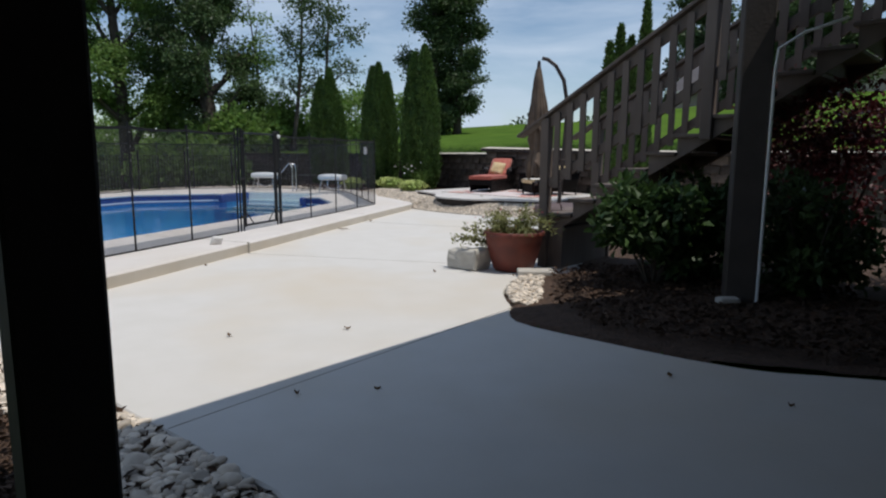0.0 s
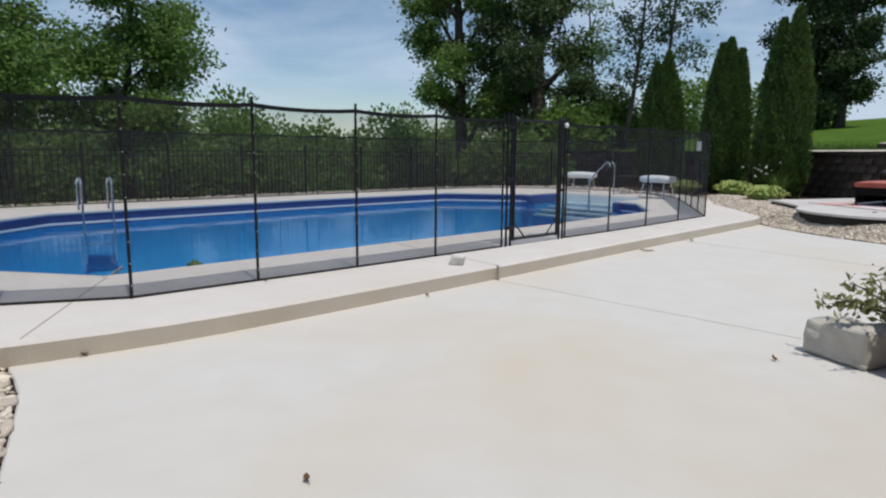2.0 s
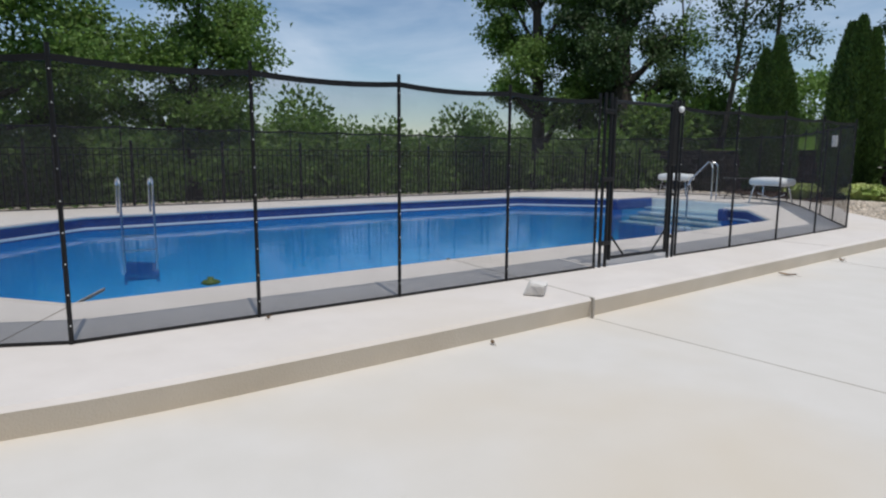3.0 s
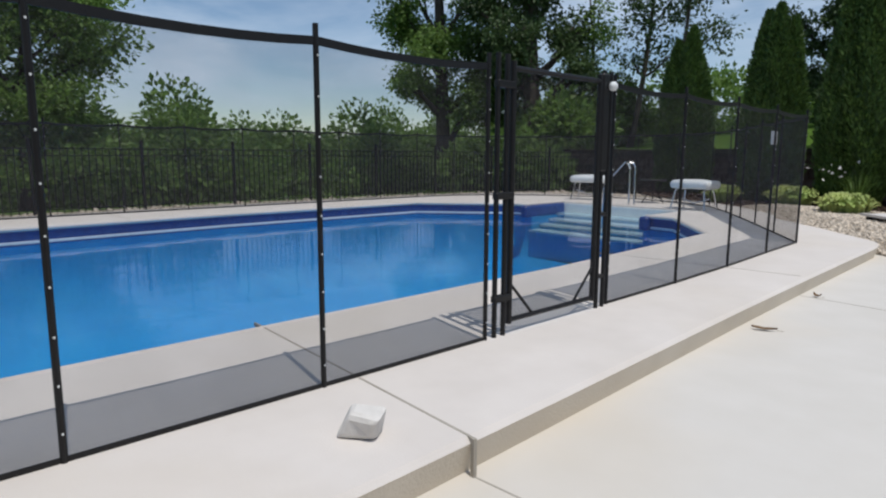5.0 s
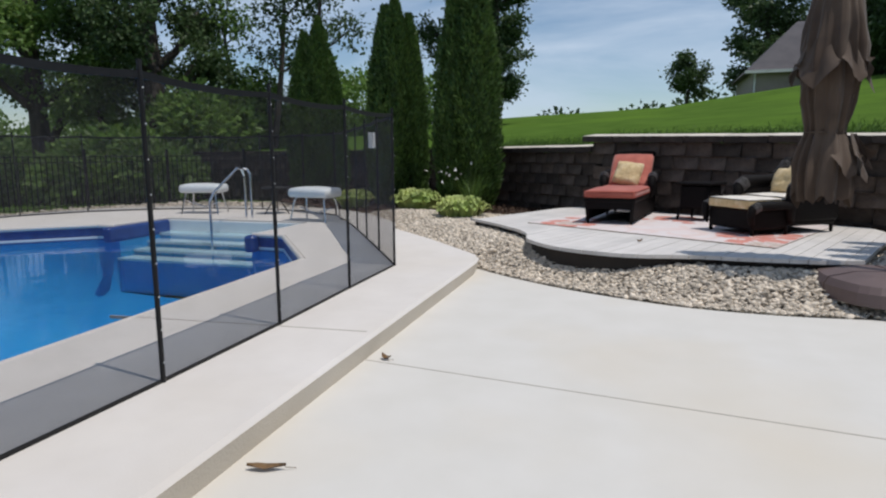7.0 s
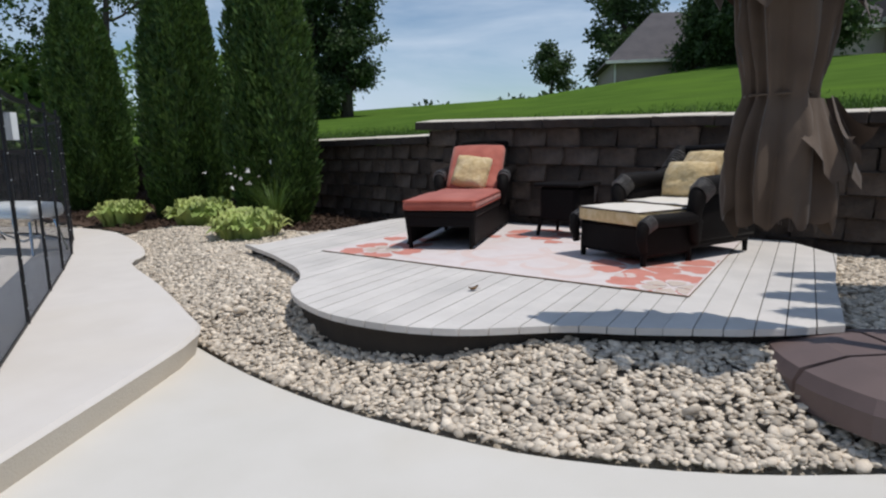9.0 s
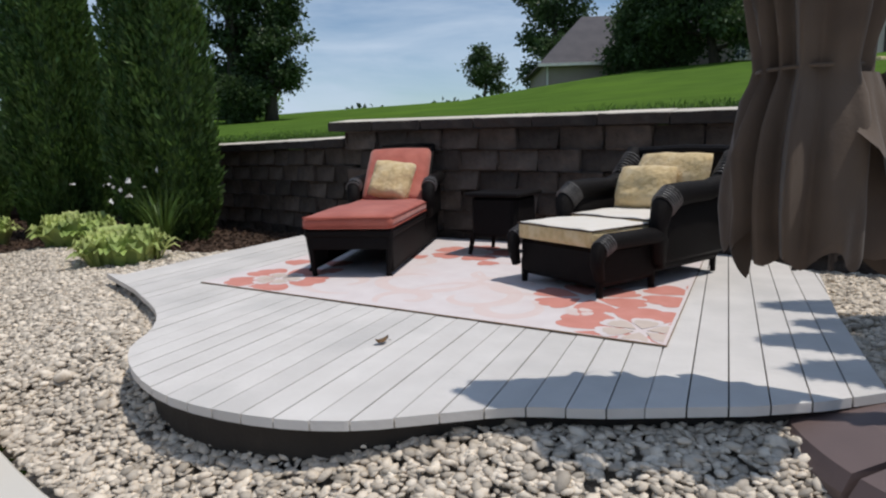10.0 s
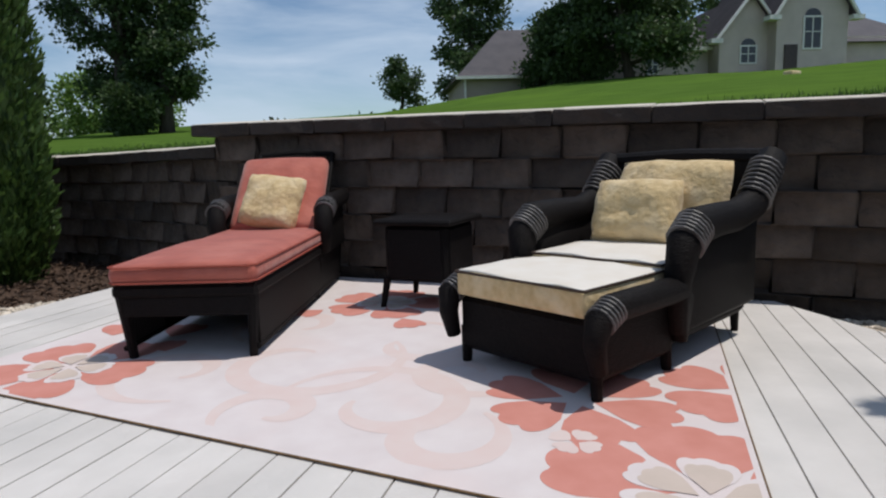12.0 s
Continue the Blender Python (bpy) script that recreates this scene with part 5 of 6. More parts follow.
def armchair():
    base = pose(1.40, 18.66, DECK_Z + 0.004, 0, 0, -52)
    e = thing("armchair", (1.40, 18.66, DECK_Z + 0.004), -52, "dark wicker armchair with rolled arms and faded cushions", "armchair")
    for x in (-0.36, 0.36):
        for y in (-0.34, 0.36):
            part("leg", tubed([(x, y, 0), (x * 0.98, y, 0.17)], [0.020, 0.03], 8), WICKER, e)
    part("seat_base", boxed((-0.41, -0.37, 0.09), (0.41, 0.38, 0.31), 0.03), WICKER, e)
    for sx in (-1, 1):
        bm = B()
        pts = [(sx * 0.43, -0.36, 0.16), (sx * 0.44, -0.385, 0.36), (sx * 0.455, -0.37, 0.50), (sx * 0.46, -0.29, 0.565), (sx * 0.46, -0.10, 0.575), (sx * 0.46, 0.10, 0.575), (sx * 0.47, 0.25, 0.61), (sx * 0.48, 0.37, 0.72), (sx * 0.49, 0.46, 0.82)]
        rolled(bm, pts, [0.05, 0.06, 0.075, 0.08, 0.072, 0.07, 0.075, 0.08, 0.07])
        box(bm, (sx * 0.44 - 0.025, -0.34, 0.15), (sx * 0.44 + 0.025, 0.36, 0.56), 0.02)
        arm = part("arm", bm, WICKER, e, smooth=True)
        for p, d, r, n, st in (((sx * 0.455, -0.37, 0.50), (0, 0.8, 0.55), 0.083, 6, 0.019), ((sx * 0.472, 0.27, 0.625), (0, 0.42, 0.42), 0.083, 8, 0.026)):
            wraps(arm, p, d, r, n, st)
    bm = B()
    box(bm, (-0.44, -0.03, 0), (0.44, 0.03, 0.57), 0.02, pose(0, 0.34, 0.28, -14, 0, 0))
    tube(bm, [(-0.46, 0.47, 0.815), (0, 0.475, 0.828), (0.46, 0.47, 0.815)], 0.042, 10)
    part("backrest", bm, WICKER, e)
    c = cushion(0.74, 0.66, 0.11, 0.015, 0.02)
    c.transform(Matrix.Translation((0, -0.07, 0.31)))
    seat = part("seat_cushion", c, [GOLD], e, "gold cushion faded to cream on top", True)
    top = cushion(0.72, 0.64, 0.012, 0.015, 0.005)
    top.transform(Matrix.Translation((0, -0.07, 0.414)))
    part("faded_top", top, CREAM, seat, "sun-faded cream top", True)
    bm = B()
    tube(bm, [(-0.365, 0.2, 0.418), (-0.365, -0.395, 0.418), (0.365, -0.395, 0.418), (0.365, 0.2, 0.418)], 0.006, 5)
    part("piping", bm, PIPING, seat)
    p = pillow(0.72, 0.44, 0.17, 3)
    p.transform(pose(0, 0.22, 0.41, -20, 0, 0))
    part("back_cushion", p, GOLD, e, "pale gold back cushion", True)
    for ob in e.children_recursive:
        ob.data.transform(Matrix.Diagonal((0.86, 1.0, 1.0, 1.0)))
    single("throw_pillow", pillow(0.45, 0.34, 0.17, 5), GOLD, "pale gold pillow leaning in the armchair", "pillow", "throw pillows", smooth=True,
           at=base @ pose(-0.06, 0.03, 0.425, -24, 0, 8))


armchair()


def ottoman():
    e = thing("ottoman", (0.92, 18.29, DECK_Z + 0.004), -55, "dark wicker ottoman with cream-topped gold cushion", "ottoman")
    for x in (-0.33, 0.33):
        for y in (-0.22, 0.24):
            part("leg", tubed([(x, y, 0), (x * 0.97, y, 0.16)], [0.020, 0.028], 8), WICKER, e)
    bm = B()
    box(bm, (-0.35, -0.25, 0.06), (0.35, 0.26, 0.30), 0.03)
    part("body", bm, WICKER, e)
    for sx in (-1, 1):
        bm = B()
        x = sx * 0.365
        rolled(bm, [(x, -0.26, 0.12), (x, -0.285, 0.22), (x * 1.02, -0.275, 0.30), (x * 1.02, -0.20, 0.335), (x * 1.02, 0.22, 0.335), (x, 0.285, 0.29), (x, 0.27, 0.12)], [0.03, 0.04, 0.05, 0.052, 0.052, 0.045, 0.03])
        arm = part("side_roll", bm, WICKER, e, smooth=True)
        wraps(arm, (x * 1.02, -0.275, 0.295), (0, 0.75, 0.35), 0.054, 5, 0.018)
    c = cushion(0.64, 0.54, 0.10, 0.012, 0.015)
    c.transform(Matrix.Translation((0, -0.01, 0.30)))
    cu = part("cushion", c, GOLD, e, "gold cushion sides", True)
    top = cushion(0.625, 0.525, 0.012, 0.012, 0.005)
    top.transform(Matrix.Translation((0, -0.01, 0.393)))
    part("faded_top", top, CREAM, cu, "sun-faded cream top", True)
    bm = B()
    tube(bm, [(-0.32, 0.26, 0.398), (-0.32, -0.28, 0.398), (0.32, -0.28, 0.398), (0.32, 0.26, 0.398), (-0.32, 0.26, 0.398)], 0.006, 5)
    part("piping", bm, PIPING, cu)


ottoman()


def side_table():
    e = thing("side_table", (0.50, 19.60, DECK_Z + 0.004), -30, "dark wicker side table before the block wall", "table")
    part("tabletop", boxed((-0.25, -0.25, 0.49), (0.25, 0.25, 0.525), 0.012), WICKER, e)
    part("body", boxed((-0.20, -0.20, 0.16), (0.20, 0.20, 0.49), 0.02), WICKER, e)
    for a in (0, 90, 180, 270):
        bm = boxed((-0.17, -0.211, 0.175), (0.17, -0.195, 0.47), 0.006)
        bm.transform(Matrix.Rotation(radians(a), 4, "Z"))
        part("woven_panel", bm, WICKER, e)
    for x in (-1, 1):
        for y in (-1, 1):
            part("leg", tubed([(x * 0.215, y * 0.215, 0), (x * 0.19, y * 0.19, 0.18)], [0.017, 0.024], 8), WICKER, e)


side_table()


# ---- rug ----
def rug():
    c, u, v = Vector((1.02, 16.99)), Vector((-0.857, 0.515)), Vector((0.42, 0.907))
    Lu, Lv = 3.2, 2.55
    z = DECK_Z + 0.003
    e = thing("outdoor_rug", (0.2, 18.6, z), 0, "pale outdoor rug with coral flowers and faded scrolls", "rug")
    o = Vector((0.2, 18.6))

    def P(s, t, dz):
        p = c + u * s + v * t - o
        return (p.x, p.y, dz)
    bm = B()
    n = 26
    top = [[bm.verts.new(P(Lu * i / n, Lv * j / n, 0.004 + (0.009 * max(0, math.sin(i * 2.1)) ** 6 if j == 0 else 0))) for i in range(n + 1)] for j in range(n + 1)]
    for j in range(n):
        for i in range(n):
            bm.faces.new((top[j][i], top[j + 1][i], top[j + 1][i + 1], top[j][i + 1]))
    bmesh.ops.recalc_face_normals(bm, faces=bm.faces[:])
    if bm.faces[0].normal.z < 0:
        bmesh.ops.reverse_faces(bm, faces=bm.faces[:])
    part("weave", bm, RUGWHITE, e)
    # dark line on two edges: binding that also paints the rug's edge shadow
    bm = B()
    tube(bm, [P(0, 0, 0.004), P(Lu, 0, 0.004)], 0.004, 5)
    tube(bm, [P(0, 0, 0.004), P(0, Lv, 0.004)], 0.003, 5)
    part("binding", bm, DRYLEAF, e, "thin dark edge binding, with the rug edge's shadow in its colour")

    layer = [0.0]

    def petal(bm, s, t, ang, length, width, notch, dz):
        pts = []
        for k in range(33):
            a = -1 + k / 16
            rr = length * (0.62 + 0.38 * (1 - abs(a) ** 3.5) ** 0.5) * (1 - notch * 0.55 * (1 - abs(math.cos(1.5 * math.pi * a)) ** 0.6))
            th = ang + a * width
            pts.append((s + math.cos(th) * rr, t + math.sin(th) * rr))
        pts.append((s + math.cos(ang) * length * 0.16, t + math.sin(ang) * length * 0.16))
        q = [(min(max(a, 0.02), Lu - 0.02), min(max(b, 0.02), Lv - 0.02)) for a, b in pts]
        layer[0] += 0.00002
        dz += layer[0]
        vs = [bm.verts.new(P(a, b, dz)) for a, b in q]
        mid = bm.verts.new(P(min(max(s + math.cos(ang) * length * 0.55, 0.02), Lu - 0.02), min(max(t + math.sin(ang) * length * 0.55, 0.02), Lv - 0.02), dz))
        for i in range(len(vs)):
            a, b, d = mid, vs[i], vs[(i + 1) % len(vs)]
            f = bm.faces.new((a, b, d))
        return bm

    def up(bm):
        bm.normal_update()
        for f in bm.faces:
            if f.normal.z < 0:
                f.normal_flip()
        return bm

    def flower(s, t, r, turn, n=6):
        bm = B()
        for k in range(n):
            petal(bm, s, t, turn + k * math.tau / n, r, math.pi / n * 0.92, 0.18, 0.0046)
        fl = part("flower", up(bm), RUGRED, e, "coral printed flower")
        bm = B()
        for k in range(6):
            petal(bm, s, t, turn + 0.3 + k * math.tau / 6, r * 0.52, math.pi / 6 * 0.95, 0.12, 0.0056)
        part("flower_ring", up(bm), RUGWHITE, fl)
        bm = B()
        for k in range(6):
            petal(bm, s, t, turn + 0.3 + k * math.tau / 6, r * 0.43, math.pi / 6 * 0.85, 0.12, 0.0064)
        part("flower_heart", up(bm), RUGTAN, fl)

    def loose(s, t, ang, L, w=0.5):
        part("petal", up(petal(B(), s, t, ang, L, w, 0.2, 0.0046)), RUGRED, e)
    def plain_flower(s, t, r, turn, n, mat=RUGRED, label="coral printed flower"):
        bm = B()
        for k in range(n):
            petal(bm, s, t, turn + k * math.tau / n, r, math.pi / n * 0.94, 0.2, 0.0046)
        part("flower", up(bm), mat, e, label)

    flower(0.14, 0.18, 0.44, 0.25, 5)
    plain_flower(0.53, 0.72, 0.35, 0.15, 6)
    plain_flower(-0.06, 0.98, 0.34, 0.5, 5)
    plain_flower(0.50, 0.39, 0.085, 0.4, 4, RUGPALE, "small faded flower")
    flower(2.73, 0.33, 0.40, 0.5, 5)
    loose(2.62, 0.80, 1.3, 0.30, 0.55)
    loose(2.95, 0.72, 1.1, 0.30, 0.6)
    loose(2.45, 0.62, 0.9, 0.22, 0.6)
    flower(1.84, 1.86, 0.38, 0.3, 5)
    loose(1.62, 1.58, 4.0, 0.24, 0.55)
    loose(2.12, 1.62, 5.2, 0.22, 0.55)
    # faded scrolls
    for s0, t0, r0, a0, turns in ((1.2, 0.45, 0.42, 0.0, 1.3), (1.75, 0.75, 0.5, 2.2, 1.2), (2.2, 0.45, 0.34, 4.0, 1.3), (1.35, 1.15, 0.40, 1.0, 1.1), (2.1, 1.25, 0.36, 5.0, 1.1), (0.92, 0.28, 0.24, 2.0, 1.2), (1.0, 0.85, 0.26, 3.4, 1.2), (1.55, 0.25, 0.22, 5.2, 1.2)):
        bm = B()
        pts = []
        for k in range(30):
            a, r = a0 + k / 29 * turns * math.tau * 0.75, r0 * (1 - 0.75 * k / 29)
            pts.append((s0 + math.cos(a) * r, t0 + math.sin(a) * r, 0.045 * math.sin(math.pi * (k + 1) / 31) + 0.006))
        vs = []
        layer[0] += 0.00008
        for k, (s, t, w) in enumerate(pts):
            q = pts[min(k + 1, 29)]
            p0 = pts[max(k - 1, 0)]
            d = Vector((q[0] - p0[0], q[1] - p0[1])).normalized()
            vs.append((bm.verts.new(P(s - d.y * w, t + d.x * w, 0.0044 + layer[0] * 0.1)), bm.verts.new(P(s + d.y * w, t - d.x * w, 0.0044 + layer[0] * 0.1))))
        for a, b in zip(vs, vs[1:]):
            bm.faces.new((a[0], a[1], b[1], b[0]))
        part("scroll", up(bm), RUGPALE, e, "faded pale pink scroll")


rug()

# ---- cantilever umbrella ----
def umbrella():
    ax, ay = 1.20, 16.30
    e = thing("cantilever_umbrella", (1.72, 16.30, 0.09), 0, "closed brown cantilever umbrella hanging beside the deck", "umbrella")
    ox, oy, oz = 1.72, 16.30, 0.09
    bm = B()
    n, prof = 144, []
    zs = [0.86, 0.878, 0.89, 1.00, 1.08, 1.16, 1.25, 1.33, 1.385, 1.42, 1.47, 1.55, 1.66, 1.78, 1.88, 1.96, 2.1, 2.25, 2.45, 2.7, 2.95, 3.15, 3.26]
    rs = [0.255, 0.26, 0.262, 0.26, 0.252, 0.238, 0.215, 0.185, 0.160, 0.155, 0.165, 0.185, 0.21, 0.232, 0.25, 0.255, 0.245, 0.225, 0.19, 0.15, 0.11, 0.07, 0.025]
    pleat = [random.Random(40 + k).uniform(0.12, 1.0) for k in range(12)]
    rings = []
    for z, r in zip(zs, rs):
        r *= 0.94
        ring = []
        for k in range(n):
            a = k * math.tau / n
            deep = 0.66 * ease(3.2, 1.6, z) if z > 1.42 else 0.66
            w = (a + 0.16 * math.sin(a * 3 + z * 1.3) + 0.05 * math.sin(z * 5 + a)) / math.tau * 12
            k0 = int(math.floor(w)) % 12
            fold = 1 - deep * (pleat[k0] * (1 - w % 1) + pleat[(k0 + 1) % 12] * (w % 1)) * (1 - abs(2 * (w % 1) - 1)) ** 0.8
            fold *= 1.06 + 0.24 * noise.noise(Vector((math.cos(a) * 1.6, math.sin(a) * 1.6, z * 1.9))) + 0.12 * noise.noise(Vector((math.cos(a) * 4.5, math.sin(a) * 4.5, z * 3.4)))
            zz = z
            if z <= 1.01:
                tip = abs((a * 7 / math.tau + 0.15 * math.sin(a * 2 + 1)) % 1 * 2 - 1)
                zz = z + (0.16 * (tip - 0.42) * (0.55 + 0.45 * math.sin(a * 2.3 + 0.8)) + 0.03 * math.sin(a * 11 + 2)) * (1 if z < 0.87 else 0.97 if z < 0.88 else 0.94 if z < 0.9 else 0.35)
            ring.append(bm.verts.new((ax - ox + math.cos(a) * r * fold, ay - oy + math.sin(a) * r * fold, zz - oz)))
        rings.append(ring)
    for u, v in zip(rings, rings[1:]):
        for k in range(n):
            bm.faces.new((u[k], u[(k + 1) % n], v[(k + 1) % n], v[k]))
    canopy = part("canopy", bm, CANOPY, e, "faded brown fabric canopy tied shut", True)
    # hanging flaps of loose fabric
    rng = random.Random(9)
    for k, (a, z, w, h, out) in enumerate(((-1.0, 2.15, 0.26, 0.36, 0.28), (-0.2, 2.15, 0.28, 0.44, 0.29), (0.7, 2.1, 0.26, 0.34, 0.28), (2.0, 2.15, 0.28, 0.36, 0.28), (-2.2, 2.15, 0.34, 0.40, 0.28), (3.0, 2.15, 0.3, 0.36, 0.28), (-1.05, 1.39, 0.26, 0.36, 0.27), (-0.45, 1.40, 0.24, 0.40, 0.30), (0.1, 1.40, 0.20, 0.30, 0.34), (0.8, 1.36, 0.26, 0.36, 0.29), (1.4, 1.36, 0.25, 0.42, 0.27))):
        fb = B()
        m, rows = 8, 7
        g = []
        for j in range(rows + 1):
            t = j / rows
            row = []
            for i in range(m + 1):
                s = i / m - 0.5
                aa = a + s * w / 0.3 * (0.6 + 0.7 * t)
                r = out * (0.66 + 0.38 * t) + 0.025 * math.sin(s * 14 + k) * t
                drop = h * t * (1 - 0.55 * abs(s) * 2 * t)
                row.append(fb.verts.new((ax - ox + math.cos(aa) * r, ay - oy + math.sin(aa) * r, z - drop - oz)))
            g.append(row)
        for j in range(rows):
            for i in range(m):
                fb.faces.new((g[j][i], g[j][i + 1], g[j + 1][i + 1], g[j + 1][i]))
        part("fabric_flap", fb, CANOPY, canopy, smooth=True)
    bm = B()
    tube(bm, [(ax - ox + 0.148 * math.cos(k * math.tau / 20), ay - oy + 0.148 * math.sin(k * math.tau / 20), 1.415 - oz) for k in range(21)], 0.006, 6)
    part("tie_strap", bm, CANOPY, canopy)
    for k in range(8):
        a = k * math.tau / 8 + 0.2
        part("rib", tubed([(ax - ox + 0.05 * math.cos(a), ay - oy + 0.05 * math.sin(a), 3.18 - oz), (ax - ox + 0.13 * math.cos(a), ay - oy + 0.13 * math.sin(a), 0.82 - oz)], 0.008, 5), BRONZE, e)
    part("hub", tubed([(ax - ox, ay - oy, 3.16 - oz), (ax - ox, ay - oy, 3.36 - oz)], [0.05, 0.03], 10), BRONZE, e)
    arm = [(0.02, -0.17, 0.1), (0.06, -0.06, 1.0), (0.10, 0.06, 1.9), (0.10, 0.06, 2.4), (0.02, 0.06, 2.85), (-0.16, 0.06, 3.16), (-0.34, 0.06, 3.30), (-0.46, 0.06, 3.33)]
    part("mast", tubed(arm, 0.042, 10), BRONZE, e)
    part("crank_box", boxed((0.02, -0.11, 1.0), (0.13, -0.01, 1.16), 0.015), BRONZE, e)
    # four rounded ballast weights
    for q in range(4):
        b = B()
        rr = 0.545
        a0 = q * math.pi / 2 + 0.21
        pts = [(0.012, 0.012)]
        for k in range(13):
            a = k / 12 * math.pi / 2
            f = 1 / max(math.cos(a), math.sin(a))
            rad = rr * (0.35 * min(f, 1.28) + 0.65)
            pts.append((max(0.012, math.cos(a) * rad), max(0.012, math.sin(a) * rad)))
        lo = [b.verts.new((x, y, 0)) for x, y in pts]
        mid = [b.verts.new((x * 1.0, y * 1.0, 0.10)) for x, y in pts]
        hi = [b.verts.new((x * 0.93 + 0.004, y * 0.93 + 0.004, 0.155)) for x, y in pts]
        inn = [b.verts.new((x * 0.55 + 0.005, y * 0.55 + 0.005, 0.20)) for x, y in pts]
        for u, v in ((lo, mid), (mid, hi), (hi, inn)):
            for k in range(len(pts)):
                j = (k + 1) % len(pts)
                b.faces.new((u[k], u[j], v[j], v[k]))
        b.faces.new(inn)
        b.transform(Matrix.Translation((0.03, -0.17, 0)) @ Matrix.Rotation(a0, 4, "Z"))
        part("base_weight", b, UMBBASE, e, "mauve-brown plastic base weight")


umbrella()


# ---- pool furniture and rails ----
def rail_bar(name, pts_list, loc, label, category, extra=None):
    e = thing(name, loc, 0, label, category)
    for pts in pts_list:
        part("rail", tubed(pts, 0.022, 10), CHROME, e)
    if extra:
        for p in extra:
            part("step", p, CHROME, e)
    return e


def arc(p0, h, reach, drop, n=10):
    """A handrail that rises, bends over and falls into the water."""
    out = [(p0[0], p0[1], 0.0), (p0[0], p0[1], h * 0.8)]
    for k in range(n + 1):
        t = k / n * math.pi
        out.append((p0[0] + reach / 2 * (1 - math.cos(t)), p0[1], h * 0.8 + h * 0.2 * math.sin(t)))
    out.append((p0[0] + reach, p0[1], -drop))
    return out


rungs = [boxed((0.24, 0.0, z - 0.015), (0.32, 0.5, z + 0.01), 0.005) for z in (-0.35, -0.6)]
rail_bar("pool_ladder", [arc((-0.02, 0.0), 0.60, 0.30, 0.95), arc((-0.02, 0.5), 0.60, 0.30, 0.95)], (-10.30, 7.66, 0.15), "chrome pool ladder at the far edge", "ladder", rungs)


def step_rail():
    e = thing("grab_rail", (-6.95, 19.6, 0.15), 0, "chrome handrail beside the pool steps", "handrail")
    part("rail", tubed([(0, 0.1, 0), (0, 0.1, 0.75), (0, 0.02, 0.87), (0, -0.1, 0.88), (0, -0.75, 0.50), (0, -0.86, 0.36), (0, -0.86, -0.5)], 0.022, 10), CHROME, e)
    part("rail", tubed([(0.12, 0.1, 0), (0.12, 0.1, 0.78), (0.06, 0.1, 0.86), (0, 0.06, 0.87)], 0.020, 10), CHROME, e)


step_rail()


def pool_stool(x, y, rz, label):
    e = thing("pool_stool", (x, y, 0.15), rz, label, "stool", "stools by the pool")
    c = cushion(0.82, 0.46, 0.15, 0.03, 0.06)
    c.transform(Matrix.Translation((0, 0, 0.40)))
    part("seat", c, WHITEPLASTIC, e, "white vinyl seat", True)
    for sx in (-1, 1):
        bm = B()
        tube(bm, [(sx * 0.36, -0.22, 0), (sx * 0.30, -0.16, 0.36), (sx * 0.30, -0.1, 0.40), (sx * 0.30, 0.1, 0.40), (sx * 0.30, 0.16, 0.36), (sx * 0.36, 0.22, 0)], 0.016, 8)
        part("leg", bm, CHROME, e)
    part("stretcher", tubed([(-0.32, 0, 0.22), (0, 0.0, 0.12), (0.32, 0, 0.22)], 0.012, 8), CHROME, e)


pool_stool(-8.35, 20.35, 12, "white padded stool with chrome legs at the pool end")
pool_stool(-5.52, 19.62, -8, "white padded stool with chrome legs by the fence")


def bistro():
    e = thing("patio_table", (-6.9, 20.6, 0.15), 0, "small dark metal table between the stools", "table")
    part("tabletop", lathe([(0.0, 0.48), (0.28, 0.48), (0.29, 0.49), (0.28, 0.50), (0.0, 0.50)], 20, False), BLACK, e)
    for k in range(3):
        a = k * 2.09
        part("leg", tubed([(0.26 * math.cos(a), 0.26 * math.sin(a), 0), (0.08 * math.cos(a), 0.08 * math.sin(a), 0.25), (0.2 * math.cos(a), 0.2 * math.sin(a), 0.48)], 0.012, 6), BLACK, e)


bistro()


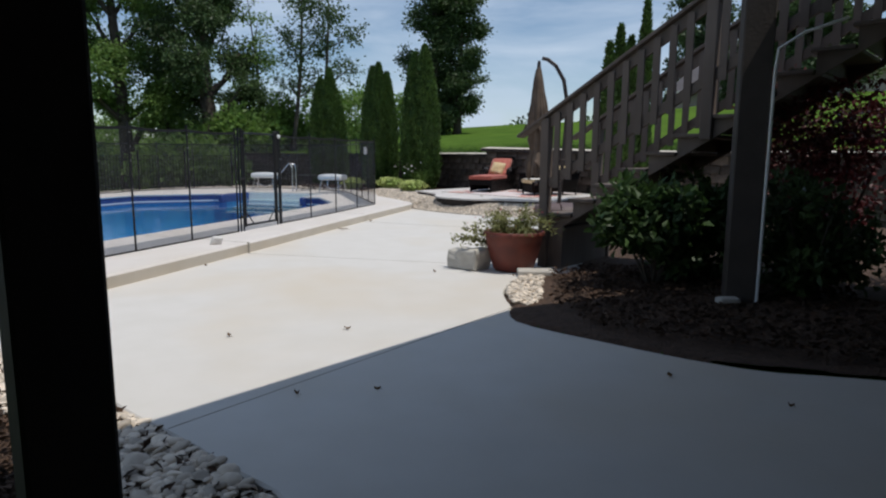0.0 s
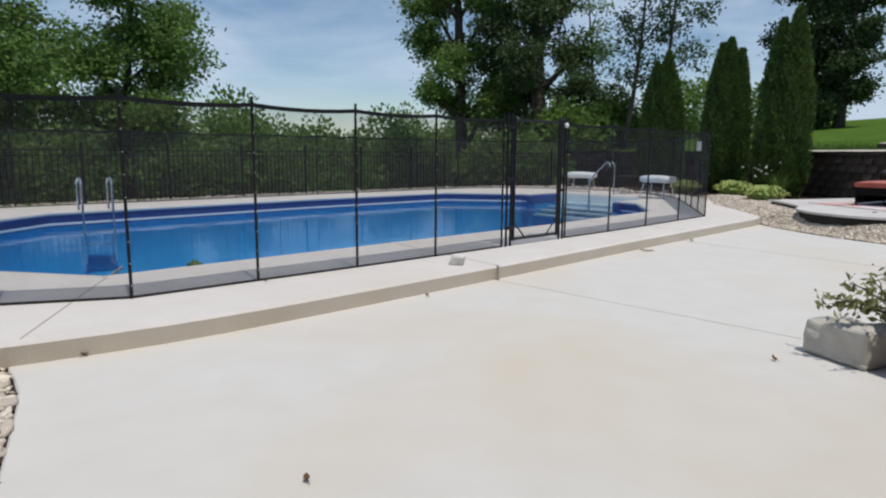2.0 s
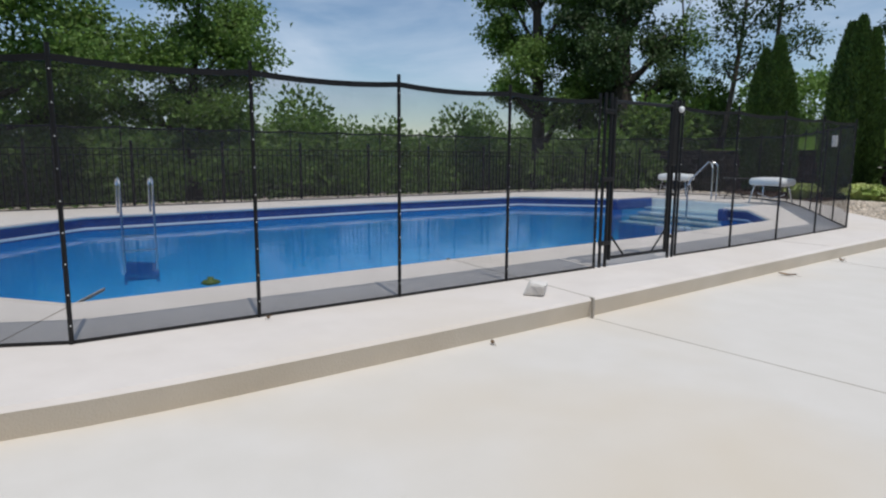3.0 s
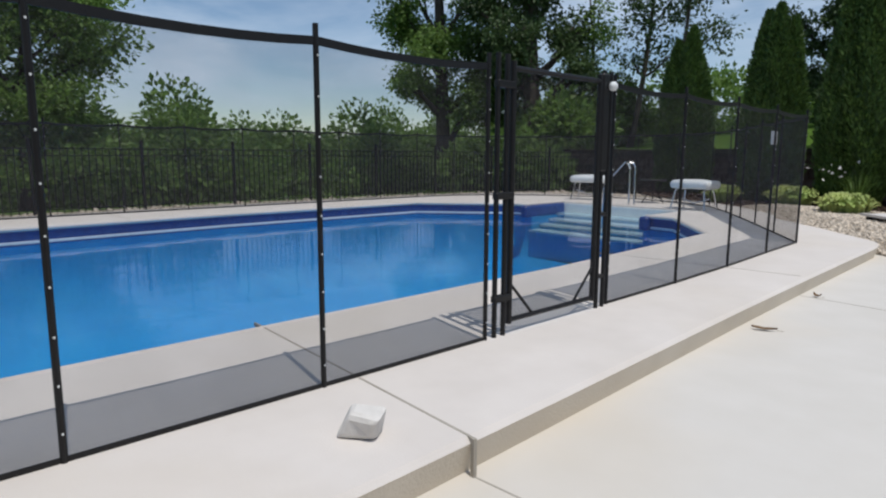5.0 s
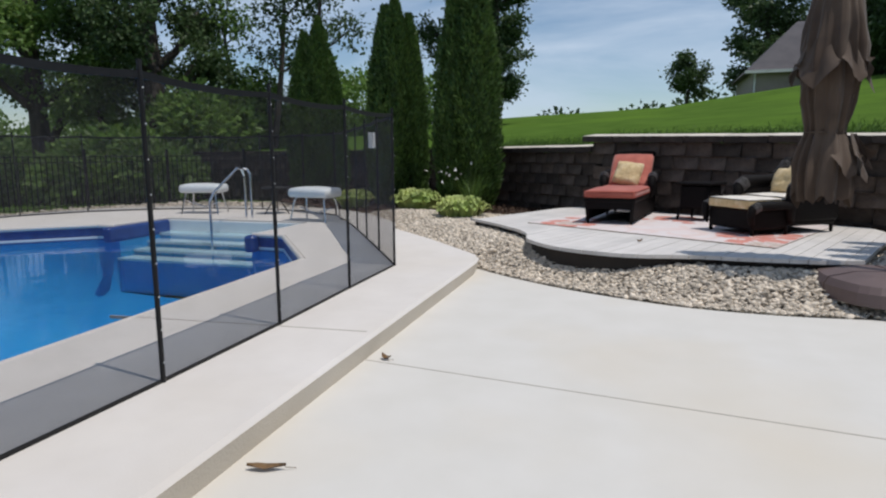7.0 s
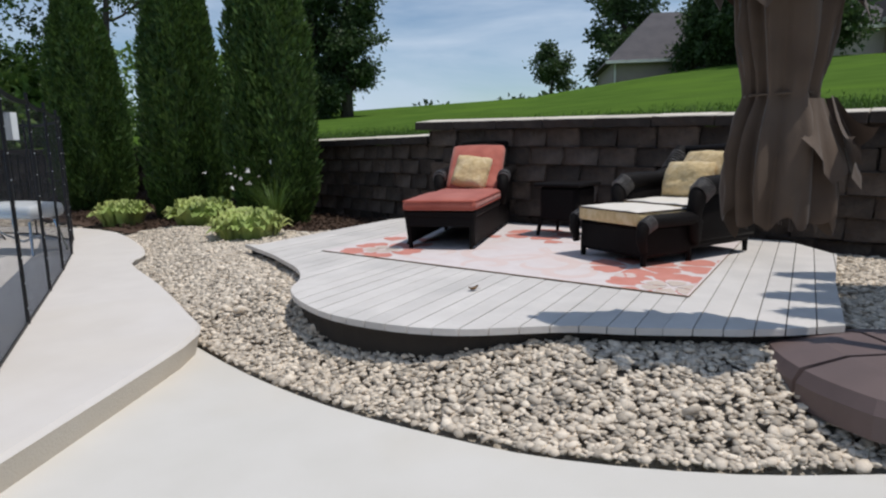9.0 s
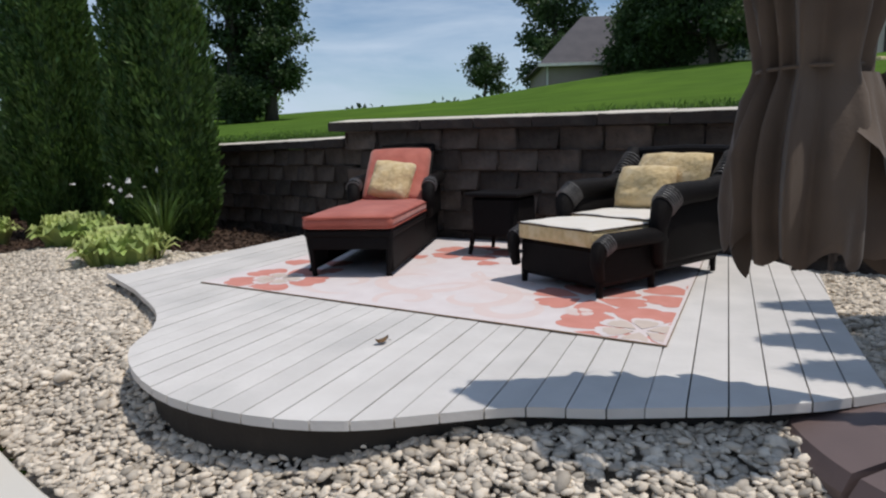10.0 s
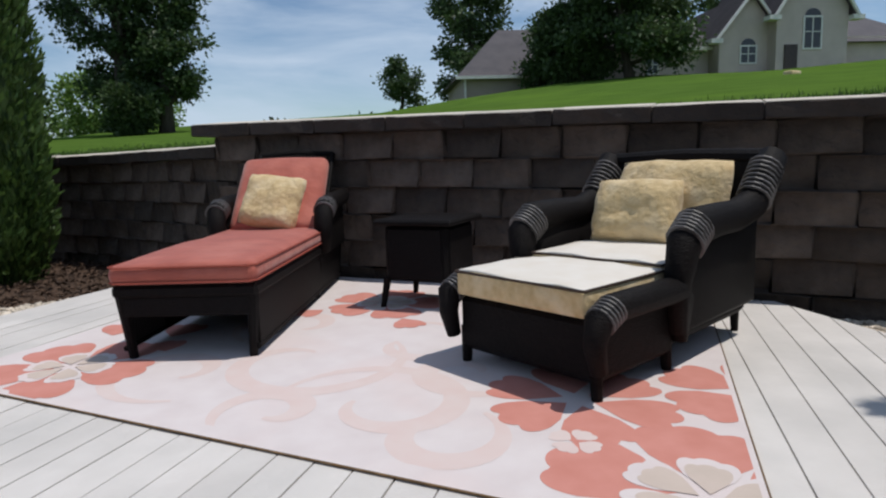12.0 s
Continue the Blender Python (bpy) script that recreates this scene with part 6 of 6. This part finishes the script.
def small_things():
    # stone used to prop the gate
    bm = B()
    box(bm, (-0.085, -0.07, 0), (0.085, 0.07, 0.12), 0.025, None, 2)
    for v in bm.verts:
        v.co += Vector((noise.noise(v.co * 9) * 0.03, noise.noise(v.co * 8 + Vector((3, 0, 0))) * 0.03, noise.noise(v.co * 7 + Vector((0, 5, 0))) * 0.02 if v.co.z > 0.05 else 0))
        v.co.x += v.co.z * 0.35
    bm.transform(Matrix.Scale(0.86, 4))
    single("white_stone", bm, PALESTONE, "pale grey broken stone on the pool deck", "stone", at=pose(-1.90, 9.13, 0.15, 0, 0, 35))
    # a floating dispenser
    b = lathe([(0.0, -0.03), (0.10, -0.025), (0.13, 0.0), (0.10, 0.025), (0.05, 0.035), (0.045, 0.07), (0.0, 0.075)], 18, False)
    b.transform(Matrix.Scale(0.7, 4))
    single("chlorine_floater", b, LEAFBRIGHT, "small green and white floating dispenser on the water", "pool float", smooth=True, at=pose(-4.75, 7.61, -0.065))
    # tag hung on the fence
    single("gate_tag", boxed((-0.004, -0.05, -0.09), (0.004, 0.05, 0.09), 0.003), WHITEPLASTIC, "small pale tag tied to the fence mesh", "tag", at=pose(-3.30, 17.10, 1.42, 0, 0, -30))
    # leaves blown on to the paving
    rng = random.Random(77)
    spots = [(1.29, 6.44, 0), (-1.51, 8.41, 0), (-1.60, 12.28, 0), (2.0, 5.35, 0), (1.6, 5.15, 0), (-1.66, 5.75, 0), (-0.25, 17.13, DECK_Z), (-1.68, 13.69, 0), (0.55, 6.0, 0), (4.2, 5.8, 0), (3.6, 6.1, 0), (2.1, 8.95, 0.0), (1.2, 8.9, 0), (-2.32, 7.29, 0.15)]
    for x, y, z in spots:
        L = rng.uniform(0.03, 0.055) if y < 11 else 0.16 if 12 < y < 12.5 else 0.075
        bm = B()
        rows = []
        for k in range(5):
            t = k / 4
            w = L * (0.14 if L > 0.1 else 0.32) * math.sin(math.pi * min(0.97, 0.05 + t))
            cz = 0.006 + 0.018 * (2 * t - 1) ** 2 * rng.uniform(0.5, 1.4)
            rows.append([bm.verts.new((L * (t - 0.5), w, cz + 0.012)), bm.verts.new((L * (t - 0.5), 0, cz)), bm.verts.new((L * (t - 0.5), -w, cz + 0.010))])
        for a, b in zip(rows, rows[1:]):
            for i in range(2):
                bm.faces.new((a[i], a[i + 1], b[i + 1], b[i]))
        tube(bm, [(L * 0.48, 0, 0.012), (L * 0.75, 0.006, 0.006)], 0.0015, 4)
        single("fallen_leaf", bm, DRYLEAF, "curled brown fallen leaf on the paving", "leaf", "fallen leaves", at=pose(x, y, z + 0.001, 0, 0, rng.uniform(0, 360) if L < 0.1 else 18))

    # low cover on the far lawn
    bm = B()
    box(bm, (-0.26, -0.17, -0.06), (0.26, 0.17, 0.10), 0.05, None, 3)
    single("valve_cover", bm, GOLD, "low yellowish plastic cover on the hill lawn", "utility cover", at=pose(14.45, 36.5, ground_z(14.45, 36.5), 0, 0, 20))


small_things()


# ---- house deck, column and stairs ----
def build_column():
    e = thing("deck_column", (2.553, 2.88, -0.05), -31, "dark wooden deck post at the patio edge", "column", kind="structure")
    part("shaft", boxed((-0.06, -0.06, 0), (0.06, 0.06, 2.77), 0.006), COLUMNPAINT, e)
    part("post_base", boxed((-0.066, -0.066, 0), (0.066, 0.066, 0.06), 0.004), BLACK, e)
    e = thing("deck_column", (4.29, 8.22, 0), 0, "dark wooden deck post with a pale conduit", "column", kind="structure")
    part("shaft", boxed((-0.15, -0.13, -0.05), (0.09, 0.11, 2.72), 0.01), COLUMNPAINT, e)
    part("conduit", tubed([(0.105, -0.145, 0.0), (0.105, -0.145, 2.0), (0.12, -0.145, 2.2), (0.3, -0.145, 2.32), (0.6, -0.145, 2.42)], 0.013, 8), WHITEPLASTIC, e, "pale downpipe")
    bm = B()
    box(bm, (-0.1, -0.06, 0), (0.1, 0.06, 0.07), 0.03, None, 2)
    single("edging_stone", bm, CUTSTONE, "pale rounded stone at the foot of the post", "stone", at=pose(4.16, 8.02, 0.05, 0, 0, 20))


build_column()


def house_deck():
    e = thing("upper_deck", (5.0, 3.0, 2.72), 0, "raised wooden house deck over the patio", "deck", kind="structure")
    out = [(-1.31, -3.17), (2.14, 4.42), (3.43, 7.26), (4.9, 8.3), (6.9, 8.4), (6.9, -3.2)]
    bm = slab([(x - 5.0, y - 3.0) for x, y in out], [], 0.24, 0.0, 0.01)
    bm.faces.new([bm.verts.new((x - 5.0, y - 3.0, 0.001)) for x, y in out][::-1])
    part("floor_frame", bm, [STAIRWOOD, STAIRWOOD], e)
    # added walls, never in view: they close off the sky to deepen patio shade
    w = thing("shade_wall", (6.9, 2.0, 0), 0, "unseen dark walls added to keep skylight off the patio", "wall", kind="structure")
    part("shade_panel", boxed((0, -5.2, -0.2), (0.3, 6.8, 6.0)), SHADEWALL, w)
    part("shade_panel", boxed((0, -0.1, -0.2), (5.9, 0.1, 2.71), 0, pose(-8.06, -5.2, 0, 0, 0, 65.5)), SHADEWALL, w)
    part("shade_panel", boxed((-9.0, -5.5, -0.2), (0.3, -5.2, 6.0)), SHADEWALL, w)


house_deck()


def stairs():
    P0, th = Vector((2.32, 9.72)), -26.0
    e = thing("deck_stairs", (P0.x, P0.y, 0), th, "weathered wooden stairs with railings up to the deck", "stairs", kind="structure")
    slope, rise, n, W = 0.60, 0.178, 14, 1.15
    run = rise / slope
    end = run * n
    for y in (0.04, W):
        bm = B()
        pts = [(-0.04, 0.0), (0.24, 0.0), (0.24, 0.36 + slope * 0.24), (end, slope * end + 0.36)]
        for k in range(n - 1, -1, -1):
            pts += [(0.075 + run * (k + 1), 0.62 + rise * k), (0.075 + run * k, 0.62 + rise * k)]
        pts.append((-0.04, 0.46))
        a = [bm.verts.new((x, y - 0.022, z)) for x, z in pts]
        b = [bm.verts.new((x, y + 0.022, z)) for x, z in pts]
        bm.faces.new(a)
        bm.faces.new(b[::-1])
        for i in range(len(pts)):
            k = (i + 1) % len(pts)
            bm.faces.new((a[k], a[i], b[i], b[k]))
        part("stringer", bm, STAIRWOOD, e)
    tr = mesh_of("tread", boxed((-0.03, -0.03, -0.038), (run + 0.01, W + 0.07, 0.0), 0.006), STAIRWOOD)
    rs = mesh_of("riser", boxed((0.0, 0.06, -rise), (0.02, W - 0.02, -0.038)), STAIRWOOD)
    for k in range(n):
        part("tread", tr, None, e, at=Matrix.Translation((0.06 + run * k, 0, 0.66 + rise * k)))
        part("riser", rs, None, e, at=Matrix.Translation((0.08 + run * k, 0, 0.66 + rise * k)))
    part("base_block", boxed((-0.02, 0.07, -0.02), (0.22, W - 0.03, 0.48), 0.01), STAIRWOOD, e)
    bal = mesh_of("baluster", boxed((-0.036, -0.012, 0), (0.036, 0.012, 0.86)), STAIRWOOD)
    rot = Matrix.Rotation(-math.atan(slope), 4, "Y")
    L = math.hypot(end - 0.2, slope * (end - 0.2))
    for y in (0.0, W + 0.05):
        for k, x in enumerate((0.0, 1.85, 3.85)):
            part("newel_post", boxed((x - 0.055, y - 0.055, slope * x + 0.38 if k else 0.0), (x + 0.055, y + 0.055, slope * x + 1.76), 0.006), STAIRWOOD, e)
        part("handrail", boxed((-0.44, -0.075, 0), (L + 0.1, 0.075, 0.036), 0.006, Matrix.Translation((0, y, 1.76)) @ rot), STAIRWOOD, e)
        part("top_rail", boxed((0, -0.02, -0.12), (L, 0.02, 0.0), 0.003, Matrix.Translation((0, y, 1.755)) @ rot), STAIRWOOD, e)
        part("bottom_rail", boxed((0, -0.02, 0.0), (L, 0.02, 0.10), 0.003, Matrix.Translation((0, y, 0.91)) @ rot), STAIRWOOD, e)
        x = 0.16
        while x < end - 0.2:
            if abs(x - 1.85) > 0.08 and abs(x - 3.85) > 0.08:
                part("baluster", bal, None, e, at=Matrix.Translation((x, y - 0.033, slope * x + 0.86)))
            x += 0.165


stairs()


# ---- neighbouring house on the hill ----
def gable_roof(bm, x0, x1, y0, y1, ze, zr, over=0.4, hip=0.0):
    """A roof with its ridge along x."""
    ym = (y0 + y1) / 2
    v = [bm.verts.new(p) for p in ((x0 - over, y0 - over, ze), (x1 + over, y0 - over, ze), (x1 + over, y1 + over, ze), (x0 - over, y1 + over, ze), (x0 - over + hip, ym, zr), (x1 + over - hip, ym, zr))]
    for f in ((0, 1, 5, 4), (2, 3, 4, 5), (1, 2, 5), (3, 0, 4), (3, 2, 1, 0)):
        bm.faces.new([v[i] for i in f])


def window(parent, x, y, z, w, h, arch=False):
    fr = B()
    t = 0.09
    box(fr, (x - w / 2 - t, y - 0.06, z - t), (x + w / 2 + t, y, z))
    box(fr, (x - w / 2 - t, y - 0.06, z + h), (x + w / 2 + t, y, z + h + t))
    for s in (-1, 1):
        box(fr, (x + s * (w / 2 + t / 2) - t / 2, y - 0.06, z), (x + s * (w / 2 + t / 2) + t / 2, y, z + h))
    box(fr, (x - 0.03, y - 0.05, z), (x + 0.03, y - 0.01, z + h))
    box(fr, (x - w / 2, y - 0.05, z + h * 0.52), (x + w / 2, y - 0.01, z + h * 0.52 + 0.05))
    wf = part("window", fr, TRIM, parent, "white framed window")
    pn = B()
    box(pn, (x - w / 2, y - 0.025, z), (x + w / 2, y - 0.01, z + h))
    if arch:
        vs = [pn.verts.new((x + w / 2 * math.cos(k * math.pi / 12), y - 0.025, z + h + t + w * 0.42 * math.sin(k * math.pi / 12))) for k in range(13)]
        pn.faces.new(vs[::-1])
    part("pane", pn, DARKGLASS, wf)


def hill_house():
    z0 = 4.5
    e = thing("hill_house", (18.0, 56.0, z0), 0, "tan brick two-storey house with grey roofs on the hill", "house")
    o = Vector((18.0, 56.0, z0))

    def W(lo, hi):
        return boxed(tuple(Vector(lo) - o), tuple(Vector(hi) - o))
    # low wing at the end, a main block and a tall gabled entrance
    part("wall", W((5.6, 54.0, z0 - 1), (14.0, 62.0, 6.1)), SIDING, e)
    bm = B()
    gable_roof(bm, 5.6 - 18, 14.5 - 18, 54.0 - 56, 62.0 - 56, 6.05 - z0, 9.6 - z0, 0.45, 3.4)
    part("roof", bm, ROOF, e)
    part("gutter", boxed((5.1 - 18, 53.45 - 56, 5.95 - z0), (14.9 - 18, 53.6 - 56, 6.12 - z0)), TRIM, e)
    part("downpipe", tubed([(5.7 - 18, 53.9 - 56, -0.5), (5.7 - 18, 53.9 - 56, 5.95 - z0)], 0.06, 6), TRIM, e)
    part("wall", W((14.0, 53.0, z0 - 1), (20.5, 62.0, 7.4)), BRICK, e)
    bm = B()
    gable_roof(bm, 14.0 - 18, 21.0 - 18, 53.0 - 56, 62.0 - 56, 7.35 - z0, 11.4 - z0, 0.45, 3.0)
    part("roof", bm, ROOF, e)
    part("gutter", boxed((13.5 - 18, 52.45 - 56, 7.22 - z0), (20.6 - 18, 52.6 - 56, 7.42 - z0)), TRIM, e)
    window(e, 16.9 - 18, 53.0 - 56, 6.0 - z0, 0.6, 0.9)
    for x0, x1, y, ze, zr in ((20.4, 24.0, 51.8, 8.1, 10.3), (23.4, 27.8, 51.0, 9.3, 12.6)):
        bm = B()
        box(bm, (x0 - 18, y - 56, -1), (x1 - 18, 60 - 56, ze - z0))
        xm = (x0 + x1) / 2 - 18
        a, b, c = bm.verts.new((x0 - 18, y - 56, ze - z0)), bm.verts.new((x1 - 18, y - 56, ze - z0)), bm.verts.new((xm, y - 56, zr - z0))
        bm.faces.new((a, b, c))
        part("wall", bm, BRICK, e)
        bm = B()
        for s in (-1, 1):
            xe = (x0 if s < 0 else x1) - 18 + s * 0.35
            k = (zr - ze) / ((x1 - x0) / 2)
            vs = [bm.verts.new(p) for p in ((xe, y - 0.4 - 56, ze - 0.35 * k - z0), (xm, y - 0.4 - 56, zr - z0 + 0.05), (xm, 60 - 56, zr - z0 + 0.05), (xe, 60 - 56, ze - 0.35 * k - z0))]
            bm.faces.new(vs)
            bmesh.ops.solidify(bm, geom=bm.faces[:], thickness=0.0)
        part("roof", bm, ROOF, e)
        bm = B()
        for s in (-1, 1):
            xe = (x0 if s < 0 else x1) - 18 + s * 0.35
            k = (zr - ze) / ((x1 - x0) / 2)
            tube(bm, [(xe, y - 0.42 - 56, ze - 0.35 * k - z0 - 0.05), (xm, y - 0.42 - 56, zr - z0)], 0.10, 4)
            box(bm, (xe - 0.35, y - 0.45 - 56, ze - 0.35 * k - z0 - 0.25), (xe + 0.35, y + 0.2 - 56, ze - 0.35 * k - z0))
        part("fascia", bm, TRIM, e)
        window(e, (x0 + x1) / 2 - 18, y - 56, (6.35 if x0 < 21 else 7.0) - z0, 0.9 if x0 < 21 else 1.0, 0.9 if x0 < 21 else 1.7, True)
    part("wall", W((27.8, 53.0, z0 - 1), (35.0, 62.0, 8.0)), BRICK, e)
    bm = B()
    gable_roof(bm, 27.8 - 18, 35.0 - 18, 53.0 - 56, 62.0 - 56, 7.6 - z0, 10.2 - z0, 0.45, 2.0)
    part("roof", bm, ROOF, e)
    part("entry_door", boxed((23.9 - 18, 50.93 - 56, -0.5), (24.7 - 18, 51.0 - 56, 7.2 - z0)), BRONZE, e)


hill_house()


# ---- trees near and far ----
tree("shade_tree", -19.4, 26.2, 17.0, 2.5, 0.17, LEAF, "tall shade tree with a leaning trunk behind the fence", 101, 0.34, (-1.7, 0.6), 270, 170, 0.16, 0.6, 24, clump_r=0.66)
tree("young_tree", -18.0, 27.2, 8.6, 1.3, 0.16, LEAF, "slim bright green tree beside the leaning trunk", 115, 0.10, (-0.4, 0.2), 62, 130, 0.15, 0.6, 12, clump_r=0.55)
tree("shade_tree", -15.6, 27.4, 16.5, 2.4, 0.15, LEAFDARK, "tall dark shade tree with a thick trunk", 102, 0.38, (-1.4, 1.0), 300, 180, 0.16, 0.55, 26, clump_r=0.66)
tree("shade_tree", -20.6, 11.5, 8.8, 3.7, 0.16, LEAF, "broad leafy tree behind the picket fence", 103, 0.22, (0.4, 0.6), 170, 200, 0.15, 0.55, 15, clump_r=0.75)
tree("shade_tree", -20.0, 5.5, 10.0, 4.2, 0.15, LEAF, "dense leafy tree behind the picket fence", 104, 0.28, (0, 0), 230, 210, 0.16, 0.5, 16, clump_r=0.85)
tree("slender_tree", -12.4, 29.0, 9.5, 1.4, 0.30, LEAFDARK, "slender tree with sparse airy leaves", 105, 0.12, (0.6, 0.2), 55, 55, 0.15, 0.7, 10, clump_r=0.6)
tree("slender_tree", -10.9, 28.9, 8.6, 1.2, 0.48, LEAFDARK, "slender forked tree with an open crown", 106, 0.11, (0.5, 0.3), 45, 45, 0.15, 0.7, 9, clump_r=0.55)
tree("slender_tree", -14.2, 29.5, 8.2, 1.4, 0.25, LEAF, "slender leaning tree with thin foliage", 107, 0.10, (-0.9, 0.3), 45, 50, 0.15, 0.7, 9, clump_r=0.6)
tree("oak_tree", -9.7, 42.6, 15.4, 1.9, 0.10, LEAFDARK, "large dark oak on the lawn behind the wall", 108, 0.34, (-0.5, 0.4), 170, 170, 0.19, 0.55, 18, clump_r=0.68)
tree("oak_tree", -8.0, 42.2, 13.0, 1.3, 0.10, LEAFDARK, "dark narrow oak beside the larger one", 109, 0.26, (0.2, 0.3), 130, 170, 0.19, 0.6, 16, clump_r=0.62)
shrub("oak_thicket", -9.1, 41.8, ground_z(-9.1, 41.8) - 0.1, 1.6, 1.2, 1.8, LEAFDARK, "dark thicket at the foot of the oaks", 57, 4200, 0.2)
tree("small_tree", 2.0, 62.5, 4.4, 1.7, 0.32, LEAFDARK, "small round-headed tree on the hill crest", 110, 0.16, (0.2, 0), 50, 70, 0.24, 0.6, 8, clump_r=0.6)
tree("shade_tree", 9.0, 71.0, 14.5, 3.6, 0.12, LEAFDARK, "tall dark tree behind the garage", 111, 0.4, (0, 0), 150, 90, 0.36, 0.55, 14, clump_r=1.1)
tree("shade_tree", 14.2, 49.8, 8.4, 4.3, 0.16, LEAFDARK, "green spreading tree before the hill house", 112, 0.26, (-0.6, 0), 230, 110, 0.27, 0.5, 16, clump_r=0.95)
for x, y, h in ((10.4, 51.4, 4.2), (11.9, 51.0, 4.8)):
    tree("conifer", x, y, h, 1.5, 0.06, LEAFDARK, "dense dark conifer by the garage", int(x * 10), 0.16, (0, 0), 90, 120, 0.22, 0.45, 12, clump_r=0.62)
tree("shade_tree", 33.0, 72.0, 15.0, 4.0, 0.2, LEAFDARK, "tall tree beyond the hill house", 114, 0.4, (0, 0), 120, 90, 0.36, 0.55, 12, clump_r=1.1)
for i, (x, y, h) in enumerate(((2.68, 16.42, 3.9), (2.88, 16.77, 4.3), (3.10, 17.02, 4.1), (3.40, 17.32, 4.9))):
    arborvitae(x, y, 0.12, [(0, 0, h - 0.3, 0.19)], "slim dark evergreen beside the platform deck", 120 + i, "slim evergreens beside the platform")



def woodland():
    rng = np.random.default_rng(200)
    cs, out = [], []
    for k in range(360):
        t = rng.uniform(0, 1)
        if t < 0.72:
            x, y = rng.uniform(-42, -23), rng.uniform(-14, 46)
        else:
            x, y = rng.uniform(-30, -13), rng.uniform(34, 60)
        h = rng.uniform(1.0, 3.0) + (1.5 if rng.random() < 0.22 else 0) + 0.05 * max(0, -x - 25)
        z = ground_z(x, y)
        n = int(230 * h)
        off = rng.normal(0, 1, (n, 3))
        off /= np.linalg.norm(off, axis=1)[:, None]
        r = rng.uniform(0.6, 1.05, (n, 1))
        p = off * r * [1.5, 1.5, h * 0.55] + [x, y, z + h * 0.55]
        cs.append(p)
        out.append(off)
    for k in range(44):
        x, y = rng.uniform(-18.5, -13.0), rng.uniform(24.5, 30.0)
        h = rng.uniform(1.2, 2.2)
        off = rng.normal(0, 1, (360, 3))
        off /= np.linalg.norm(off, axis=1)[:, None]
        cs.append(off * rng.uniform(0.6, 1.05, (360, 1)) * [0.9, 0.9, h * 0.55] + [x, y, ground_z(x, y) + h * 0.5])
        out.append(off)
    me = leaves("woodland", np.concatenate(cs), np.concatenate(out), 0.26, [LEAF], rng, 1.5, 0.6)
    single("woodland", me, None, "thick green scrub woods below the garden", "woods", kind="stuff")
    cs, out = [], []
    for k in range(170):
        a = rng.uniform(math.radians(40), math.radians(250))
        d = rng.uniform(80, 140)
        x, y = d * math.cos(a), 20 + d * math.sin(a)
        h = rng.uniform(3.5, 6.5)
        z = ground_z(x, y)
        n = 330
        off = rng.normal(0, 1, (n, 3))
        off /= np.linalg.norm(off, axis=1)[:, None]
        cs.append(off * rng.uniform(0.6, 1.05, (n, 1)) * [4.5, 4.5, h * 0.55] + [x, y, z + h * 0.4])
        out.append(off)
    me = leaves("far_woods", np.concatenate(cs), np.concatenate(out), 0.85, [LEAFDARK], rng, 1.4, 0.6)
    single("far_woods", me, None, "hazy belt of distant trees", "woods", kind="stuff")


woodland()


def lawn_blades():
    rng = np.random.default_rng(300)
    pts = []
    while len(pts) < 26000:
        x = rng.uniform(-6, 7)
        y = wall_y(x) + 0.5 + abs(rng.normal(0, 2.2))
        if x < -1.2 and y < wall_y(x) + 0.4:
            continue
        pts.append((x, y, ground_z(x, y) - 0.005))
    out = np.tile([0, 0, 1.0], (len(pts), 1))
    me = leaves("lawn_blades", pts, out, 0.075, LEAFBRIGHT, rng, 6.0, 0.35, 0.1)
    single("lawn_blades", me, None, "short mown grass blades along the wall top", "grass", kind="stuff")


lawn_blades()
